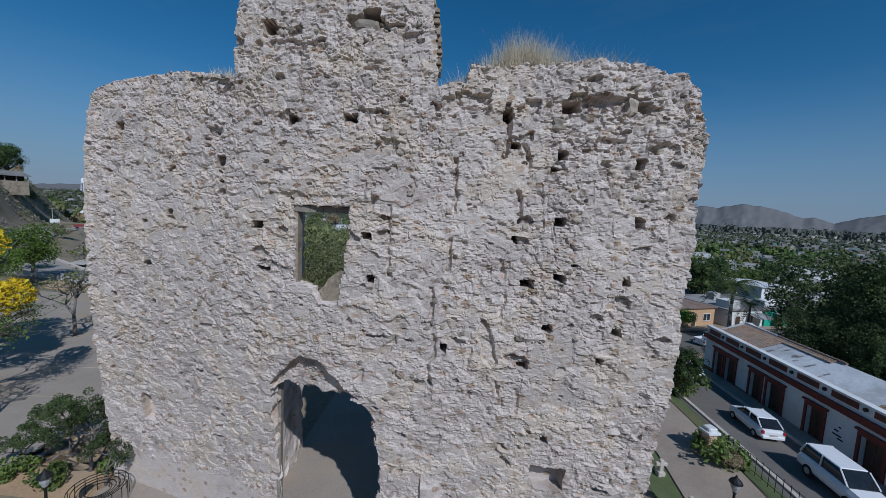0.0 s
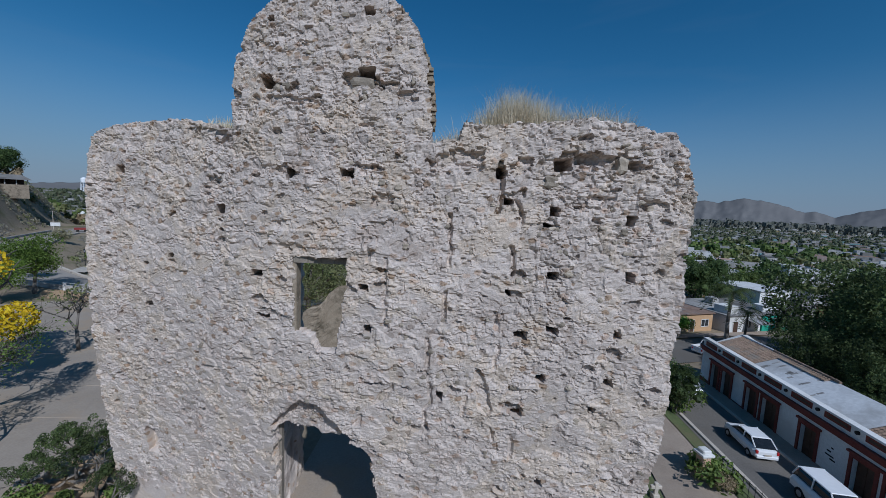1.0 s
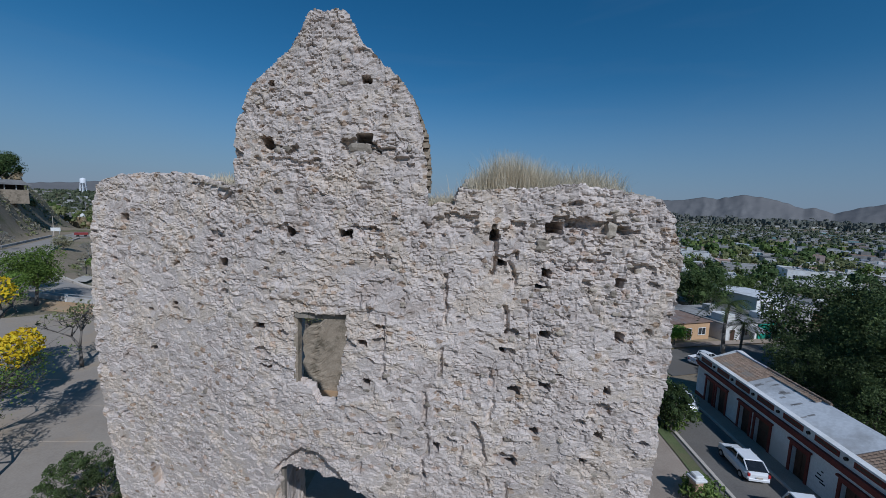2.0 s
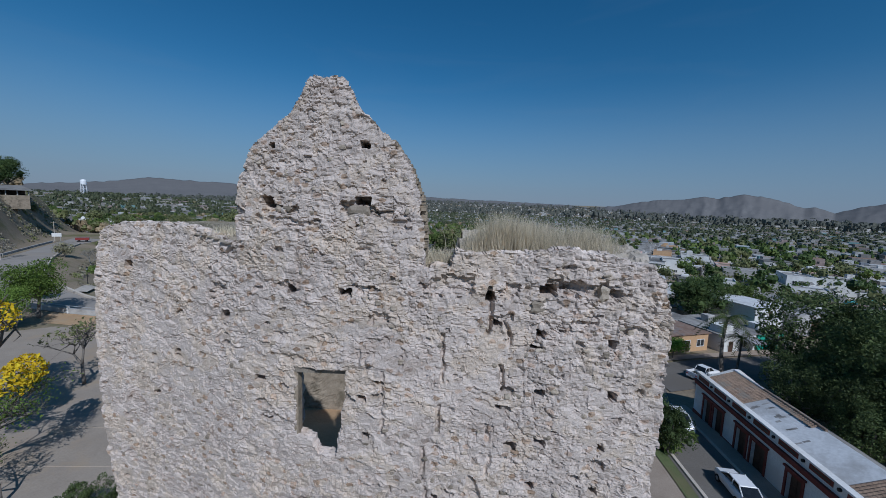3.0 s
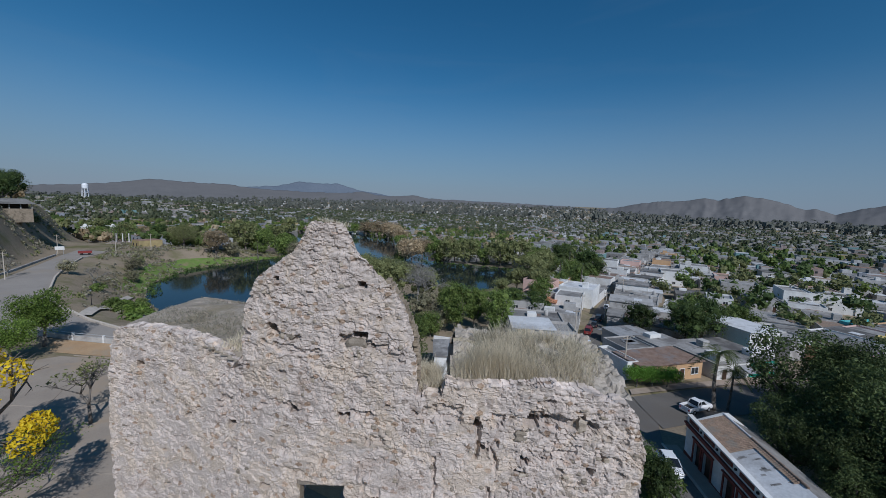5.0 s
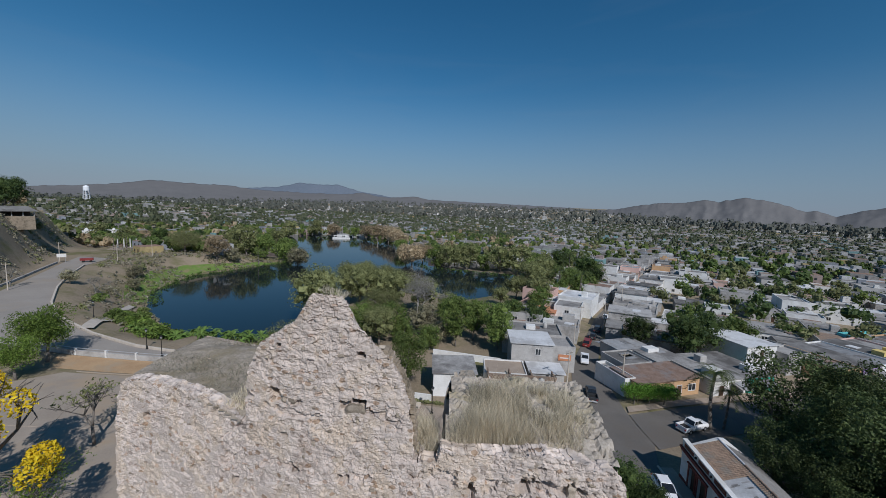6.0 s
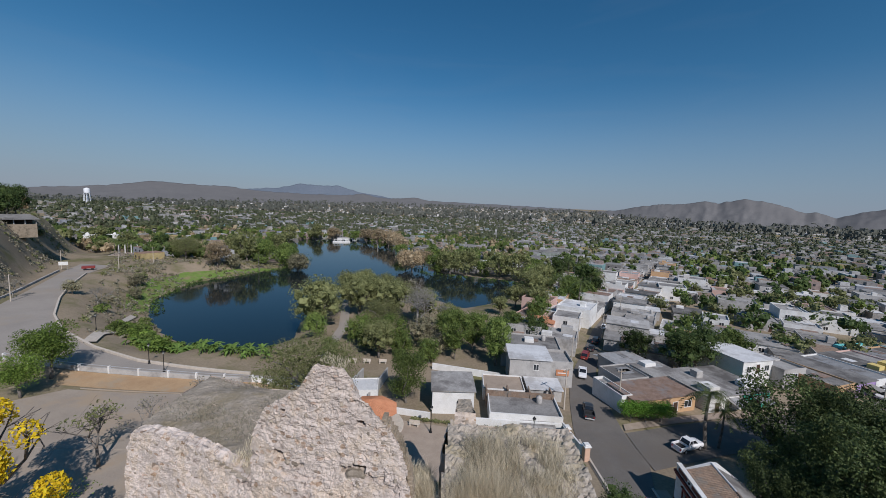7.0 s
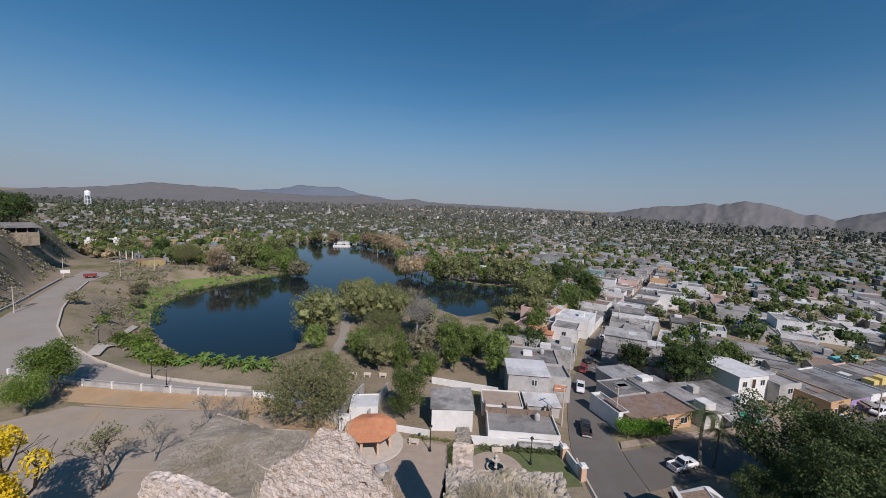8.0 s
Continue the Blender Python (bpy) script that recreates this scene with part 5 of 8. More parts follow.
BLOCK_V = np.array([(x, y, z) for x in (-1, 1) for y in (-1, 1) for z in (-1, 1)], float) / 3 ** 0.5
BLOCK_F = np.array([(0, 1, 3, 2), (4, 6, 7, 5), (0, 4, 5, 1), (2, 3, 7, 6), (0, 2, 6, 4), (1, 5, 7, 3)])


def leaf_cores(seed, blobs, share=0.5, coarse=False):
    """The dense lumpy inside of each leaf clump."""
    CUBE_V, CUBE_F = (BLOCK_V, BLOCK_F) if coarse else (SPHERE_V, SPHERE_F)
    q = np.random.default_rng(seed + 7)
    c = np.array(blobs, float)
    k = len(CUBE_V)
    v = c[:, None, :3] + CUBE_V[None] * (c[:, 3, None, None] * share * q.uniform(0.5, 1.3, (len(c), k, 1)))
    f = CUBE_F[None] + (np.arange(len(c)) * k)[:, None, None]
    return v.reshape(-1, 3), f.reshape(-1, 4)


def crown_mesh(name, seed, blobs, n, leaf, mat, core=0.42):
    v, f = leaf_cloud(seed, blobs, n, leaf)
    cv, cf = leaf_cores(seed, blobs, core)
    return np_mesh(name, np.concatenate([v, cv]), np.concatenate([f, cf + len(v)]), mat)


def limbs(build, root, tips, r0, seed, wander=0.12, seg=6):
    """Tapered, slightly crooked limbs from a fork to each tip."""
    q = random.Random(seed)
    for tip in tips:
        a, b_ = Vector(root), Vector(tip)
        length = (b_ - a).length
        pts = [a] + [a.lerp(b_, u) + Vector((q.uniform(-1, 1), q.uniform(-1, 1), q.uniform(-0.4, 0.8))) * wander * length for u in (0.35, 0.7)] + [b_]
        for i in range(3):
            build.tube(pts[i], pts[i + 1], r0 * (1 - i * 0.28), r0 * (1 - (i + 1) * 0.28), seg)


def broad_tree(name, mat, label, seed, spread=8.0, height=8.0, trunk=2.2, n=2600, leaf=0.24, blobs=22, bark=None, droop=0.0, clump=1.0):
    def build(m):
        q = random.Random(seed)
        t = thing(name, m, label, "tree")
        cs = []
        mid = trunk + (height - trunk) * 0.48
        for _ in range(blobs):
            a, u = q.uniform(0, math.tau), q.uniform(0, 1) ** 0.5
            h = q.uniform(-1, 1)
            rr = spread * 0.38 * u * math.sqrt(max(0.08, 1 - 0.75 * h * h))
            cs.append((rr * math.cos(a), rr * math.sin(a), mid + h * (height - trunk) * 0.38 - droop * u, spread * q.uniform(0.1, 0.2) * clump))
        b = Build()
        lean = (q.uniform(-0.3, 0.3), q.uniform(-0.3, 0.3))
        b.tube((0, 0, -0.3), (lean[0] * 0.5, lean[1] * 0.5, trunk * 0.55), 0.05 * spread * 0.62, 0.05 * spread * 0.45, 9)
        b.tube((lean[0] * 0.5, lean[1] * 0.5, trunk * 0.55), (lean[0], lean[1], trunk), 0.05 * spread * 0.45, 0.05 * spread * 0.36, 9)
        limbs(b, (lean[0], lean[1], trunk * 0.95), [c[:3] for c in cs[:9]], 0.018 * spread, seed)
        part("trunk", b, bark or M_BARK, t, smooth=True)
        part("crown", crown_mesh("crown", seed, cs, n, leaf, mat, 0.42 if n < 8000 else 0.16), mat, t)
        return t
    return build


def bare_tree(name, mat, label, seed, height=6.0, n_leaf=260, leaf=0.16, depth=5, bark=None, spread=0.55, droopy=0.0, twig=0.012):
    def build(m):
        q = random.Random(seed)
        t = thing(name, m, label, "tree")
        b = Build()
        tips = []

        def grow(p, d, length, r, k):
            e = p + d * length
            b.tube(p, e, r, r * 0.68, 6 if k > 2 else 4)
            if k == 0:
                tips.append(e)
                return
            for _ in range(3 if k > 1 else 2):
                nd = (d + Vector((q.uniform(-1, 1), q.uniform(-1, 1), q.uniform(-0.45, 0.55) - droopy)) * spread * 1.5).normalized()
                grow(e, nd, length * q.uniform(0.62, 0.85), max(r * 0.62, twig), k - 1)
        grow(Vector((0, 0, -0.2)), Vector((q.uniform(-0.1, 0.1), q.uniform(-0.1, 0.1), 1)).normalized(), height * 0.27, height * 0.022, depth)
        part("trunk", b, bark or M_BARK, t, smooth=True)
        if n_leaf:
            pick = [q.choice(tips) for _ in range(max(8, len(tips) // 3))]
            v, f = leaf_cloud(seed, [(p.x, p.y, p.z, height * 0.06) for p in pick], n_leaf, leaf)
            part("crown", np_mesh("crown", v, f, mat), mat, t)
        return t
    return build


def palm_tree(name, label, seed, height=6.0, fronds=18, reach=2.6):
    def build(m):
        q = random.Random(seed)
        t = thing(name, m, label, "palm tree")
        b = Build()
        pts = [Vector((0.25 * math.sin(k * 0.5), 0.12 * k * 0.3, height * k / 6 - (0.3 if k == 0 else 0))) for k in range(7)]
        for k in range(6):
            b.tube(pts[k], pts[k + 1], 0.2 - 0.015 * k, 0.2 - 0.015 * (k + 1), 8)
        part("trunk", b, M_BARK, t, smooth=True)
        top = pts[-1]
        f = Build()
        for k in range(fronds):
            a = k * 2.4 + q.uniform(-0.2, 0.2)
            rise = q.uniform(-0.15, 1.1)
            prev = None
            for s in range(9):
                u = s / 8
                r_ = reach * u * (1 - 0.15 * rise)
                p = top + Vector((math.cos(a) * r_, math.sin(a) * r_, rise * reach * u * 0.8 - 1.25 * reach * u * u * (0.55 + 0.2 * (1 - rise))))
                if prev is not None:
                    side = Vector((-math.sin(a), math.cos(a), 0))
                    w = 0.5 * math.sin(min(1, u * 1.1) * 2.7) + 0.08
                    for sg in (-1, 1):
                        for j in range(2):
                            q0 = prev.lerp(p, j * 0.5)
                            q1 = prev.lerp(p, j * 0.5 + 0.3)
                            tip = q0.lerp(q1, 0.9) + side * sg * w + Vector((math.cos(a), math.sin(a), 0)) * 0.25 + Vector((0, 0, -0.32 * w - 0.1))
                            o = len(f.v)
                            f.v += [tuple(q0), tuple(q1), tuple(tip)]
                            f.f.append((o, o + 1, o + 2))
                prev = p
        part("crown", f, M_PALM, t)
        return t
    return build


def banana_plant(name, label, seed):
    def build(m):
        q = random.Random(seed)
        t = thing(name, m, label, "banana plant")
        b = Build()
        b.tube((0, 0, -0.2), (0.05, 0, 1.3), 0.16, 0.1, 7)
        part("trunk", b, M_GREEN, t)
        for k in range(8):
            f = Build()
            a = k * 2.4 + q.uniform(-0.3, 0.3)
            rise, reach, wid = q.uniform(0.5, 1.5), q.uniform(1.2, 1.9), q.uniform(0.26, 0.38)
            side = Vector((-math.sin(a), math.cos(a), 0))
            row = []
            for s in range(6):
                u = s / 5
                p = Vector((math.cos(a) * reach * u, math.sin(a) * reach * u, 1.2 + rise * u * 1.6 - 1.7 * u * u))
                w = wid * math.sin(min(1, u * 1.15 + 0.08) * 2.9)
                row.append((p - side * w + Vector((0, 0, -0.08)), p, p + side * w + Vector((0, 0, -0.08))))
            vs = [v for r_ in row for v in r_]
            f.add(vs, [(3 * i + j, 3 * i + j + 1, 3 * i + j + 4, 3 * i + j + 3) for i in range(5) for j in (0, 1)])
            part("leaf", f, M_BANANA, t)
        return t
    return build


def shrub(name, mat, label, seed, size=2.0, n=500, leaf=0.14, high=0.8):
    def build(m):
        q = random.Random(seed)
        t = thing(name, m, label, "shrub")
        cs = [(q.uniform(-0.4, 0.4) * size, q.uniform(-0.4, 0.4) * size, q.uniform(0.15, 0.45) * size * high, size * q.uniform(0.16, 0.28)) for _ in range(9)]
        b = Build()
        limbs(b, (0, 0, -0.1), [c[:3] for c in cs], 0.03, seed, seg=5)
        part("stem", b, M_BARK, t)
        v, f = leaf_cloud(seed, cs, n, leaf)
        part("crown", np_mesh("crown", v, f, mat), mat, t)
        return t
    return build


MAKERS = {
    "green": broad_tree("broadleaf_tree", M_GREEN, "leafy green broadleaf tree near houses", 1, 8.0, 8.0, 2.2, 3400, 0.17),
    "green2": broad_tree("broadleaf_tree", M_GREEN, "tall narrow leafy green tree", 2, 6.0, 9.5, 2.0, 3400, 0.17),
    "dark": broad_tree("broadleaf_tree", M_DARKGREEN, "dense dark green mango-like tree", 3, 9.5, 9.5, 2.0, 5200, 0.15, 50),
    "dark near": broad_tree("broadleaf_tree", M_MANGO, "dense dark green mango-like tree behind the colonial house", 43, 9.5, 9.5, 1.6, 10000, 0.115, 64, clump=0.6),
    "olive": broad_tree("broadleaf_tree", M_OLIVE, "feathery olive-green spreading tree near the lagoon", 4, 10, 8, 2.4, 4300, 0.14, 56),
    "umbrella": broad_tree("broadleaf_tree", M_OLIVE, "wide flat-crowned grey-green tree with fine leaves", 24, 17.5, 9.8, 3.4, 14000, 0.125, 110, clump=0.62),
    "thicket": broad_tree("broadleaf_tree", M_GREEN, "dense green tree of the wooded shore", 25, 9.5, 8.5, 1.2, 3800, 0.165, 50),
    "column": broad_tree("broadleaf_tree", M_GREEN, "tall green tree with drooping leaf clumps", 26, 8.6, 13.5, 2.5, 6000, 0.16, 60),
    "thicket far": broad_tree("broadleaf_tree", M_GREEN, "dense green tree on the far shore", 35, 9.5, 8.5, 1.0, 1700, 0.28, 30),
    "olive far": broad_tree("broadleaf_tree", M_OLIVE, "olive-green spreading tree on the far shore", 36, 10, 8, 1.6, 1700, 0.26, 30),
    "grey": broad_tree("broadleaf_tree", M_GREYLEAF, "half-bare tree with dull grey-green leaves", 5, 9, 7, 2.0, 2600, 0.15, 34),
    "russet": broad_tree("broadleaf_tree", M_RUSSET, "tree with faded russet blossom", 6, 8, 6.5, 2.0, 2600, 0.18, 24),
    "round": broad_tree("round_tree", M_GREEN, "dense rounded green tree beside the kiosk", 7, 6.4, 7.6, 1.3, 9000, 0.1, 50),
    "plaza": broad_tree("plaza_tree", M_PLAZALEAF, "green tree at the plaza's edge", 8, 7.6, 7.0, 2.6, 9000, 0.11, 44),
    "bare": bare_tree("sapling", M_OLIVE, "thin sparse young tree on the plaza", 9, 7.5, 260, 0.14, 5, None, 0.72),
    "spreading": bare_tree("spreading_tree", M_PLAZALEAF, "open spreading tree with thin leaf clusters on the plaza", 39, 10.0, 1500, 0.1, 6, None, 0.72),
    "bed": bare_tree("young_tree", M_MANGO, "young tree with open branches and dark leaf clusters", 29, 5.2, 5200, 0.065, 5, M_BARK, 0.75),
    "dry": bare_tree("leafless_tree", M_GREYLEAF, "small leafless grey branching tree", 10, 6.5, 90, 0.12, 6, M_BRANCHGREY, 0.5),
    "ceiba": bare_tree("leafless_tree", M_GREYLEAF, "large pale leafless spreading tree", 11, 9.5, 0, 0.1, 7, M_BRANCHGREY, 0.95, 0, 0.014),
    "yellow": bare_tree("yellow_tree", M_YELLOW, "tree in bright yellow blossom", 12, 7.2, 12000, 0.065, 5, None, 0.8),
    "palm": palm_tree("palm_tree", "shaggy green palm tree by the street", 13),
    "tallpalm": palm_tree("palm_tree", "tall slender green palm tree", 14, 9.0, 20, 3.0),
    "banana": banana_plant("banana_plant", "bright green banana plant by the lagoon", 15),
    "shrub": shrub("shrub", M_OLIVE, "dry olive-coloured shrub on the bank", 16, 2.0, 300, 0.17),
    "bush": shrub("shrub", M_GREEN, "low green leafy garden shrub", 17),
    "fresh": shrub("shrub", M_PLAZALEAF, "bright green leafy shrub by the lagoon", 47, 2.2, 700, 0.12, 1.0),
    "dryshrub": shrub("shrub", M_GREYLEAF, "grey dry shrub on bare ground", 18, 2.2, 240, 0.15, 0.7),
}


GROW = {"green": 1.45, "green2": 1.4, "olive": 1.4, "grey": 1.35, "russet": 1.4, "dark": 1.35, "dark near": 1.35, "plaza": 1.25, "dry": 1.2, "yellow": 1.5, "bare": 1.15, "palm": 1.25, "tallpalm": 1.2, "banana": 1.35, "shrub": 1.3, "bush": 1.0}


def plant(kind, x, y, s=1.0, turn=None, lift=0.0):
    if y > 190 and kind + " far" in MAKERS:
        kind = kind + " far"
    turn = (x * 37 + y * 91) % 360 if turn is None else turn
    z = gz(x, y) + lift
    if kind not in KINDS:
        scale_ = s * GROW.get(kind.replace(" far", ""), 1.0)
        KINDS[kind] = MAKERS[kind](pose(x, y, z, 0, 0, turn) @ Matrix.Scale(scale_, 4))
        KINDS[kind + " size"] = scale_
        return KINDS[kind]
    return copy_thing(KINDS[kind], pose(x, y, z, 0, 0, turn) @ Matrix.Scale(s * GROW.get(kind.replace(" far", ""), 1.0) / KINDS[kind + " size"], 4))


# the plaza
plant("plaza", -69.8, 58.8, 0.82)
plant("plaza", -72.2, 66.0, 1.15)
plant("bare", -43.3, 44.6, 1.25, 20)
plant("spreading", -36.4, 28.6, 1.0, 130)
plant("dry", -41, 50.5, 0.9)
plant("dry", -36.5, 57.0, 1.0)
plant("dry", -33.5, 58.5, 0.9)
plant("yellow", -43.4, 30.2, 2.0, 100)
plant("bare", -31, 25.5, 0.8)
plant("umbrella", -21.8, 61.8, 1.22)
plant("round", -5.2, 65.8, 1.4)
plant("plaza", -82, 75, 0.55)
# dark trees east of the colonial house
for x, y, s in ((46, 37, 1.1), (50.5, 50.0, 1.18), (55, 46, 1.15), (60, 51.0, 0.95), (64, 47, 0.95), (54, 42, 1.05), (71, 53, 0.8), (80, 56, 0.7), (48, 33, 1.0), (60, 38, 1.1), (88, 58, 0.6), (76, 46, 1.05), (70, 40, 1.1), (95, 56, 0.65), (45, 26, 0.95), (56, 28, 1.1), (39.5, 38.5, 0.6), (41.5, 34.5, 0.65), (38.8, 32, 0.55), (42.5, 43.0, 0.62), (43, 30.2, 0.7), (47.5, 43.0, 0.7)):
    plant("olive" if y < 30 else "dark near", x, y, s)
plant("palm", 43.0, 55.1, 1.25)
plant("palm", 45.3, 55.5, 0.85)
plant("dark", 57, 85, 0.85)
plant("dark", 63, 88, 0.9)
plant("thicket", 71, 93, 1.0)
plant("thicket", 78, 95, 1.0)
plant("dark", 50, 92, 0.7)
# trees of the wooded tongue of land
for kind, x, y, s in (("column", 4.2, 89.5, 1.0), ("column", 14.0, 86.5, 0.95), ("column", 9, 95, 0.85), ("olive", -37.7, 111.5, 1.4), ("olive", -28.5, 127, 1.15), ("umbrella", -40, 124, 0.9), ("thicket", -17.4, 93, 1.0), ("thicket", -12, 97, 1.05), ("thicket", -22, 99, 0.95), ("thicket", -35, 103, 0.85), ("olive", -14.5, 88.5, 0.8),
                      ("umbrella", -18, 112, 0.9), ("olive", -24, 134, 1.1), ("olive", -36, 143, 1.1), ("olive", -16, 126, 1.1), ("olive", -6, 121, 1.0), ("thicket", 3, 103, 1.05), ("thicket", 11, 105, 1.0), ("olive", 3, 116, 0.7), ("thicket", 16, 98, 0.9), ("grey", -4, 97, 0.9), ("olive", -22, 150, 1.0),
                      ("olive", -34, 160, 1.0), ("grey", -14, 156, 0.9), ("thicket", -26, 86.5, 0.6), ("thicket", -2, 86, 0.75), ("grey", 0, 91, 0.6), ("olive", 22, 137, 0.6), ("olive", 37, 143, 0.9), ("olive", 30, 150, 0.8), ("thicket", 33, 127, 0.95), ("thicket", 36, 132, 1.0), ("column", 22, 106, 0.7), ("thicket", -9, 90, 0.7)):
    plant(kind, x, y, s)
plant("ceiba", -6.5, 106, 1.9)
# the wood east of the lagoon arm
for kind, x, y, s in (("thicket", 50, 152, 1.1), ("thicket", 57, 159, 1.2), ("thicket", 64, 163, 1.1), ("column", 55, 166, 0.9), ("palm", 56, 149, 1.6), ("palm", 50, 161, 1.6), ("dark", 69, 168, 0.9), ("olive", 45, 168, 0.9), ("thicket", 44, 148, 0.9), ("thicket", 62, 174, 1.1), ("palm", 75, 182, 1.5)):
    plant(kind, x, y, s)
# lagoon shore
for k in range(84):
    u = k / 83
    plant("banana", -40 - 36 * u + 2.2 * math.sin(k * 2.1), 84.2 + 4.2 * u + 1.2 * math.sin(k * 1.3) + (k % 4) * (1.1 + 1.2 * u), 0.55 + 0.4 * ((k * 7) % 5) / 5)
q = random.Random(91)
for k in range(26):
    u = q.random()
    plant(q.choice(("bush", "bush", "fresh")), -68 - 22 * u + q.uniform(-2, 2), 88 + 12 * u + q.uniform(-1.5, 5.0), q.uniform(1.6, 2.8))
for x, y, s in ((-92, 112, 1.0), (-97, 118, 0.8), (-100, 135, 0.7)):
    plant("bush", x, y, s * 1.8)
for x, y, k, s in ((-101, 232, "thicket", 1.5), (-112, 231, "thicket", 1.7), (-122, 229, "olive", 1.6), (-130, 232, "olive", 1.4), (-118, 246, "column", 1.2), (-106, 248, "thicket", 1.6), (-128, 247, "thicket", 1.5), (-140, 226, "russet", 1.2), (-262, 284, "thicket", 1.2), (-274, 292, "olive", 1.3), (-250, 296, "thicket", 1.3), (-222, 262, "thicket", 1.1), (-236, 274, "olive", 1.2), (-208, 250, "thicket", 1.0), (-200, 262, "dark", 1.2), (-216, 284, "thicket", 1.3), (-124, 202, "russet", 1.35), (-118, 207, "grey", 0.9), (-150, 214, "umbrella", 1.25), (-162, 232, "umbrella", 1.2),
                   (-86, 219, "grey", 1.3), (-90, 227, "grey", 1.2), (-140, 252, "tallpalm", 1.2), (-108, 216, "palm", 1.2), (-20, 234, "russet", 1.7), (-14, 243, "russet", 1.5), (-26, 250, "russet", 1.4), (-6, 236, "thicket", 1.5), (4, 233, "olive", 1.4), (14, 231, "olive", 1.4), (24, 228, "thicket", 1.3), (34, 225, "olive", 1.4), (44, 219, "olive", 1.5), (52, 212, "thicket", 1.4), (0, 248, "thicket", 1.6), (18, 245, "column", 1.1), (38, 238, "thicket", 1.4),
                   (-36, 300, "thicket", 1.4), (-40, 330, "russet", 1.6), (-48, 352, "russet", 1.8), (-58, 378, "russet", 1.9), (-72, 398, "russet", 1.9), (-88, 416, "russet", 1.7), (-62, 398, "thicket", 1.8), (-104, 424, "thicket", 1.6), (-128, 425, "russet", 1.6), (-146, 418, "olive", 1.6), (-160, 380, "olive", 1.6), (-150, 330, "thicket", 1.5), (-132, 300, "olive", 1.4), (-118, 275, "thicket", 1.4),
                   (58, 203, "thicket", 1.3), (50, 190, "olive", 1.2), (42, 176, "olive", 1.1), (60, 186, "palm", 1.6), (66, 198, "tallpalm", 1.4), (62, 178, "thicket", 1.3), (72, 186, "dark", 1.2), (80, 214, "tallpalm", 1.4), (84, 224, "thicket", 1.3), (68, 222, "dark", 1.2), (56, 232, "thicket", 1.5), (20, 106, "dark", 0.7), (27, 104, "dark", 0.7)):
    plant(k, x, y, s)
# scrub on the road bank and the hill
q = random.Random(41)
for _ in range(46):
    x, y = q.uniform(-150, -84), q.uniform(86, 175)
    d = float(lake_distance(np.array([x]), np.array([y]))[0])
    left = -0.78 * (x + 100) - 0.63 * (y - 91)
    if 4 < d and left < -5:
        plant(q.choice(("dryshrub", "shrub", "dryshrub", "bush")), x, y, q.uniform(0.7, 1.6))
for _ in range(170):
    x, y = q.uniform(-235, -112), q.uniform(70, 215)
    left = -0.78 * (x + 114) - 0.63 * (y - 91)
    if left > 9:
        plant(q.choice(("dryshrub", "shrub", "dryshrub", "dryshrub")), x, y, q.uniform(0.9, 2.6))
for x, y, s in ((-196, 166, 1.0), (-203, 171, 1.15), (-211, 164, 1.15), (-206, 178, 1.2), (-200, 162, 0.8), (-216, 170, 1.2)):
    plant("dark", x, y, s)
for x, y, k, s in ((-128, 108, "dry", 0.8), (-120, 118, "grey", 0.5), (-110, 116, "dry", 0.9), (-105, 112, "bush", 2.2), (-118, 140, "grey", 0.5), (-126, 150, "grey", 0.6), (-131, 160, "shrub", 2.0)):
    plant(k, x, y, s)

# hedge and street tree by the ochre house; planted bed before the ruin
hedge = thing("clipped_hedge_tree", pose(37.5, 62.6, gz(37.5, 62.6)), "flat-topped clipped bright green hedge tree", "hedge")
b = Build()
for k in range(3):
    b.tube((-2.6 + 2.6 * k, 0, -0.2), (-2.5 + 2.6 * k, 0.05, 2.0), 0.11, 0.09, 7)
part("trunk", b, M_BARK, hedge)
g = np.random.default_rng(9)
cs = [(x, y, z, 0.75) for x in np.linspace(-4.0, 4.0, 11) for y in (-0.9, 0, 0.9) for z in (1.75, 2.35)]
v, f = leaf_cloud(9, cs, 8500, 0.12)
v[:, 2] = v[:, 2] + 0.5
v[:, 2] = np.minimum(v[:, 2], 3.45 + 0.05 * np.sin(v[:, 0] * 5))
part("crown", np_mesh("crown", v, f, M_HEDGE), M_HEDGE, hedge)
plant("bush", 23.5, 35.5, 2.0)
plant("dark", 20.7, 36.2, 0.42)
plant("dark", 22.3, 33.6, 0.36)
plant("bush", 19.8, 25.4, 1.1)
plant("bush", 18.9, 24.1, 1.3)
plant("russet", 19.2, 23.4, 0.13)
strip("flower_bed", [(-25, 19.6), (-24.6, 26)], [(-17.6, 19.2), (-18.6, 25.6)], M_DIRT, 0.06, "bare earth bed before the ruin", 12, 8)
for x, y, s in ((-19.6, 21.6, 1.0), (-22.4, 23.2, 0.9), (-17.8, 20.6, 0.75), (-23.6, 21.6, 0.7)):
    plant("bed", x, y, s)
for x, y in ((-21, 20.5), (-18.2, 22.2), (-23.6, 21.0)):
    plant("bush", x, y, 0.9)

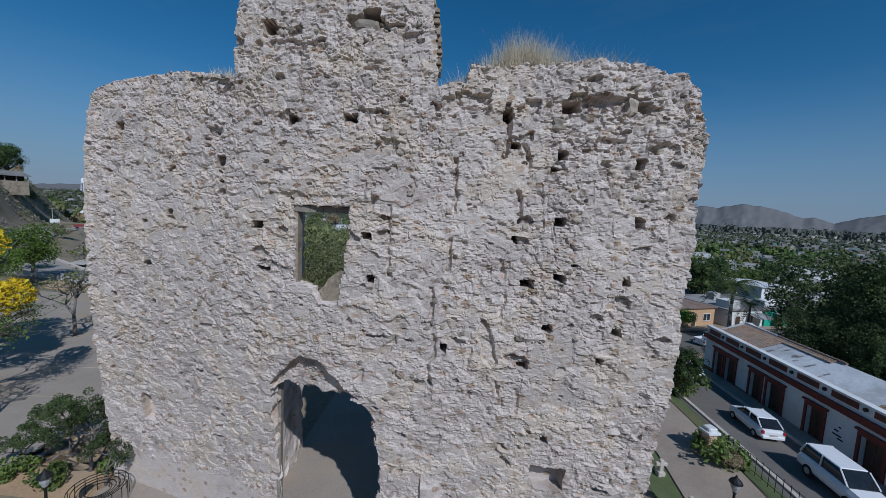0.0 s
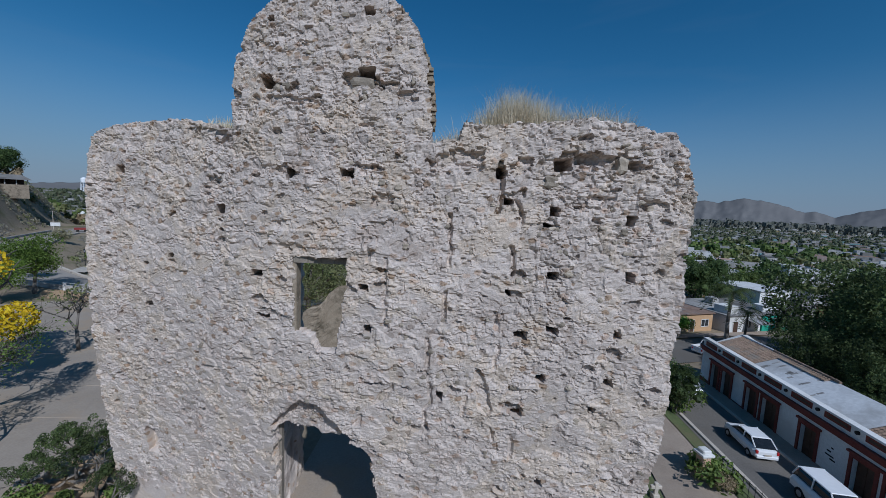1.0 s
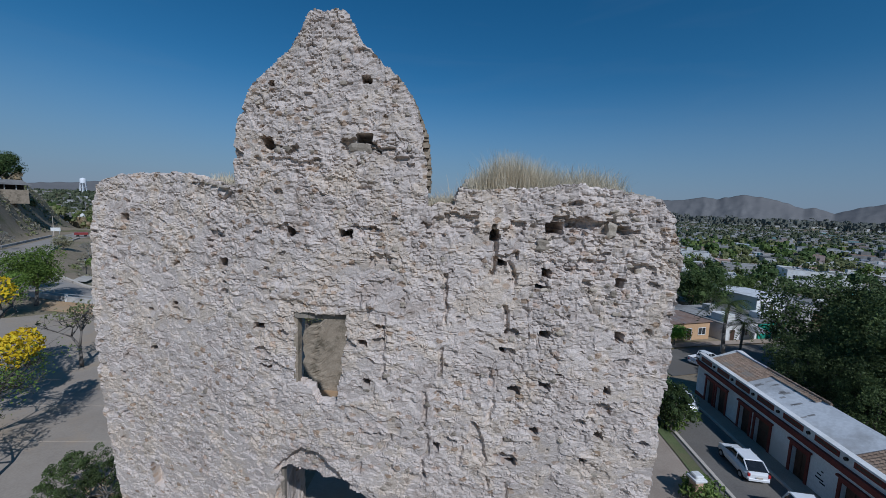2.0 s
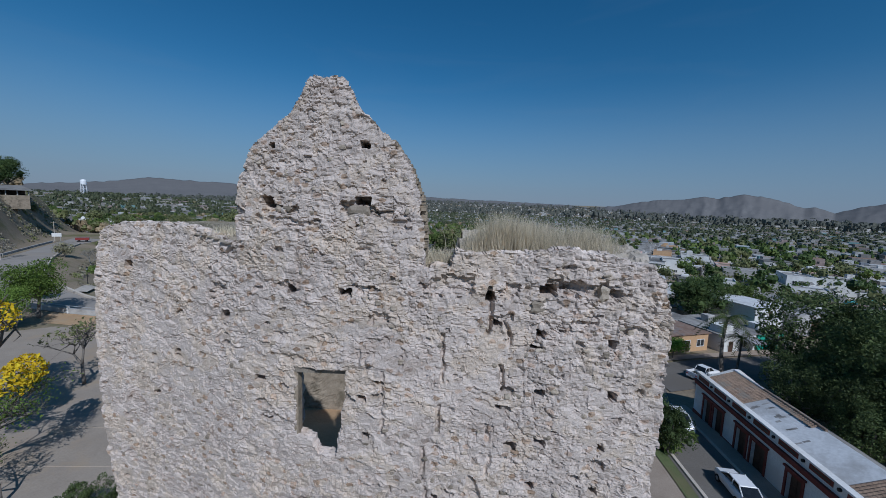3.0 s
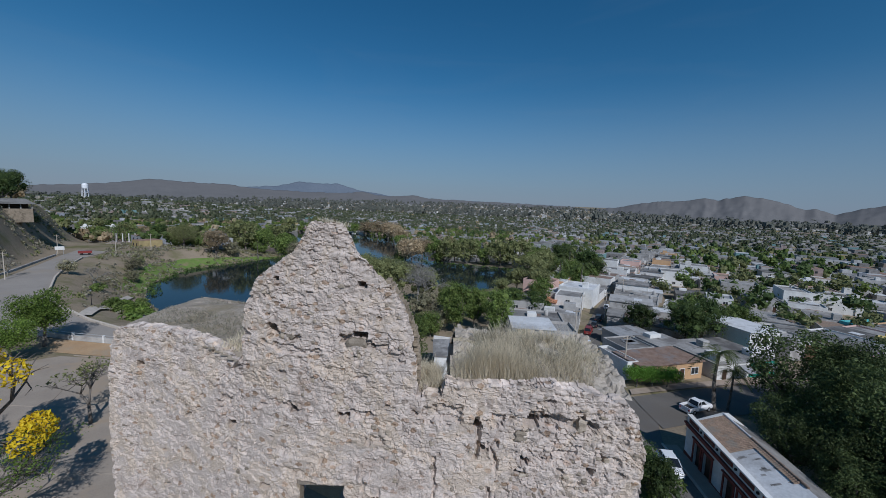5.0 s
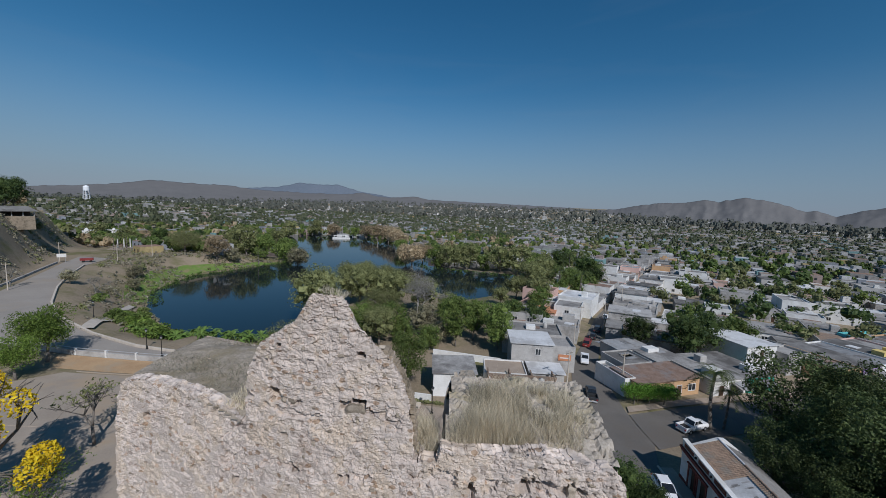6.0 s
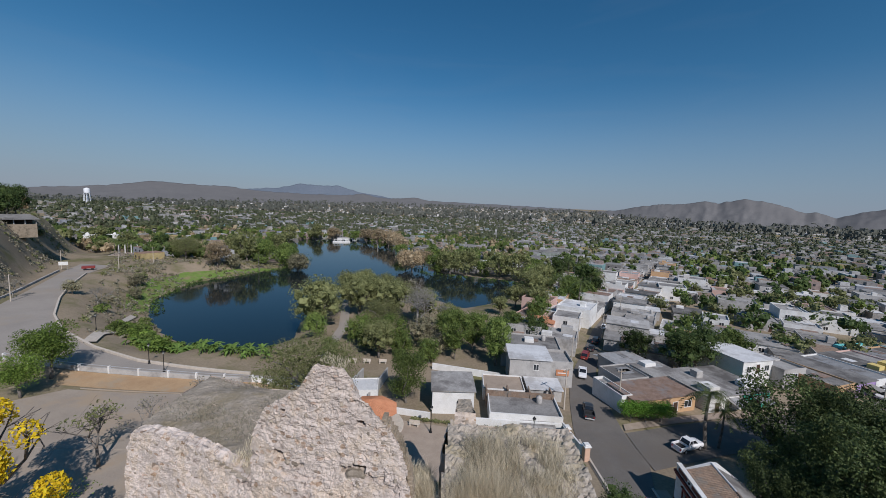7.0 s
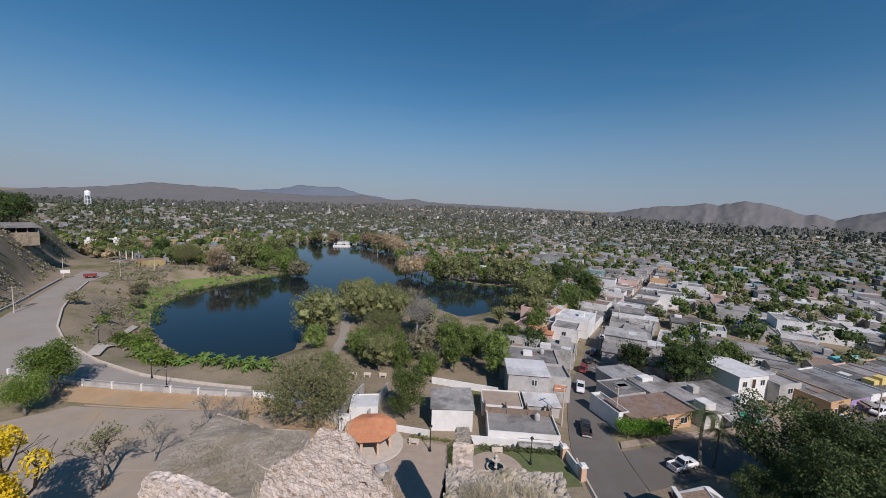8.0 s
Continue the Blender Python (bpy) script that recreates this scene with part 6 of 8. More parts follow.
def low_hedge(xa, ya, xb, yb, wide, high, seed, mat, label):
    """A clipped row of leaves on short stems between two places."""
    n_ = max(4, int(math.hypot(xb - xa, yb - ya) / 0.5))
    t = thing("low_hedge", pose((xa + xb) / 2, (ya + yb) / 2, gz((xa + xb) / 2, (ya + yb) / 2)), label, "hedge")
    row, stems = [], Build()
    for k in range(n_ + 1):
        x, y = (xa - xb) / 2 + (xb - xa) * k / n_, (ya - yb) / 2 + (yb - ya) * k / n_
        z = gz(x + (xa + xb) / 2, y + (ya + yb) / 2) - gz((xa + xb) / 2, (ya + yb) / 2)
        row.append((x, y, z + high * 0.55, wide * (0.8 + 0.3 * math.sin(k * 1.7))))
        stems.tube((x, y, z - 0.1), (x, y, z + high * 0.5), 0.03, 0.02, 5)
    part("stem", stems, M_BARK, t)
    v, f = leaf_cloud(seed, row, n_ * 110, 0.09)
    part("crown", np_mesh("crown", v, f, mat), mat, t)


low_hedge(8.2, 57.3, 21.0, 56.8, 0.55, 1.0, 71, M_MANGO, "low dark hedge along the white garden wall")
low_hedge(3.2, 49.5, 3.4, 57.0, 0.6, 1.2, 72, M_GREEN, "low green hedge beside the court")
low_hedge(-3.5, 59.8, 5.5, 58.6, 0.35, 0.6, 73, M_OLIVE, "low clipped border hedge behind the kiosk")

# dry tufts over the road bank, the hill and the open ground
g = np.random.default_rng(19)
tx, ty = g.uniform(-240, -80, 9000), g.uniform(70, 235, 9000)
td = lake_distance(tx, ty)
tl = -0.78 * (tx + 114) - 0.63 * (ty - 91)
ok = (td > 1.5) & ((tl > 3) | ((tl < -17) & (ty > 84))) & (value_noise(tx * 0.12, ty * 0.12, 3) + 0.6 * g.random(9000) > 0.1)
tx, ty = tx[ok], ty[ok]
tz = ground_z(tx, ty)
for mt, sl, sd, lb in ((M_GREYGRASS, slice(0, None, 2), 1, "dry brown scrub and grass tufts on the slopes"), (M_GREYLEAF, slice(1, None, 4), 2, "grey-green scrub on the slopes"), (M_OLIVE, slice(3, None, 4), 3, "olive scrub on the slopes")):
    bl = np.stack([tx[sl], ty[sl], tz[sl] + 0.25, g.uniform(0.35, 0.95, len(tx[sl]))], -1)
    v, f = leaf_cloud(50 + sd, bl, len(bl) * 13, 0.34, 0.6)
    tagged(new("scrub", np_mesh("scrub", v, f, mt)), lb, "scrub", kind="stuff")
# green reeds and grass along the west and north shore
shore = np.array(line_points(LAKE[20:] + LAKE[:1], 0.9) + line_points(LAKE[12:17], 1.0))
sx = shore[:, 0] + g.normal(0, 1.2, len(shore))
sy = shore[:, 1] + g.normal(0, 1.2, len(shore))
bl = np.stack([sx, sy, np.full(len(sx), LAKE_Z + 0.35), g.uniform(0.5, 1.1, len(sx))], -1)
v, f = leaf_cloud(60, bl, len(bl) * 14, 0.3, 0.6)
tagged(new("reeds", np_mesh("reeds", v, f, M_BANANA)), "green reeds and grass along the lagoon shore", "reeds", kind="stuff")

# ---- the colonial house along the street ----
AX, AY, RISE = Vector((30.26, 42.25, 0)), Vector((-0.1288, -0.9917, 0)).normalized(), 0.02
AN = Vector((AY.y, -AY.x, 0))  # out of the street front
LONG, DEEP = 44.0, 7.0


def along(s, out, z):
    """A place by its way along the front, its distance out from it, and its height over the sloping pavement."""
    p = AX + AY * s + AN * out
    return (p.x, p.y, 0.18 + RISE * min(s, 26.0) + z)


def slab(b, s0, s1, o0, o1, z0, z1):
    vs = [along(s, o, z) for z in (z0, z1) for s, o in ((s0, o0), (s1, o0), (s1, o1), (s0, o1))]
    return b.add(vs, [(3, 2, 1, 0), (4, 5, 6, 7), (0, 1, 5, 4), (1, 2, 6, 5), (2, 3, 7, 6), (3, 0, 4, 7)])


colonial = thing("colonial_house", pose(0, 0, 0), "long white single-storey colonial house with maroon doors and cornice", "house")
DOORS = [(1.95, 3.25), (3.85, 5.4), (7.6, 9.05), (9.75, 11.5), (13.95, 15.4), (18.2, 19.7), (20.4, 21.9), (25.6, 27.1), (31.0, 32.5), (37.0, 38.5)]
edges = [0.0] + [e for d_ in DOORS for e in d_] + [LONG]
b = Build()
for i in range(0, len(edges), 2):
    slab(b, edges[i], edges[i + 1], -0.45, 0.0, -1.6, 3.45)
for d0, d1 in DOORS:
    slab(b, d0, d1, -0.45, 0.0, 2.6, 3.45)
slab(b, LONG - 0.45, LONG, -DEEP, -0.45, -1.6, 3.45)
slab(b, 0.45, LONG - 0.45, -DEEP, -DEEP + 0.4, -1.6, 3.45)
part("wall", b, M_WHITE, colonial, "white limewashed wall")
RIDGE_O, RIDGE_Z = -3.6, 5.35
b = Build()
gable_end = [(0.0, -1.6), (0.0, 4.1), (RIDGE_O + 0.45, RIDGE_Z + 0.12), (RIDGE_O - 0.2, RIDGE_Z + 0.12), (-DEEP + 0.45, 3.5), (-DEEP + 0.45, -1.6)]
n_end = len(gable_end)
b.add([along(s_, o_ - 0.45, z_) for s_ in (0.0, 0.42) for o_, z_ in gable_end], [tuple(range(n_end)), tuple(range(2 * n_end - 1, n_end - 1, -1))] + [(k, n_end + k, n_end + (k + 1) % n_end, (k + 1) % n_end) for k in range(n_end)])
part("gable_wall", b, M_WHITE, colonial, "white rendered end wall rising to the ridge")
for i in range(0, len(edges), 2):
    part("plinth", slab(Build(), edges[i] - 0.03, edges[i + 1] + 0.03, 0.003, 0.05, -0.8, 0.4), M_MAROON, colonial, "maroon painted plinth")
for d0, d1 in DOORS:
    dr = part("door", slab(Build(), d0 + 0.02, d1 - 0.02, -0.36, -0.28, -0.1, 2.58), M_DOOR, colonial, "tall dark wooden door")
    mid = (d0 + d1) / 2
    for k in range(3):
        for lo, hi in ((d0 + 0.12, mid - 0.06), (mid + 0.06, d1 - 0.12)):
            part("door_panel", slab(Build(), lo, hi, -0.28, -0.25, 0.18 + k * 0.8, 0.85 + k * 0.8), M_DOOR, dr)
    b = Build()
    slab(b, d0 - 0.22, d0 - 0.002, 0.003, 0.09, 0.0, 2.604)
    slab(b, d1 + 0.002, d1 + 0.22, 0.003, 0.09, 0.0, 2.604)
    slab(b, d0 - 0.22, d1 + 0.22, 0.005, 0.09, 2.608, 2.88)
    slab(b, d0 - 0.34, d1 + 0.34, 0.0, 0.2, 2.884, 3.03)
    part("door_surround", b, M_MAROON, colonial, "maroon moulded door surround")
b = Build()
slab(b, -0.1, LONG, -0.4, 0.14, 3.454, 3.72)
slab(b, -0.2, LONG, -0.4, 0.26, 3.724, 3.95)
part("cornice", b, M_MAROON, colonial, "maroon moulded cornice")
b = Build()
slab(b, 0.0, LONG, -0.38, 0.02, 3.954, 4.7)
slab(b, -0.05, LONG, -0.44, 0.1, 4.704, 4.85)
part("parapet", b, M_WHITE, colonial, "pale parapet with coping")
for k in range(14):
    s0 = 0.5 + k * 3.05
    panel = part("parapet_panel", slab(Build(), s0, s0 + 2.0, 0.024, 0.06, 4.1, 4.56), M_MAROON, colonial, "maroon sunk panel")
    part("panel_slot", slab(Build(), s0 + 0.2, s0 + 1.8, 0.062, 0.075, 4.24, 4.42), M_DOOR, panel, "dark slot in the panel")
    b = Build()
    b.tube(along(s0 + 2.52, -0.1, 4.34), along(s0 + 2.52, 0.16, 4.34), 0.13, 0.13, 10)
    part("drain_spout", b, M_IRON, colonial, "dark round drain spout")


def roof_z(o):
    """The front slope, from behind the parapet up to the ridge, and the back slope down from it."""
    return RIDGE_Z - (RIDGE_Z - 4.2) * (o - RIDGE_O) / (-0.45 - RIDGE_O) if o > RIDGE_O else RIDGE_Z + 0.5 * (o - RIDGE_O)


def roof_sheet(name, s0, s1, o0, o1, lift, mat, label):
    """A sheet of roof on the slope, 0.2 m thick."""
    vs = [along(s_, o_, roof_z(o_) + lift - dz) for dz in (0.2, 0.0) for s_, o_ in ((s0, o0), (s1, o0), (s1, o1), (s0, o1))]
    return part(name, Build().add(vs, [(3, 2, 1, 0), (4, 5, 6, 7), (0, 1, 5, 4), (1, 2, 6, 5), (2, 3, 7, 6), (3, 0, 4, 7)]), mat, colonial, label)


roof_sheet("coated_roof", 6.5, 17.7, -0.45, RIDGE_O + 0.02, 0.0, M_WHITEROOF, "worn white-coated roof slope")
roof_sheet("roof_deck", 0.43, 6.46, -0.45, RIDGE_O + 0.02, -0.05, M_FLATROOF, "roof deck under the tiles")
roof_sheet("roof_deck", 17.74, LONG - 0.1, -0.45, RIDGE_O + 0.02, -0.05, M_FLATROOF, "roof deck under the tiles")
roof_sheet("back_roof", 0.43, LONG - 0.1, RIDGE_O - 0.02, -DEEP - 0.2, 0.0, M_FLATROOF, "weathered back slope of the roof")
# torn patches where the white coat has come off
q = random.Random(12)
for k in range(16):
    s0, o0 = q.uniform(7.0, 13.0), q.uniform(-2.9, -0.8)
    roof_sheet("bare_patch", s0, s0 + q.uniform(0.15, 0.3), o0, o0 - q.uniform(0.3, 0.8), 0.006, M_FLATROOF, "dark bare patch in the roof coat")


def tile_field(name, s0, s1, o0, o1, rows, cols):
    """Barrel tiles: each a bent strip, laid in courses from o0 up to o1."""
    b = Build()
    for i in range(cols):
        sa, sb = s0 + (s1 - s0) * i / cols, s0 + (s1 - s0) * (i + 1) / cols
        for j in range(rows):
            oa, ob = o0 + (o1 - o0) * j / rows, o0 + (o1 - o0) * min(1.0, (j + 1.12) / rows)
            vs = []
            for (o, z) in ((oa, roof_z(oa) + 0.055), (ob, roof_z(ob) + 0.02)):
                for u, h in ((0, 0), (0.25, 0.07), (0.5, 0.1), (0.75, 0.07), (1.0, 0)):
                    vs.append(along(sa + (sb - sa) * u, o, z + h))
            b.add(vs, [(k, k + 1, k + 6, k + 5) for k in range(4)])
    return part(name, b, M_BROWNTILE, colonial, "brown weathered barrel tiles")


tile_field("tile_roof", 0.5, 6.5, -0.5, RIDGE_O, 10, 24)
tile_field("tile_roof", 6.5, 11.6, -3.0, RIDGE_O, 2, 20)
tile_field("tile_roof", 17.75, LONG - 0.2, -0.5, RIDGE_O, 10, 100)
for k in range(36):
    s0 = 0.3 + k * 0.48
    if s0 < 12.0 or s0 > 17.5:
        b = Build()
        b.tube(along(s0, RIDGE_O, RIDGE_Z + 0.1), along(s0 + 0.46, RIDGE_O, RIDGE_Z + 0.07), 0.13, 0.11, 8)
        part("ridge_tile", b, M_WHITEROOF if k < 10 else M_BROWNTILE, colonial, "mortared ridge tile")
# painted notice on the wall: illegible, so plain bars
for k, (u, w, z) in enumerate(((16.3, 0.35, 1.9), (16.6, 0.2, 2.2), (16.2, 0.7, 1.6), (16.6, 0.45, 1.4))):
    part("painted_mark", slab(Build(), u, u + w, 0.004, 0.008, z, z + 0.11), M_IRON, colonial, "faded dark painted mark")


# ---- houses ----


def house(name, x, y, turn, w, d, h, wall, roof, label, doors=(), windows=(), parapet=0.35, sink=0.6, lift=0.0, tank=False, door_mat=None, band=None, annex=0.0, clutter=0):
    """A flat-roofed block house, its front to local -y. doors and windows: (side, across, up, width, height), sides f, b, l, r."""
    m = pose(x, y, gz(x, y) + lift, 0, 0, turn)
    t = thing(name, m, label, "house")
    b = Build()
    p = 0.18
    b.box(-w / 2, w / 2, -d / 2, d / 2, -sink, h - 0.02)
    if parapet:
        b.box(-w / 2, w / 2, -d / 2, -d / 2 + p, h - 0.02, h + parapet)
        b.box(-w / 2, w / 2, d / 2 - p, d / 2, h - 0.02, h + parapet)
        b.box(-w / 2, -w / 2 + p, -d / 2 + p, d / 2 - p, h - 0.02, h + parapet)
        b.box(w / 2 - p, w / 2, -d / 2 + p, d / 2 - p, h - 0.02, h + parapet)
    part("wall", b, wall, t)
    e = p if parapet else -0.3
    part("roof", Build().box(-w / 2 + e, w / 2 - e, -d / 2 + e, d / 2 - e, h - 0.015, h + (0.06 if parapet else 0.14)), roof, t, "weathered flat roof slab")
    if band:
        part("painted_band", Build().box(-w / 2 - 0.01, w / 2 + 0.01, -d / 2 - 0.012, -d / 2 - 0.002, -sink, 1.1), band, t, "painted dado band")

    def placed(b, side, u, up, ww, hh, o0, o1):
        if side in "fb":
            s = -1 if side == "f" else 1
            ya, yb = sorted((s * (d / 2 + o0), s * (d / 2 + o1)))
            return b.box(u - ww / 2, u + ww / 2, ya, yb, up, up + hh)
        s = -1 if side == "l" else 1
        xa, xb = sorted((s * (w / 2 + o0), s * (w / 2 + o1)))
        return b.box(xa, xb, u - ww / 2, u + ww / 2, up, up + hh)
    for side, u, up, ww, hh in doors:
        dr = part("door", placed(Build(), side, u, up, ww, hh, -0.05, 0.03), door_mat or M_DOOR, t)
        fb = Build()
        placed(fb, side, u - ww / 2 - 0.05, up, 0.1, hh + 0.1, -0.05, 0.07)
        placed(fb, side, u + ww / 2 + 0.05, up, 0.1, hh + 0.1, -0.05, 0.07)
        placed(fb, side, u, up + hh, ww, 0.1, -0.05, 0.07)
        part("door_frame", fb, M_WHITE, dr)
    for side, u, up, ww, hh in windows:
        wb = Build()
        for du in (-ww / 2 - 0.04, 0, ww / 2 + 0.04):
            placed(wb, side, u + du, up, 0.08, hh, -0.05, 0.06)
        placed(wb, side, u, up - 0.08, ww + 0.16, 0.08, -0.05, 0.1)
        placed(wb, side, u, up + hh, ww + 0.16, 0.08, -0.05, 0.06)
        wd = part("window", wb, M_WHITE, t)
        part("pane", placed(Build(), side, u, up, ww, hh, -0.05, 0.015), M_PANE, wd, "dark window pane")
    if annex:
        aw, ad, ah = w * annex, d * 0.45, h * 0.62 if h > 4.5 else 2.5
        sx = (w - aw) / 2 * (1 if turn > -30 else -1)
        part("annex", Build().box(sx - aw / 2, sx + aw / 2, -d / 2 - ad, -d / 2 - 0.01, -sink, ah), M_GREYBLOCK, t, "bare block annex")
        part("annex_roof", Build().box(sx - aw / 2 - 0.12, sx + aw / 2 + 0.12, -d / 2 - ad - 0.15, -d / 2 - 0.01, ah + 0.004, ah + 0.12), M_WHITEROOF if h > 4.5 else M_FLATROOF, t, "sheet roof of the annex")
    if clutter:
        k_ = random.Random(int(abs(x * 31 + y * 17)))
        for _ in range(clutter):
            if k_.random() < 0.6:
                lw_, ld_ = k_.uniform(1.8, w * 0.5), k_.uniform(1.5, 3.2)
                cx_, zz = k_.uniform(-w / 2 + lw_ / 2, w / 2 - lw_ / 2), h * k_.uniform(0.62, 0.85)
                side_ = k_.choice((-1, -1, 1))
                y0_, y1_ = side_ * (d / 2 + 0.02), side_ * (d / 2 + ld_)
                vs_ = [(cx_ + sx_ * lw_ / 2, yy, z_ + dz) for dz in (0, 0.07) for sx_, yy, z_ in ((-1, y0_, zz), (1, y0_, zz), (1, y1_, zz - 0.5), (-1, y1_, zz - 0.5))]
                part("lean_to_sheet", Build().add(vs_, [(3, 2, 1, 0), (4, 5, 6, 7), (0, 1, 5, 4), (1, 2, 6, 5), (2, 3, 7, 6), (3, 0, 4, 7)]), k_.choice((M_SHEET, M_SHEET, M_RUSTSHEET, M_FLATROOF)), t, "weathered sheet lean-to roof")
            elif k_.random() < 0.5:
                bw_, bd_ = k_.uniform(1.6, 3.2), k_.uniform(1.6, 3.0)
                bx_, by_ = k_.uniform(-w / 2 + bw_ / 2 + 0.2, w / 2 - bw_ / 2 - 0.2), k_.uniform(-d / 2 + bd_ / 2 + 0.2, d / 2 - bd_ / 2 - 0.2)
                part("roof_room", Build().box(bx_ - bw_ / 2, bx_ + bw_ / 2, by_ - bd_ / 2, by_ + bd_ / 2, h, h + k_.uniform(0.9, 2.3), 0.04), k_.choice((M_GREYBLOCK, wall, M_WHITE)), t, "small roof room")
            else:
                bx_, by_, bw_ = k_.uniform(-w * 0.3, w * 0.3), k_.uniform(-d * 0.3, d * 0.3), k_.uniform(1.5, 3.0)
                part("roof_patch", Build().box(bx_ - bw_ / 2, bx_ + bw_ / 2, by_ - 1.1, by_ + 1.1, h + 0.14, h + 0.2), k_.choice((M_RUSTSHEET, M_SHEET, M_WHITEROOF)), t, "loose roof sheet")
    if tank:
        b = Build()
        b.lathe([(0.5, 0), (0.55, 0.1), (0.55, 1.0), (0.5, 1.15), (0.2, 1.3), (0.18, 1.4)], 12, (w * 0.25, d * 0.2, h + 0.05))
        part("water_tank", b, M_GREYBLOCK, t, "grey rooftop water tank", True)
    return t


W1 = [("f", -1.2, 1.0, 1.1, 1.2), ("f", 2.2, 1.0, 1.1, 1.2)]
house("white_house", 3.3, 66.3, 2, 7.4, 7.6, 4.4, M_WHITE, M_FLATROOF, "white house with a dark weathered flat roof", parapet=0, windows=[("r", 0, 1.2, 1.2, 1.2)])
house("roofless_store", 15.8, 62.6, -3, 12.2, 7.4, 2.0, M_WHITE, M_FLATROOF, "low white store with an unfinished flat roof", parapet=0.5, tank=True, clutter=2)
for k in range(4):
    o = thing("partition_wall", on_ground(9.8 + k * 4.0, 67.2 - 0.2 * k, -3), "bare brick partition wall of a roofless room", "wall", "brick partition walls")
    part("wall", Build().box(-0.12, 0.12, -1.6, 1.6, 0, 3.1), M_BROWNTILE, o)
o = thing("partition_wall", on_ground(15.8, 65.6, -3), "long bare brick wall behind the store", "wall")
part("wall", Build().box(-6.2, 6.2, -0.12, 0.12, 0, 3.2), M_BROWNTILE, o)
house("patio_house", 13.5, 71.5, -3, 8, 6.5, 2.2, M_WHITE, M_PAVER, "low white yard building with a terracotta terrace", parapet=0.3)
house("patio_house", 21.5, 71.5, -3, 6.4, 5.0, 2.4, M_GREYBLOCK, M_WHITEROOF, "low shed with a pale sheet roof", parapet=0)
house("grey_house", 19.8, 78.5, -4, 8.4, 8.0, 6.4, M_GREYBLOCK, M_WHITEROOF, "two-storey unpainted grey block house", parapet=0, windows=[("f", 1.2, 4.2, 1.0, 1.2), ("f", -2.2, 1.2, 1.0, 1.2)])
house("grey_house", 26.5, 79.2, -4, 5.0, 7.0, 5.2, M_GREYBLOCK, M_FLATROOF, "unfinished grey block annex", parapet=0.6, windows=[("f", 0.8, 3.0, 1.2, 1.0)])
o = thing("painted_panel", on_ground(26.6, 75.55, -4), "faded red painted advertisement board on the grey annex", "sign")
part("board", Build().box(-1.3, 1.3, -0.03, 0.03, 2.6, 3.9, 0.01), M_REDTILE, o)
part("stripe", Build().box(-1.0, 1.0, -0.05, -0.032, 3.1, 3.3), M_WHITE, o, "plain white bar of lost lettering")
house("grey_house", 23, 91, -8, 14, 11, 4.6, M_GREYBLOCK, M_FLATROOF, "low grey house with several roof levels", parapet=0.4, tank=True, clutter=5)
house("grey_house", 33, 101, -22, 10, 9, 4.2, M_GREYBLOCK, M_FLATROOF, "low grey house beside the street", parapet=0.4, clutter=4, windows=[("r", 0, 1.2, 1.2, 1.2)])
house("grey_house", 24, 106, -15, 11, 9, 6.0, M_GREYBLOCK, M_FLATROOF, "two-storey grey house with pale front", parapet=0.4, clutter=4, windows=[("f", -2, 4, 1.2, 1.2), ("f", 2, 4, 1.2, 1.2)])
house("tiled_house", 33, 119, -20, 8, 7, 3.6, M_PINK, M_REDTILE, "small pink house with an orange tiled roof", parapet=0)
house("white_house", 42, 121, -25, 8, 10, 5.0, M_WHITE, M_FLATROOF, "white corner house with a wall sign", parapet=0.5, windows=[("f", 0, 3, 1.2, 1.2), ("r", 0, 3, 1.2, 1.2)])
house("ochre_house", 42.0, 69.4, 17, 14.0, 7.0, 3.3, M_OCHRE, M_RUSTSHEET, "ochre corner house with a brown sheet roof", [("f", 2.2, 0, 1.0, 2.2)], [("f", 5.2, 1.0, 1.6, 1.2)], parapet=0)
house("white_house", 34.4, 69.6, 17, 2.4, 8.0, 3.0, M_WHITE, M_FLATROOF, "white end wall of the corner house", parapet=0.6)
house("grey_house", 40.5, 78.0, 17, 7.0, 7.0, 3.0, M_GREYBLOCK, M_DARKROOF, "low grey yard house with a sooty roof", parapet=0.3, clutter=4)
house("grey_house", 48.2, 79.5, 17, 7.4, 6.4, 3.5, M_WHITE, M_FLATROOF, "low pale house with a stained roof", parapet=0.0, clutter=4)
house("grey_house", 44.5, 87.0, 17, 9.0, 6.0, 3.2, M_GREYBLOCK, M_SHEET, "grey house under sheet roofing", parapet=0.0, clutter=4)
house("row_house", 54.0, 74.0, 15, 8.0, 12.0, 3.3, M_WHITE, M_FLATROOF, "white row house with a long dark roof", [("f", -2.0, 0, 1.1, 2.2)], [("f", 1.0, 1.0, 1.2, 1.2)], parapet=0, tank=True, clutter=4)
house("row_house", 61.5, 76.0, 15, 6.6, 12.0, 3.3, M_GREENWALL, M_FLATROOF, "green painted row house with dark roof", [("f", 0.5, 0, 1.1, 2.2)], [("f", 2.2, 1.0, 1.1, 1.2)], parapet=0, clutter=3)
house("yellow_house", 70.0, 86.5, 15, 8.6, 12.0, 6.2, M_WHITE, M_WHITEROOF, "two-storey white house with a yellow painted front", [("f", 0, 3.3, 1.0, 2.1)], [("f", -2.6, 3.8, 1.2, 1.2), ("f", 2.6, 3.8, 1.2, 1.2), ("f", -2.6, 1, 1.2, 1.2)], parapet=0)
house("row_house", 78.2, 84.5, 15, 6.6, 9.0, 4.4, M_GREYBLOCK, M_FLATROOF, "unpainted grey two-level row house", (), [("f", 0, 2.6, 1.4, 1.2)], parapet=0.5)
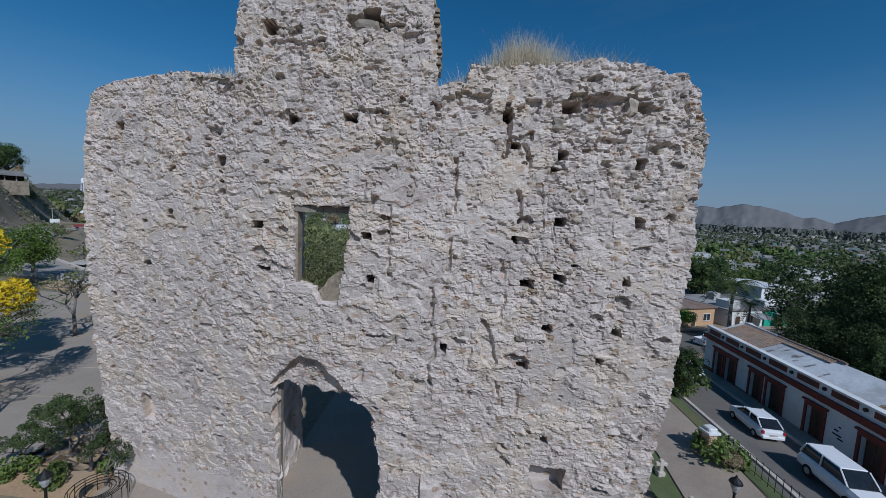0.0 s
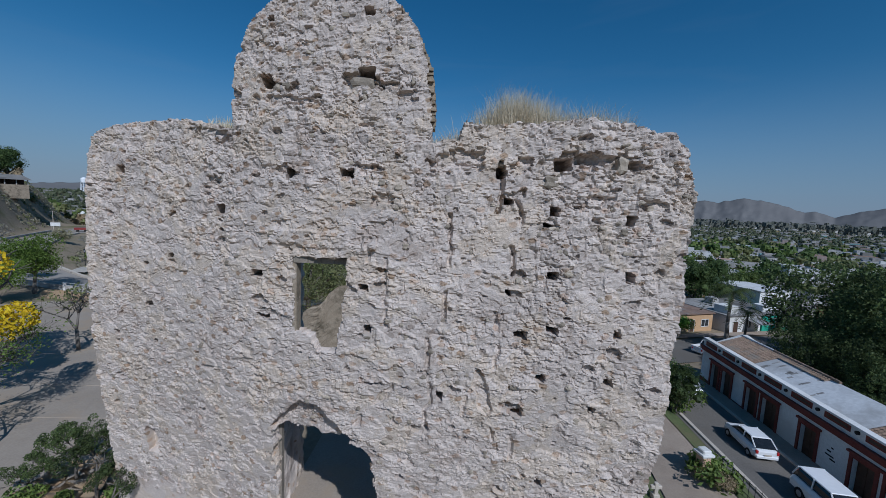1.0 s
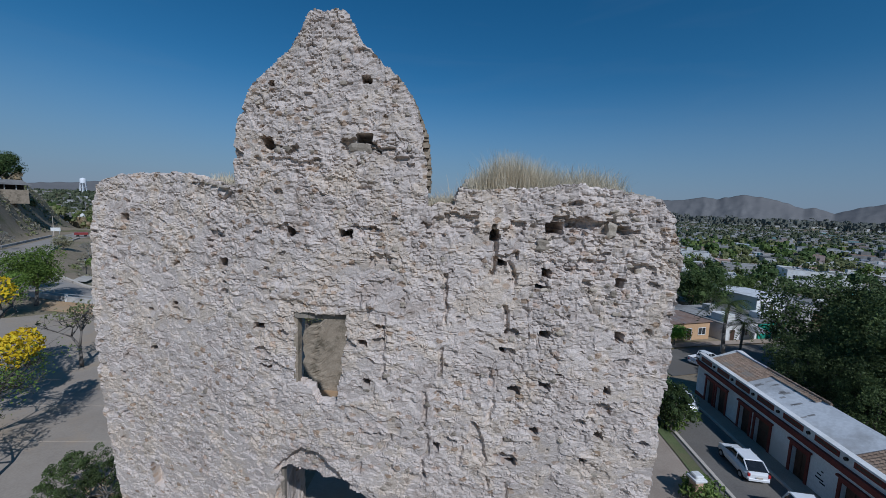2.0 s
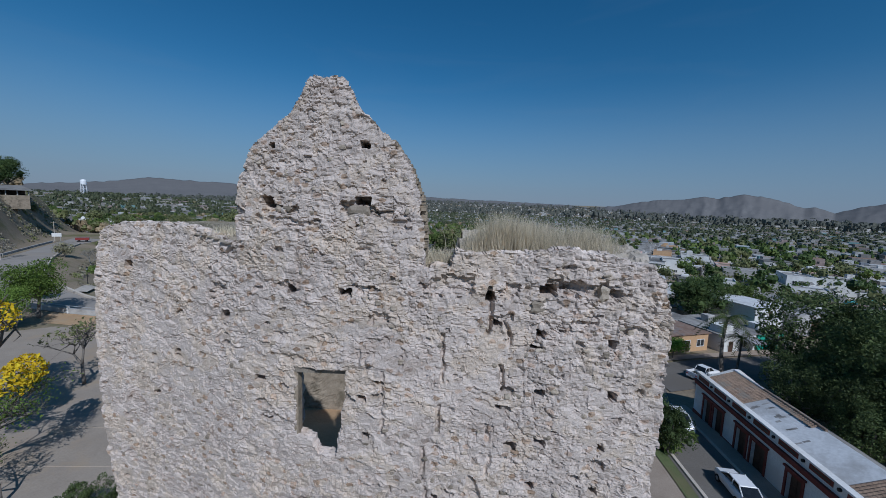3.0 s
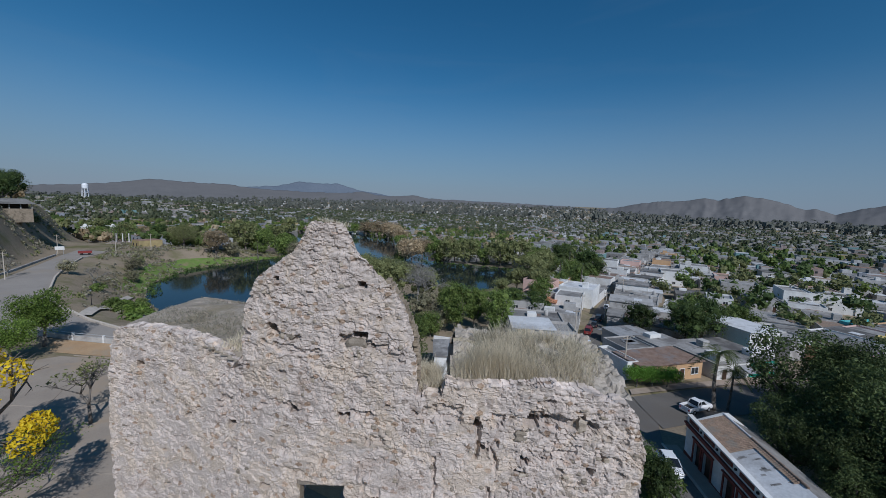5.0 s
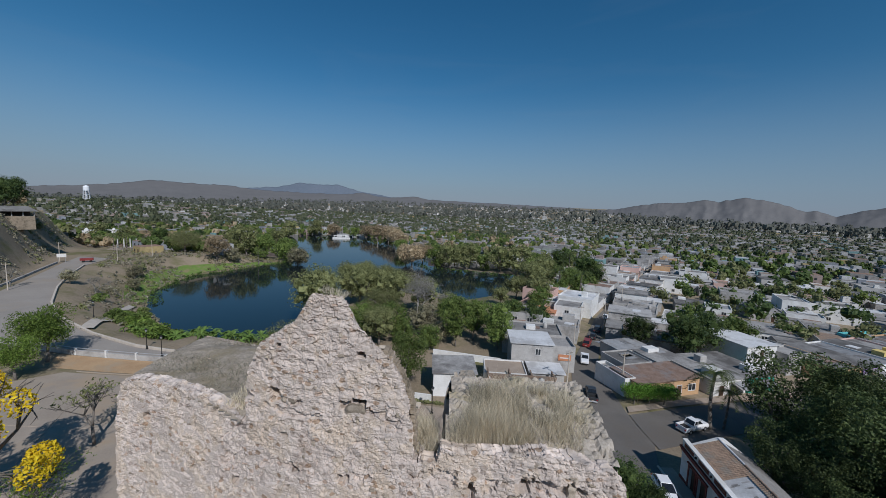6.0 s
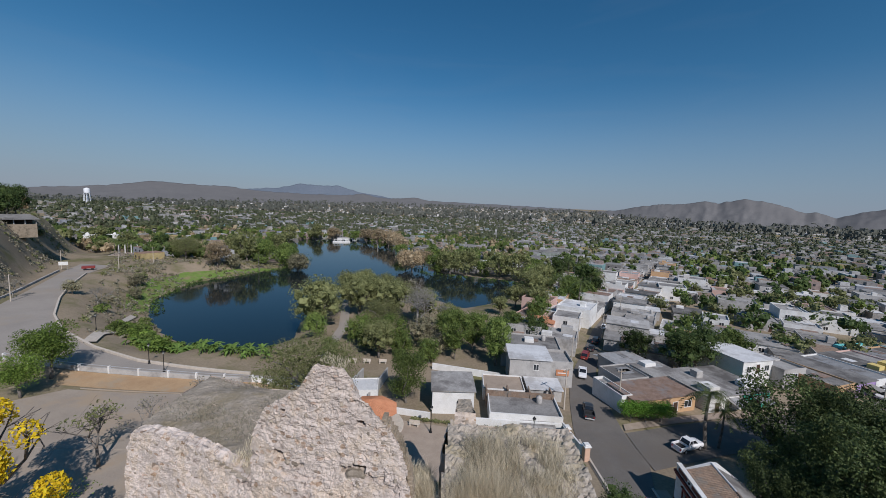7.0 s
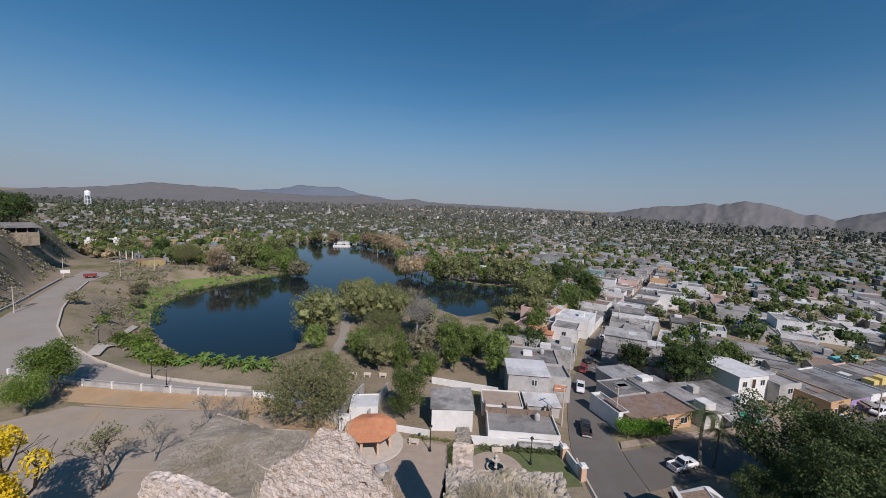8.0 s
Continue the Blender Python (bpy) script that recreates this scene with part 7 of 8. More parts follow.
for k, (mt, nm) in enumerate(((M_OCHRE, "orange"), (M_PURPLE, "violet"), (M_WHITE, "white"), (M_YELLOWWALL, "pale yellow"), (M_PINK, "pink"), (M_TURQ, "turquoise"), (M_OCHRE, "ochre"), (M_WHITE, "white"))):
    house("row_house", 83.5 + 6.7 * k, 82.0 + 2.35 * k, 19, 6.8, 14.0, 3.3 + 0.3 * (k % 2), mt, (M_DARKROOF, M_FLATROOF, M_SHEET)[k % 3], nm + " painted row house with a long flat roof", [("f", -1.5, 0, 1.0, 2.1)], [("f", 1.3, 1.0, 1.2, 1.1)], parapet=0.0 if k % 2 else 0.4, clutter=3 + k % 2)

# garden wall, gate pillar and low walls of the small park
for a, c_, hh, mt, lb in (((-6.5, 61.8), (-0.5, 60.6), 1.1, M_WHITE, "low white garden wall"), ((6.3, 58.9), (21.4, 58.2), 1.5, M_WHITE, "white garden wall below the store"), ((21.6, 58.4), (22.4, 51.5), 1.6, M_WHITE, "white garden wall along the street"), ((-1.0, 82.5), (14, 78.2), 1.5, M_WHITE, "white boundary wall of the wood"),
                          ((-17.8, 63), (-15.5, 76), 2.2, M_GREYBLOCK, "plain grey lane wall"), ((-12.0, 64.5), (-10.5, 77), 2.2, M_GREYBLOCK, "plain grey lane wall")):
    ribbon("boundary_wall", [a, c_], 0.3, hh, mt, lb, "structure", 2.0, -0.6)
house("white_shed", -13.4, 67.5, 8, 5.2, 5.0, 2.4, M_WHITE, M_WHITEROOF, "small white flat-roofed shed", parapet=0.2)
o = thing("chimney_block", on_ground(-15.6, 61.6, 5), "small white rendered block by the lane", "wall")
part("wall", Build().box(-0.9, 0.9, -0.6, 0.6, -0.3, 2.6, 0.05), M_WHITE, o)


def pillar(x, y, hh, w=0.8):
    t = thing("gate_pillar", on_ground(x, y, 8), "plastered salmon gate pillar with a white cap", "pillar", "gate pillars")
    part("shaft", Build().box(-w / 2, w / 2, -w / 2, w / 2, -0.3, hh, 0.04), M_SALMON, t)
    b = Build()
    b.box(-w / 2 - 0.14, w / 2 + 0.14, -w / 2 - 0.14, w / 2 + 0.14, hh + 0.003, hh + 0.16, 0.03)
    b.box(-w / 2, w / 2, -w / 2, w / 2, hh + 0.163, hh + 0.4, 0.06)
    part("cap", b, M_WHITE, t, "white moulded cap")


pillar(18.9, 25.1, 1.55, 0.62)
pillar(22.6, 50.6, 2.2)
pillar(21.5, 56.0, 2.0, 0.8)

# iron fence along the footpath
fence = thing("iron_fence", pose(0, 0, 0), "low black iron railing along the garden path", "fence")
pts = line_points([(19.9, 4), (20.2, 20), (20.35, 25.3)], 0.45)
for x, y in pts:
    z = gz(x, y)
    part("bar", Build().tube((x, y, z), (x, y, z + 1.25), 0.018, 0.018, 5), M_IRON, fence)
for hgt in (0.25, 1.15):
    b = Build()
    for (xa, ya), (xb, yb) in zip(pts[:-1], pts[1:]):
        b.tube((xa, ya, gz(xa, ya) + hgt), (xb, yb, gz(xb, yb) + hgt), 0.022, 0.022, 5)
    part("rail", b, M_IRON, fence)
for k in range(7):
    t = thing("stone_bollard", on_ground(14.7 + 0.03 * k * k, 14 + 3.2 * k, 0), "small pale stone bollard with a cross-shaped top", "bollard", "bollards beside the ruin")
    b = Build()
    b.box(-0.22, 0.22, -0.22, 0.22, -0.2, 0.35, 0.03)
    b.box(-0.12, 0.12, -0.12, 0.12, 0.35, 1.1, 0.03)
    b.box(-0.36, 0.36, -0.1, 0.1, 0.72, 0.92, 0.03)
    part("shaft", b, M_KERB, t)


# ---- park furniture ----


def street_lamp(x, y, hh=4.2, lift=0.05):
    t = thing("street_lamp", on_ground(x, y, 0, lift), "black cast-iron lamp post with a lantern head", "street lamp", "park lamps")
    b = Build()
    b.lathe([(0.26, -0.2), (0.26, 0.12), (0.16, 0.3), (0.12, 0.75), (0.07, 0.9), (0.055, hh - 0.5), (0.09, hh - 0.42), (0.05, hh - 0.35)], 10)
    part("post", b, M_IRON, t, smooth=True)
    part("globe", Build().lathe([(0.1, hh - 0.35), (0.2, hh - 0.1), (0.22, hh + 0.1)], 10), M_LAMPGLASS, t, "frosted glass lantern")
    part("cap", Build().lathe([(0.3, hh + 0.1), (0.26, hh + 0.2), (0.08, hh + 0.36), (0.02, hh + 0.5)], 10), M_IRON, t)
    return t


for x, y in ((15.7, 54.0), (-0.2, 56.2), (-15.0, 57.0), (-16.9, 16.7), (15.3, 18.3), (-62, 76.5), (-56.5, 73.5), (-88, 92)):
    street_lamp(x, y, 3.3 if y < 20 else 4.2)

gaz = thing("kiosk", on_ground(-10.1, 57.3, 8, 0.05), "open octagonal kiosk with an orange tiled roof", "kiosk")
part("base", Build().lathe([(5.4, -0.3), (5.4, 0.22), (5.25, 0.27)], 32), M_KERB, gaz, "round raised paved base")
for k in range(8):
    a = math.radians(22.5 + 45 * k)
    x, y = 3.4 * math.cos(a), 3.4 * math.sin(a)
    part("column", Build().box(x - 0.2, x + 0.2, y - 0.2, y + 0.2, 0.3, 3.0, 0.03), M_SALMON, gaz, "square salmon column")
    a2 = math.radians(22.5 + 45 * (k + 1))
    b = Build()
    b.tube((x, y, 3.0), (3.4 * math.cos(a2), 3.4 * math.sin(a2), 3.0), 0.2, 0.2, 4)
    part("beam", b, M_SALMON, gaz, "salmon ring beam")
b = Build()
for k in range(8):
    a, a2 = math.radians(22.5 + 45 * k), math.radians(22.5 + 45 * (k + 1))
    rows_ = 9
    for j in range(rows_):
        u0, u1 = j / rows_, (j + 1.1) / rows_
        r0, r1 = 4.5 * (1 - u0), 4.5 * max(0, 1 - u1)
        z0, z1 = 2.95 + 1.65 * u0 + 0.05, 2.95 + 1.65 * min(u1, 1.0)
        cols = max(1, int(12 * (1 - u0)))
        for c_ in range(cols):
            fa, fb_ = c_ / cols, (c_ + 1) / cols
            P = lambda r_, f_, z_: (r_ * (math.cos(a) * (1 - f_) + math.cos(a2) * f_), r_ * (math.sin(a) * (1 - f_) + math.sin(a2) * f_), z_)
            fm = (fa + fb_) / 2
            b.add([P(r0, fa, z0), P(r0, fm, z0 + 0.06), P(r0, fb_, z0), P(r1, fa, z1), P(r1, fm, z1 + 0.06), P(r1, fb_, z1)], [(0, 1, 4, 3), (1, 2, 5, 4)])
part("tile_roof", b, M_REDTILE, gaz, "orange clay tile roof")
part("ceiling", Build().lathe([(4.35, 2.9), (4.35, 2.96), (0.3, 4.4)], 8, turn=math.radians(22.5)), M_WOOD, gaz, "timber roof underside")

ft = thing("fountain", on_ground(10.0, 52.3, 0, 0.1), "round stone fountain with a tiered spout", "fountain")
part("basin", Build().lathe([(1.35, -0.1), (1.4, 0.5), (1.2, 0.52), (1.15, 0.2), (0.05, 0.18)], 20), M_KERB, ft, "round low basin")
part("water", Build().lathe([(1.14, 0.36), (1.14, 0.38)], 20), M_WATER, ft)
part("pedestal", Build().lathe([(0.35, 0.2), (0.2, 0.6), (0.16, 1.2), (0.6, 1.45), (0.62, 1.55), (0.15, 1.5), (0.12, 2.0), (0.3, 2.2), (0.1, 2.4)], 12), M_KERB, ft, "tiered stone pedestal")
well = thing("round_planter", on_ground(-7.0, 50.6, 0, 0.06), "round grey concrete planter with a low kerb", "planter")
part("rim", Build().lathe([(1.1, -0.1), (1.1, 0.7), (0.9, 0.72), (0.9, 0.4)], 18), M_GREYBLOCK, well)


def bench(x, y, turn):
    t = thing("park_bench", on_ground(x, y, turn, 0.08), "pale concrete park bench", "bench", "park benches")
    part("seat", Build().box(-0.9, 0.9, -0.24, 0.24, 0.4, 0.48, 0.02), M_KERB, t)
    part("backrest", Build().box(-0.9, 0.9, 0.2, 0.28, 0.5, 0.95, 0.02), M_KERB, t)
    for sg in (-1, 1):
        part("leg", Build().box(sg * 0.65 - 0.12, sg * 0.65 + 0.12, -0.2, 0.22, -0.1, 0.4), M_KERB, t)


for x, y, tr in ((10.8, 56.4, 0), (5.0, 56.6, 0), (-3.0, 57.8, -10), (-12.8, 84.5, 0), (-16.5, 84.3, 0), (-19.8, 84.0, 5)):
    bench(x, y, tr)

# tree guard of iron rings in the bed before the ruin
tg = thing("iron_tree_guard", on_ground(-17.0, 19.3, 0, 0.02), "round black wrought-iron tree guard", "tree guard")
for k in range(5):
    pts = [(1.25 * (1 - 0.14 * k) * math.cos(i * math.tau / 22), 1.25 * (1 - 0.14 * k) * math.sin(i * math.tau / 22), 1.0 - 0.05 * k) for i in range(23)]
    b = Build()
    for p0, p1 in zip(pts[:-1], pts[1:]):
        b.tube(p0, p1, 0.022, 0.022, 4)
    part("ring", b, M_IRON, tg)
for k in range(16):
    a = k * math.tau / 16
    part("bar", Build().tube((1.25 * math.cos(a), 1.25 * math.sin(a), 0), (1.25 * math.cos(a), 1.25 * math.sin(a), 1.0), 0.018, 0.018, 4), M_IRON, tg)

# retaining wall with posts between plaza and road
rw = thing("retaining_wall", pose(0, 0, 0), "low stained grey retaining wall with white posts", "wall")
wall_pts = line_points([(-86, 70.2), (-71, 70.2), (-54, 71.4), (-37, 71.6)], 4.6)
for (xa, ya), (xb, yb) in zip(wall_pts[:-1], wall_pts[1:]):
    b = Build()
    za, zb = gz(xa, ya), gz(xb, yb)
    d_ = Vector((xb - xa, yb - ya, 0)).normalized()
    n_ = Vector((-d_.y, d_.x, 0)) * 0.15
    vs = [Vector((x, y, z + h_)) + n_ * sg for h_ in (-0.4, 1.0) for (x, y, z), sg in (((xa, ya, za), -1), ((xb, yb, zb), -1), ((xb, yb, zb), 1), ((xa, ya, za), 1))]
    b.add(vs, [(3, 2, 1, 0), (4, 5, 6, 7), (0, 1, 5, 4), (1, 2, 6, 5), (2, 3, 7, 6), (3, 0, 4, 7)])
    part("panel", b, M_GREYBLOCK, rw, "stained grey wall panel")
    part("rail", Build().tube((xa, ya, za + 1.45), (xb, yb, zb + 1.45), 0.05, 0.05, 6), M_STEEL, rw)
for x, y in wall_pts:
    z = gz(x, y)
    part("post", Build().box(x - 0.16, x + 0.16, y - 0.22, y + 0.22, z - 0.4, z + 1.5, 0.02), M_WHITE, rw, "white post")
lw = thing("low_wall", pose(0, 0, 0), "white stained rubble end of the retaining wall", "wall")
b = Build()
for k in range(5):
    b.box(-37 + k * 2.2, -34.85 + k * 2.2, 71.4 - 0.5 * k, 71.9 - 0.5 * k, gz(-36 + k * 2.2, 71.6) - 0.4, gz(-36 + k * 2.2, 71.6) + 1.1 - 0.1 * k, 0.05)
part("wall", b, M_WHITE, lw)


def utility_pole(x, y, hh=8.0, arm=True, mat=None, group="utility poles"):
    t = thing("utility_pole", on_ground(x, y, (x * 13) % 40), "grey concrete utility pole with a crossarm", "utility pole", group)
    part("pole", Build().tube((0, 0, -0.4), (0, 0, hh), 0.15, 0.09, 8), mat or M_KERB, t)
    if arm:
        part("crossarm", Build().box(-0.9, 0.9, -0.06, 0.06, hh - 0.5, hh - 0.36), M_WOOD, t)
        for sg in (-0.75, 0, 0.75):
            part("insulator", Build().lathe([(0.05, 0), (0.07, 0.08), (0.03, 0.2)], 8, (sg, 0, hh - 0.36)), M_KERB, t)


for x, y, hh in ((-124, 104, 8), (-167, 160, 8.5), (-146, 165, 8), (-150, 190, 8), (24.2, 66, 8), (35.2, 68, 7.5), (32, 86, 8), (50, 112, 8), (40.5, 106, 8), (68, 140, 8), (-92, 230, 8), (-130, 250, 8), (-170, 240, 8), (46.5, 60.5, 7.5), (88, 70.5, 8), (110, 80, 8), (-60, 330, 9), (20, 240, 8)):
    utility_pole(x, y, hh)
sg_ = thing("road_sign", on_ground(-164, 158, 35), "small white signboard on two posts", "sign")
for sx in (-1.1, 1.1):
    part("post", Build().tube((sx, 0, -0.3), (sx, 0, 3.6), 0.06, 0.06, 6), M_STEEL, sg_)
part("board", Build().box(-1.5, 1.5, -0.05, 0.03, 2.2, 3.7, 0.02), M_WHITE, sg_)

# pavilion on the hill, water tower, monument, restaurant roofs by the water
pv = thing("hill_pavilion", on_ground(-189, 161, 62), "open hillside pavilion with a grey pitched roof", "house")
part("wall", Build().box(-7, 7, -4, 4, -5, 0.9), M_TANWALL, pv)
for k in range(5):
    part("post", Build().box(-6.8 + 3.4 * k - 0.15, -6.8 + 3.4 * k + 0.15, -3.9, -3.6, 0.9, 3.2), M_GREYBLOCK, pv)
part("back_wall", Build().box(-7, 7, 1.5, 4, 0.9, 3.2), M_DOOR, pv)
b = Build()
b.add([(-8, -5.2, 3.0), (8, -5.2, 3.0), (8, 5.2, 3.2), (-8, 5.2, 3.2), (-6, 0, 5.2), (6, 0, 5.2)], [(0, 1, 5, 4), (1, 2, 5), (2, 3, 4, 5), (3, 0, 4), (3, 2, 1, 0)])
part("roof", b, M_FLATROOF, pv, "grey pitched roof")

wt = thing("water_tower", pose(-657, 683, gz(-657, 683) - 0.5), "white steel water tower on splayed legs", "water tower")
wt.scale = (0.66, 0.66, 0.8)
part("tank", Build().lathe([(2.0, 24), (6.6, 27), (7.0, 29), (7.0, 35), (6.4, 37), (1.0, 39)], 20), M_TANKWHITE, wt, "white domed tank")
for k in range(6):
    a = k * math.tau / 6
    part("leg", Build().tube((9 * math.cos(a), 9 * math.sin(a), 0), (6.4 * math.cos(a), 6.4 * math.sin(a), 28), 0.6, 0.5, 6), M_TANKWHITE, wt)
    a2 = (k + 1) * math.tau / 6
    for hgt in (9, 18):
        r_ = 9 - 2.6 * hgt / 28
        part("brace", Build().tube((r_ * math.cos(a), r_ * math.sin(a), hgt), (r_ * math.cos(a2), r_ * math.sin(a2), hgt), 0.25, 0.25, 5), M_TANKWHITE, wt)
part("riser", Build().tube((0, 0, 0), (0, 0, 26), 1.0, 1.0, 8), M_TANKWHITE, wt)

house("domed_house", -288, 310, 35, 22, 12, 6.5, M_WHITE, M_WHITEROOF, "white villa with small white domes", windows=[("f", -6, 2.6, 2, 2), ("f", 0, 2.6, 2, 2), ("f", 6, 2.6, 2, 2)], parapet=0.8)
for k in range(3):
    t = thing("dome", pose(-288 + (k - 1) * 7, 310 + (k - 1) * 5, gz(-288, 310) + 6.5), "small white plastered roof dome", "dome", "roof domes")
    part("shell", Build().lathe([(1.6, 0), (1.55, 0.9), (1.2, 1.9), (0.6, 2.5), (0.1, 2.8)], 14), M_WHITE, t, smooth=True)
for x_, y_ in ((-190, 212), (-184, 209), (-178, 207), (-173, 212), (-194, 219)):
    plant("tallpalm", x_, y_, 0.85)
pl = thing("memorial_terrace", on_ground(-184, 219, 25), "walled terrace with a row of pale columns", "monument")
part("terrace", Build().box(-11, 11, -8, 8, -2, 1.2), M_GREYBLOCK, pl)
part("paving", Build().box(-10.6, 10.6, -7.6, 7.6, 1.204, 1.26), M_PAVER, pl)
for k in range(7):
    part("column", Build().lathe([(0.4, 1.2), (0.3, 1.5), (0.26, 6.0), (0.45, 6.3)], 10, (-9 + 3 * k, 5.5, 0)), M_WHITE, pl)
house("lake_restaurant", -234, 382, 10, 22, 10, 3.4, M_PINK, M_WHITEROOF, "low lakeside restaurant with a pale sheet roof", parapet=0)
house("lake_restaurant", -108, 428, 5, 30, 10, 4.0, M_WHITE, M_GREYBLOCK, "lakeside shelter with pale columns", windows=[("f", -8, 1, 3, 2), ("f", 0, 1, 3, 2), ("f", 8, 1, 3, 2)], parapet=0)
boat = thing("moored_boat", pose(-112, 398, LAKE_Z - 0.1, 0, 0, 8), "white two-deck excursion boat at the far shore", "boat")
part("hull", Build().prism([(-8, -2), (7, -2), (10, 0), (7, 2), (-8, 2)], 0, 1.6), M_WHITE, boat)
part("deck", Build().box(-7, 6, -1.8, 1.8, 3.4, 3.6), M_WHITE, boat)
for k in range(5):
    for sg in (-1, 1):
        part("post", Build().box(-6.6 + 3 * k, -6.3 + 3 * k, sg * 1.6 - 0.12, sg * 1.6 + 0.12, 1.6, 3.4), M_WHITE, boat)
pc = thing("parked_cart", on_ground(-156, 161, 40), "dark red farm trailer at the roadside", "trailer")
part("bed", Build().box(-2.2, 2.2, -1.1, 1.1, 0.9, 1.9, 0.05), M_CARRED, pc)
for sx in (-1.2, 1.2):
    for sy in (-1.1, 1.1):
        part("wheel", Build().tube((sx, sy - 0.12, 0.45), (sx, sy + 0.12, 0.45), 0.45, 0.45, 12), M_TYRE, pc)


# ---- vehicles ----


def loft(stations, seg=6):
    """A closed body from rounded cross-sections: along, half width, low, high."""
    b = Build()
    ring = []
    for x, hw, z0, z1 in stations:
        c_ = min(0.16, (z1 - z0) * 0.3)
        ring.append([(x, -hw + 0.05, z0), (x, -hw, z0 + c_), (x, -hw, z1 - c_ * 1.4), (x, -hw + c_ * 0.9, z1), (x, hw - c_ * 0.9, z1), (x, hw, z1 - c_ * 1.4), (x, hw, z0 + c_), (x, hw - 0.05, z0)])
    for r_ in ring:
        b.v += r_
    n = 8
    for i in range(len(ring) - 1):
        b.f += [(i * n + k, (i + 1) * n + k, (i + 1) * n + (k + 1) % n, i * n + (k + 1) % n) for k in range(n)]
    b.f += [tuple(range(n)), tuple((len(ring) - 1) * n + k for k in range(n - 1, -1, -1))]
    return b


def car(style, x, y, turn, paint, label, lift=0.1):
    t = thing({"pickup": "pickup_truck", "suv": "suv_car", "hatch": "hatchback_car"}[style], on_ground(x, y, turn, lift), label, "car", "parked cars")
    if style == "pickup":
        L, W, base = 5.2, 0.9, 3.15
        body = loft([(2.6, 0.72, 0.5, 0.85), (2.5, 0.84, 0.42, 0.98), (1.9, 0.9, 0.4, 1.08), (1.1, 0.9, 0.4, 1.14), (-0.75, 0.9, 0.4, 1.14), (-0.8, 0.9, 0.4, 0.72), (-2.5, 0.9, 0.45, 0.72), (-2.58, 0.86, 0.5, 0.72)])
        cab = [(1.15, 0.78, 1.12, 1.2), (0.55, 0.7, 1.12, 1.72), (-0.5, 0.7, 1.12, 1.74), (-0.8, 0.74, 1.12, 1.2)]
        roof = (-0.55, 0.5, 0.68, 1.72)
    elif style == "suv":
        L, W, base = 4.6, 0.9, 2.7
        body = loft([(2.3, 0.72, 0.5, 0.9), (2.2, 0.86, 0.42, 1.05), (1.2, 0.9, 0.4, 1.12), (-2.1, 0.9, 0.42, 1.12), (-2.3, 0.84, 0.5, 1.0)])
        cab = [(1.15, 0.8, 1.1, 1.16), (0.5, 0.72, 1.1, 1.8), (-1.9, 0.72, 1.1, 1.82), (-2.2, 0.78, 1.1, 1.16)]
        roof = (-1.95, 0.45, 0.7, 1.8)
    else:
        L, W, base = 3.9, 0.84, 2.5
        body = loft([(1.95, 0.62, 0.42, 0.7), (1.85, 0.78, 0.34, 0.84), (0.95, 0.84, 0.32, 0.98), (-1.5, 0.84, 0.32, 1.0), (-1.9, 0.78, 0.38, 0.92), (-1.95, 0.7, 0.45, 0.8)])
        cab = [(1.1, 0.74, 0.95, 1.0), (0.35, 0.64, 0.95, 1.46), (-1.1, 0.64, 0.95, 1.46), (-1.75, 0.72, 0.95, 1.0)]
        roof = (-1.15, 0.3, 0.62, 1.45)
    part("body", body, paint, t)
    part("cabin", loft(cab), M_CARGLASS, t, "dark tinted glass")
    part("roof", Build().box(roof[0], roof[1], -roof[2], roof[2], roof[3] - 0.02, roof[3] + 0.045, 0.03), paint, t)
    zc = cab[0][2]
    for (xa, wa, _, za), (xb, wb, _, zb) in zip(cab[:-1], cab[1:]):
        for sg in (-1, 1):
            if abs(za - zb) > 0.2:
                part("pillar", Build().tube((xa, sg * wa, za), (xb, sg * wb, zb), 0.045, 0.045, 5), paint, t)
    xm = (cab[1][0] + cab[2][0]) / 2
    for sg in (-1, 1):
        part("pillar", Build().tube((xm, sg * (cab[1][1] + 0.08), zc), (xm, sg * cab[1][1], cab[1][3]), 0.045, 0.045, 5), paint, t)
    if style == "pickup":
        bb = Build()
        bb.box(-2.58, -0.82, -0.9, -0.8, 0.7, 1.14, 0.02)
        bb.box(-2.58, -0.82, 0.8, 0.9, 0.7, 1.14, 0.02)
        bb.box(-2.58, -2.48, -0.8, 0.8, 0.7, 1.14, 0.02)
        part("bed_side", bb, paint, t)
        part("bed_floor", Build().box(-2.48, -0.82, -0.8, 0.8, 0.722, 0.75), M_TYRE, t, "dark bed liner")
    for sx in (base / 2, -base / 2):
        for sg in (-1, 1):
            rr = 0.36 if style != "hatch" else 0.3
            wh = part("wheel", Build().tube((sx, sg * (W - 0.16), rr), (sx, sg * (W + 0.03), rr), rr, rr, 14), M_TYRE, t)
            part("rim", Build().tube((sx, sg * (W + 0.0), rr), (sx, sg * (W + 0.045), rr), rr * 0.62, rr * 0.55, 10), M_RIM, wh)
    for sg in (-1, 1):
        part("headlight", Build().box(L / 2 - 0.2, L / 2 - 0.02, sg * 0.6 - 0.14, sg * 0.6 + 0.14, 0.68, 0.82, 0.02), M_LAMPGLASS, t)
        part("taillight", Build().box(-L / 2 - 0.03, -L / 2 + 0.1, sg * 0.68 - 0.08, sg * 0.68 + 0.08, 0.68, 0.9, 0.01), M_REDLAMP, t)
    part("bumper", Build().box(L / 2 - 0.1, L / 2 + 0.06, -W + 0.12, W - 0.12, 0.36, 0.54, 0.03), M_TYRE if style != "hatch" else paint, t)
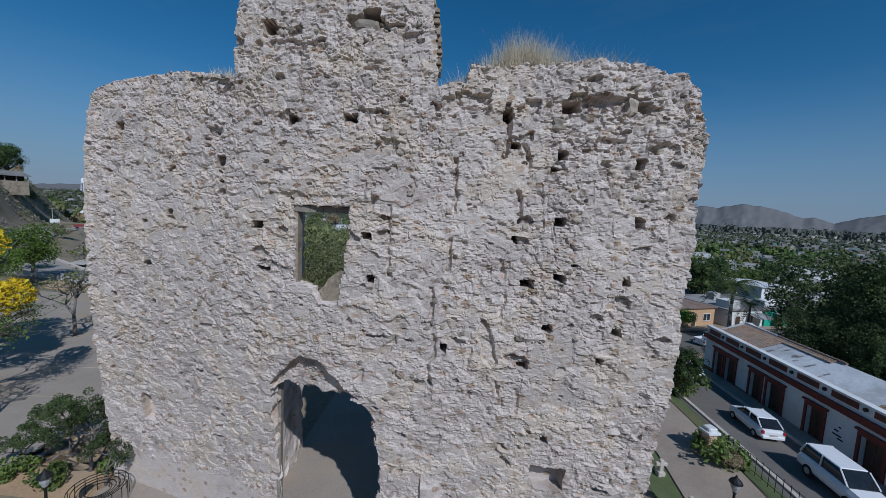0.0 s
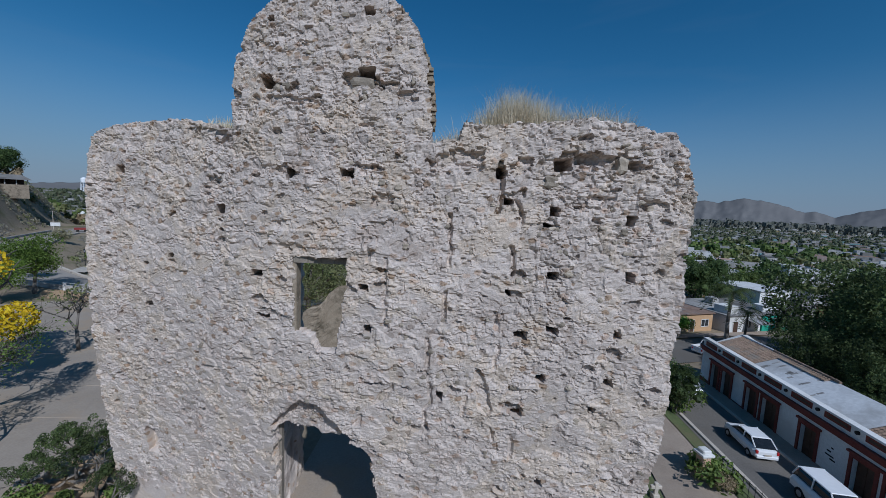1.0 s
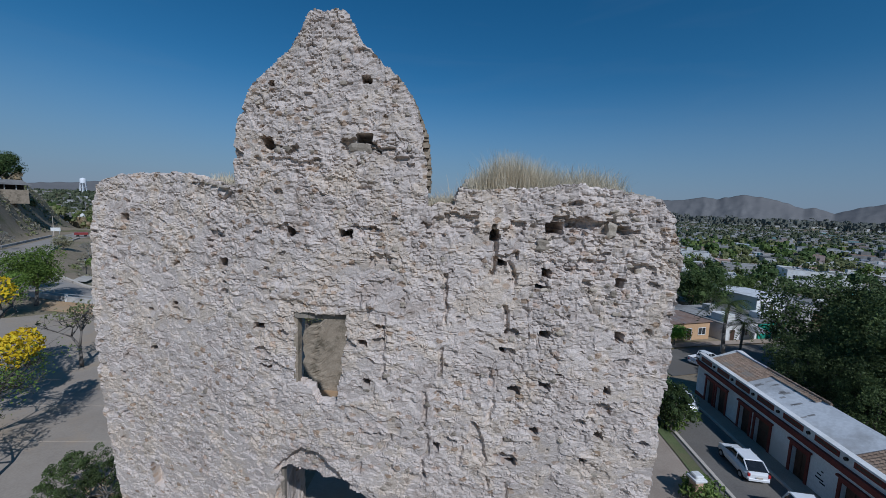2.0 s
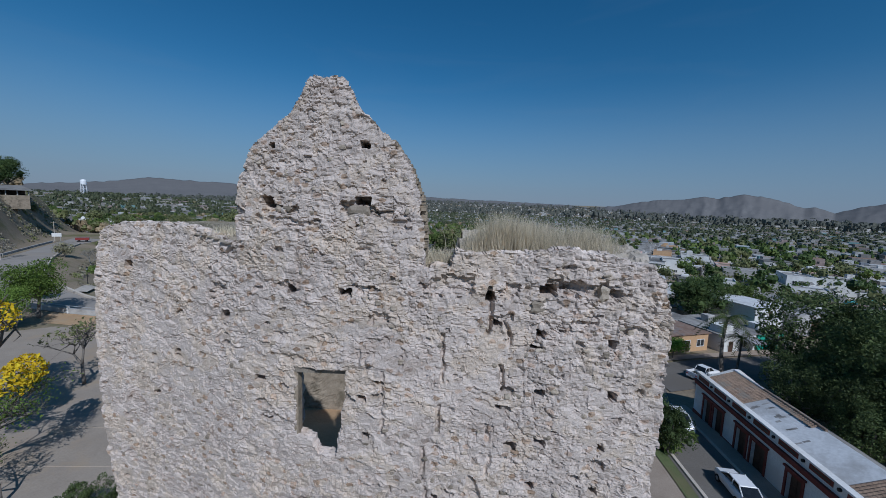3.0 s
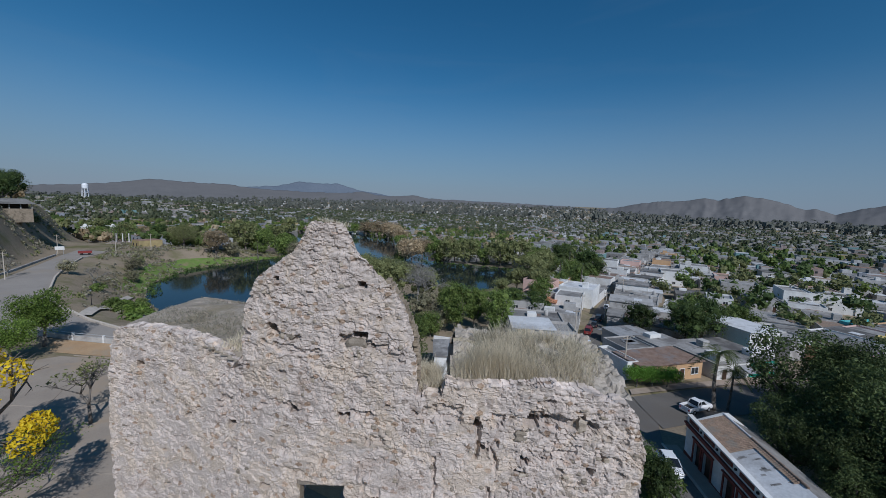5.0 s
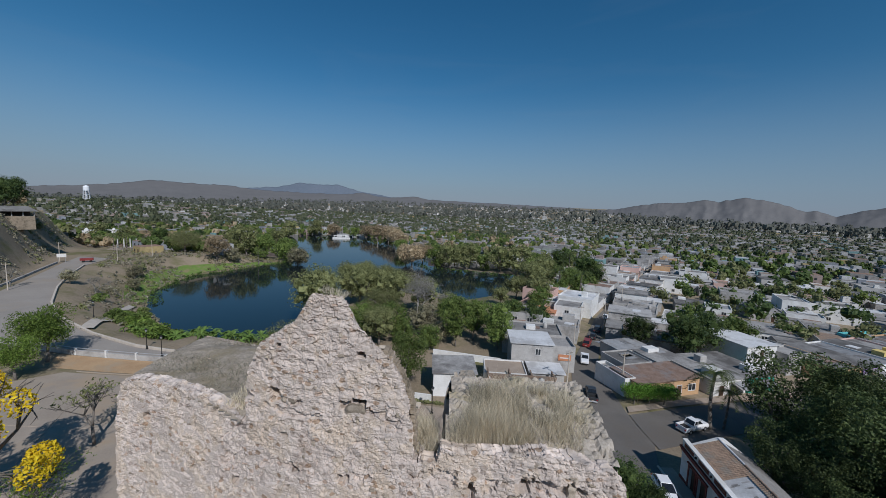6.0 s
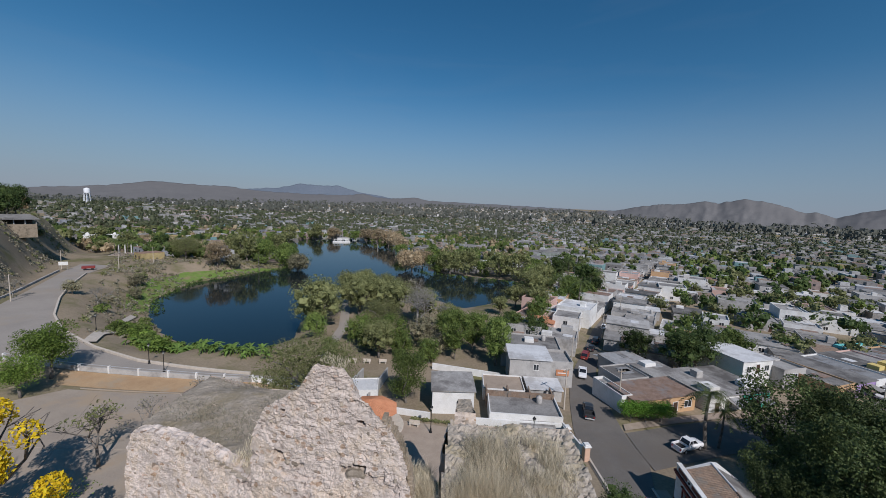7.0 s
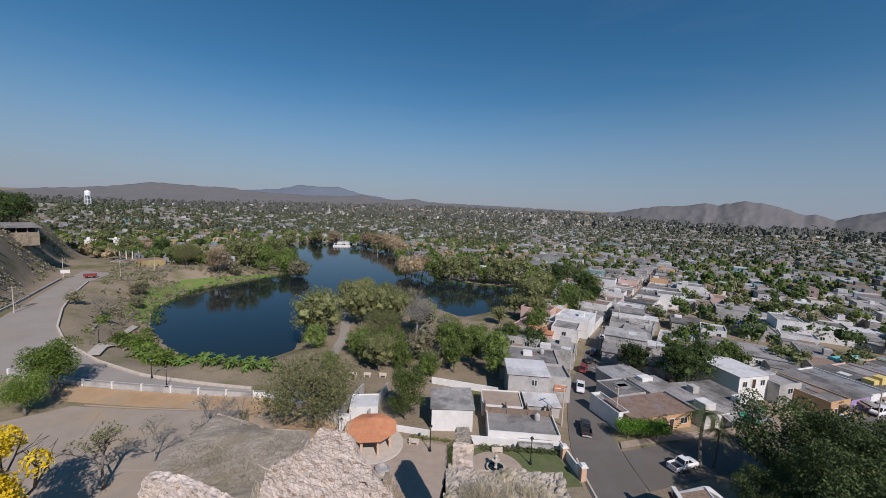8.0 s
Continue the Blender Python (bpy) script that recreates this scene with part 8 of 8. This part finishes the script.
    part("bumper", Build().box(-L / 2 - 0.08, -L / 2 + 0.06, -W + 0.12, W - 0.12, 0.36, 0.54, 0.03), M_STEEL if style == "pickup" else paint, t)
    part("plate", Build().box(-L / 2 - 0.1, -L / 2 - 0.082, -0.22, 0.22, 0.58, 0.7), M_KERB, t, "plain licence plate bar")
    return t


car("hatch", 24.9, 28.6, 82, M_CARWHITE, "silver-white hatchback parked at the pavement")
car("suv", 24.3, 21.6, 262, M_CARWHITE, "white sport utility vehicle with roof rails")
car("hatch", 26.6, 39.0, 262, M_CARWHITE, "white small hatchback under the street tree")
car("pickup", 28.2, 64.6, 75, M_CARDARK, "dark grey pickup truck in the street")
car("pickup", 33.5, 82.5, 250, M_CARWHITE, "white pickup truck at the grey house")
car("pickup", 40.0, 54.8, 22, M_CARWHITE, "pale pickup truck at the corner")
car("hatch", 83.0, 72.3, 200, M_CARWHITE, "white hatchback before the row houses")
car("suv", 95.5, 76.6, 200, M_CARWHITE, "white van before the row houses")
for k, (x, y) in enumerate(((38.5, 94.5), (42.5, 101), (46.5, 108), (55.5, 124))):
    car(("suv", "hatch", "suv", "hatch")[k], x, y, 62, (M_CARRED, M_CARDARK, M_CARDARK, M_CARWHITE)[k], "parked car in the narrow street")

# ---- the town beyond: nearer houses one by one, the far ones as a mass ----
PALETTE = [(0.6, 0.585, 0.56), (0.38, 0.365, 0.345), (0.45, 0.43, 0.4), (0.52, 0.51, 0.49), (0.62, 0.61, 0.6), (0.33, 0.32, 0.3), (0.38, 0.37, 0.35), (0.48, 0.46, 0.43), (0.3, 0.28, 0.265), (0.42, 0.33, 0.27), (0.5, 0.46, 0.38), (0.4, 0.4, 0.4), (0.45, 0.44, 0.42), (0.35, 0.34, 0.32), (0.42, 0.33, 0.3), (0.66, 0.66, 0.65), (0.28, 0.27, 0.255), (0.38, 0.41, 0.37), (0.36, 0.38, 0.42), (0.5, 0.4, 0.2), (0.25, 0.42, 0.42)]
PALETTE = [(a * 0.82, b_ * 0.82, c_ * 0.82) for a, b_, c_ in PALETTE]
WALLS = [M_WHITE, M_GREYBLOCK, M_GREYBLOCK, M_PINK, M_WHITE, M_GREYBLOCK, M_GREYBLOCK, M_GREYBLOCK, M_WHITE, M_GREYBLOCK, M_GREYBLOCK, M_WHITE, M_OCHRE, M_GREYBLOCK]
ROOFS = [M_FLATROOF, M_DARKROOF, M_FLATROOF, M_WHITEROOF, M_DARKROOF, M_GREYBLOCK, M_FLATROOF, M_DARKROOF, M_SHEET, M_BROWNTILE, M_RUSTSHEET]
WORDS = {M_WHITE.name: "white", M_GREYBLOCK.name: "bare grey", M_PINK.name: "pink", M_YELLOWWALL.name: "yellow", M_TURQ.name: "turquoise", M_OCHRE.name: "ochre"}
yel = house("turquoise_pool_house", 119, 101, 12, 14, 8, 3.2, M_TURQ, M_GREYBLOCK, "low turquoise painted yard building", parapet=0.8)
q = random.Random(77)
ca, sa = math.cos(radians(-29)), math.sin(radians(-29))


def street_at(x, y):
    """Whether a place lies on one of the streets."""
    for k in range(len(STREET_L) - 1):
        y0, y1 = STREET_L[k][1], STREET_L[k + 1][1]
        if y0 <= y < y1:
            u = (y - y0) / (y1 - y0)
            xl = STREET_L[k][0] + (STREET_L[k + 1][0] - STREET_L[k][0]) * u
            xr = np.interp(y, [p[1] for p in STREET_R], [p[0] for p in STREET_R])
            return xl - 11.5 < x < xr + 11.5
    return False


near_houses, far_houses, far_trees = [], [], []
for i in range(-135, 130):
    for j in range(0, 120):
        u, v_ = i * 11.5 + q.uniform(-2.8, 2.8), 40 + j * 13.0 + (j // 3) * 5 + q.uniform(-3, 3)
        x, y = u * ca - v_ * sa, u * sa + v_ * ca
        if y < 86 or abs(x) > 1.3 * y + 60:
            continue
        if x < 30 and y < 210 and x > -160:
            continue
        if x > 30 and y < 96 and x < 130:
            continue
        if street_at(x, y) or float(lake_distance(np.array([x]), np.array([y]))[0]) < 22:
            continue
        if x < -95 and y < 250 and -0.78 * (x + 114) - 0.63 * (y - 91) > -30:
            continue
        dist = math.hypot(x, y)
        if dist > 1500:
            continue
        built = (0.93 if dist < 300 else 0.66) if x > 0.18 * y + 5 else (0.42 if dist > 330 else 0.3)
        built *= 0.72 + 0.28 * float(smooth01(np.array(0.75 + value_noise(np.array(x / 90), np.array(y / 90), 5))))
        keep = min(1.0, (900 / dist) ** 1.5) if dist > 900 else 1.0
        if q.random() > keep:
            continue
        if q.random() < built:
            (near_houses if dist < 290 and x > 0 else far_houses).append((x, y, q.uniform(7, 12.2), q.uniform(8, 14), q.choice((3.2, 3.4, 3.6, 3.3, 6.0, 6.3)) + q.uniform(-0.3, 0.3), -29 + q.choice((0, 0, 0, 90)) + q.uniform(-5, 5)))
            if q.random() < (0.5 if dist < 350 else 0.62) + 0.35 * float(value_noise(np.array(x / 45), np.array(y / 45), 8)):
                far_trees.append((x + q.uniform(-7, 7), y + q.uniform(-8, 8), q.uniform(5.0, 10.0)))
        else:
            for _ in range(2 if x < 0.15 * y and dist < 600 else 1):
                far_trees.append((x + q.uniform(-4, 4), y + q.uniform(-4, 4), q.uniform(6.0, 10.0)))

# unbroken rows along both sides of the street
for line, side in ((STREET_L, -1), (STREET_R, 1)):
    run = line_points([p for p in line if p[1] > (108 if side < 0 else 100)], 8.6)
    for (xa, ya), (xb, yb) in zip(run[:-1], run[1:]):
        dx, dy = xb - xa, yb - ya
        ll = math.hypot(dx, dy)
        dd = q.uniform(9, 12)
        cx_, cy_ = (xa + xb) / 2 + side * dy / ll * (dd / 2 + 1.2), (ya + yb) / 2 - side * dx / ll * (dd / 2 + 1.2)
        if q.random() < 0.93 and float(lake_distance(np.array([cx_]), np.array([cy_]))[0]) > 14:
            near_houses.append((cx_, cy_, ll - 0.3, dd, q.choice((3.2, 3.4, 3.7, 3.3, 5.9, 6.2)), math.degrees(math.atan2(dy, dx)) + (180 if side < 0 else 0)))
for x, y, w, d_, h_, tr in sorted(near_houses, key=lambda h: math.hypot(h[0], h[1]))[:240]:
    wm, rm = q.choice(WALLS), q.choice(ROOFS)
    two = h_ > 5
    ws = [("f", -w * 0.22, 1.0, 1.2, 1.1), ("l", 0, 1.0, 1.2, 1.1)] + ([("f", -w * 0.22, 4.0, 1.2, 1.1), ("f", w * 0.22, 4.0, 1.2, 1.1)] if two else [])
    house("town_house", x, y, tr, w, d_, h_, wm, rm, ("two-storey " if two else "low ") + WORDS[wm.name] + " block house with a flat roof", [("f", w * 0.2, 0, 1.0, 2.1)], ws, q.choice((0, 0.35, 0.5)), tank=q.random() < 0.3, annex=q.choice((0.0, 0.45, 0.6, 0.8)), clutter=q.choice((1, 2, 3, 4)))
far_houses += sorted(near_houses, key=lambda h: math.hypot(h[0], h[1]))[240:]

# far houses: a wall block, a roof slab set back, and dark openings, all with their own paint
vs, fs, cs = [], [], []


def far_box(x, y, w, d_, z0, z1, tr, col, ox=0.0, oy=0.0):
    c_, s_ = math.cos(radians(tr)), math.sin(radians(tr))
    o = len(vs)
    for z in (z0, z1):
        for px, py in ((-w / 2, -d_ / 2), (w / 2, -d_ / 2), (w / 2, d_ / 2), (-w / 2, d_ / 2)):
            px, py = px + ox, py + oy
            vs.append((x + px * c_ - py * s_, y + px * s_ + py * c_, z))
    for f in ((4, 5, 6, 7), (0, 1, 5, 4), (1, 2, 6, 5), (2, 3, 7, 6), (3, 0, 4, 7)):
        fs.append(tuple(o + k for k in f))
        cs.append(col)


for x, y, w, d_, h_, tr in far_houses:
    z = gz(x, y)
    col = q.choice(PALETTE)
    far_box(x, y, w, d_, z - 1, z + h_, tr, col)
    rc = q.choice(((0.22, 0.21, 0.2), (0.3, 0.29, 0.28), (0.5, 0.5, 0.5), (0.2, 0.19, 0.18), (0.26, 0.25, 0.235), (0.3, 0.2, 0.15), (0.36, 0.35, 0.34)))
    far_box(x, y, w - 0.6, d_ - 0.6, z + h_ + 0.004, z + h_ + 0.2, tr, rc)
    if math.hypot(x, y) < 650:
        far_box(x, y, 1.1, 0.3, z + 0.9, z + 2.1, tr, (0.04, 0.045, 0.05), -w * 0.25, -d_ / 2)
        far_box(x, y, 1.0, 0.3, z, z + 2.1, tr, (0.08, 0.06, 0.05), w * 0.2, -d_ / 2)
        far_box(x, y, 0.3, 1.1, z + 0.9, z + 2.0, tr, (0.04, 0.045, 0.05), -w / 2, 0)
        if h_ > 5:
            far_box(x, y, 1.1, 0.3, z + 3.8, z + 5.0, tr, (0.04, 0.045, 0.05), -w * 0.2, -d_ / 2)
            far_box(x, y, 1.1, 0.3, z + 3.8, z + 5.0, tr, (0.04, 0.045, 0.05), w * 0.22, -d_ / 2)
        if q.random() < 0.6:
            far_box(x, y, w * q.uniform(0.4, 0.8), 4.5, z - 1, z + q.uniform(2.3, 3.0), tr + 0.5, q.choice(PALETTE), w * q.uniform(-0.2, 0.2), -d_ / 2 - 2)
        if q.random() < 0.4:
            far_box(x, y, w * 0.4, d_ * 0.35, z + h_ + 0.2, z + h_ + 2.3, tr, q.choice(PALETTE), w * 0.2, d_ * 0.2)
for _ in range(1900):
    a_, d2 = radians(q.uniform(-50, 50)), q.uniform(1400, 3200)
    x, y = d2 * math.sin(a_), d2 * math.cos(a_)
    z, tone_ = gz(x, y), q.uniform(0.35, 0.75)
    far_box(x, y, q.uniform(9, 24), q.uniform(9, 16), z - 1, z + q.choice((3.5, 4.0, 6.5)), q.uniform(-40, -20), (tone_, tone_ * 0.98, tone_ * 0.95))
me = bpy.data.meshes.new("far_town")
me.from_pydata(vs, [], fs)
me.materials.append(M_TOWN)
pa = me.attributes.new("paint", "FLOAT_COLOR", "FACE")
pa.data.foreach_set("color", np.concatenate([np.array(cs), np.ones((len(cs), 1))], 1).astype(np.float32).ravel())
tagged(new("far_town", me), "distant low flat-roofed town houses in faded paint", "town", kind="stuff")
bl = thing("long_warehouse", pose(830, 1850, -6, 0, 0, -32), "long low white shed far across the plain", "building")
part("wall", Build().box(-260, 260, -10, 10, 0, 9), M_WHITE, bl)
part("roof", Build().box(-261, 261, -11, 11, 9.01, 10), M_WHITEROOF, bl)


def far_wood(name, trees, mat, label, seed, per=70):
    """Many small crowns in one mesh: lumpy clumps fringed with leaf rhombs."""
    g2 = np.random.default_rng(seed)
    V, F, o = [], [], 0
    for k, (x, y, s) in enumerate(trees):
        z = gz(x, y)
        close, near = math.hypot(x, y) < 360, math.hypot(x, y) < 240
        blobs = [(x + g2.normal(0, s * 0.24), y + g2.normal(0, s * 0.24), z + s * g2.uniform(0.35, 0.85), s * g2.uniform(0.18, 0.34)) for _ in range(5 if close else 3)]
        for v, f in (leaf_cores(seed + k, blobs, 0.6 if near else (0.8 if close else 1.0), not close), leaf_cloud(seed + k, blobs, per * 3 if near else (per if close else per // 4), s * (0.065 if near else (0.1 if close else 0.14)))):
            V.append(v)
            F.append(f + o)
            o += len(v)
    tagged(new(name, np_mesh(name, np.concatenate(V), np.concatenate(F), mat)), label, "trees", kind="stuff")


q.shuffle(far_trees)
for x in range(520):
    a, dd = radians(q.uniform(-50, 12)), q.uniform(300, 1500)
    px, py = dd * math.sin(a), dd * math.cos(a)
    if float(lake_distance(np.array([px]), np.array([py]))[0]) > 10:
        far_trees.append((px, py, q.uniform(6, 11)))
n3 = len(far_trees)
far_trees.sort(key=lambda t_: math.hypot(t_[0], t_[1]) > 520)
n4 = sum(1 for t_ in far_trees if math.hypot(t_[0], t_[1]) <= 520)
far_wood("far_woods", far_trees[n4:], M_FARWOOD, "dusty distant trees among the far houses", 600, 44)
far_trees = far_trees[:n4]
n3 = len(far_trees)
far_wood("far_woods", far_trees[: n3 // 3], M_GREEN, "distant green trees among the houses", 100, 44)
far_wood("far_woods", far_trees[n3 // 3: n3 * 5 // 8], M_DARKGREEN, "distant dark green trees among the houses", 200, 44)
far_wood("far_woods", far_trees[n3 * 5 // 8: n3 * 15 // 16], M_OLIVE, "distant olive trees among the houses", 300, 44)
far_wood("far_woods", far_trees[n3 * 15 // 16:], M_RUSSET, "distant russet trees among the houses", 400)
plain = [(x_, y_, q.uniform(16, 30)) for x_, y_ in ((math.sin(a_) * d2, math.cos(a_) * d2) for a_, d2 in ((radians(q.uniform(-52, 52)), q.uniform(1300, 3300)) for _ in range(2600)))]
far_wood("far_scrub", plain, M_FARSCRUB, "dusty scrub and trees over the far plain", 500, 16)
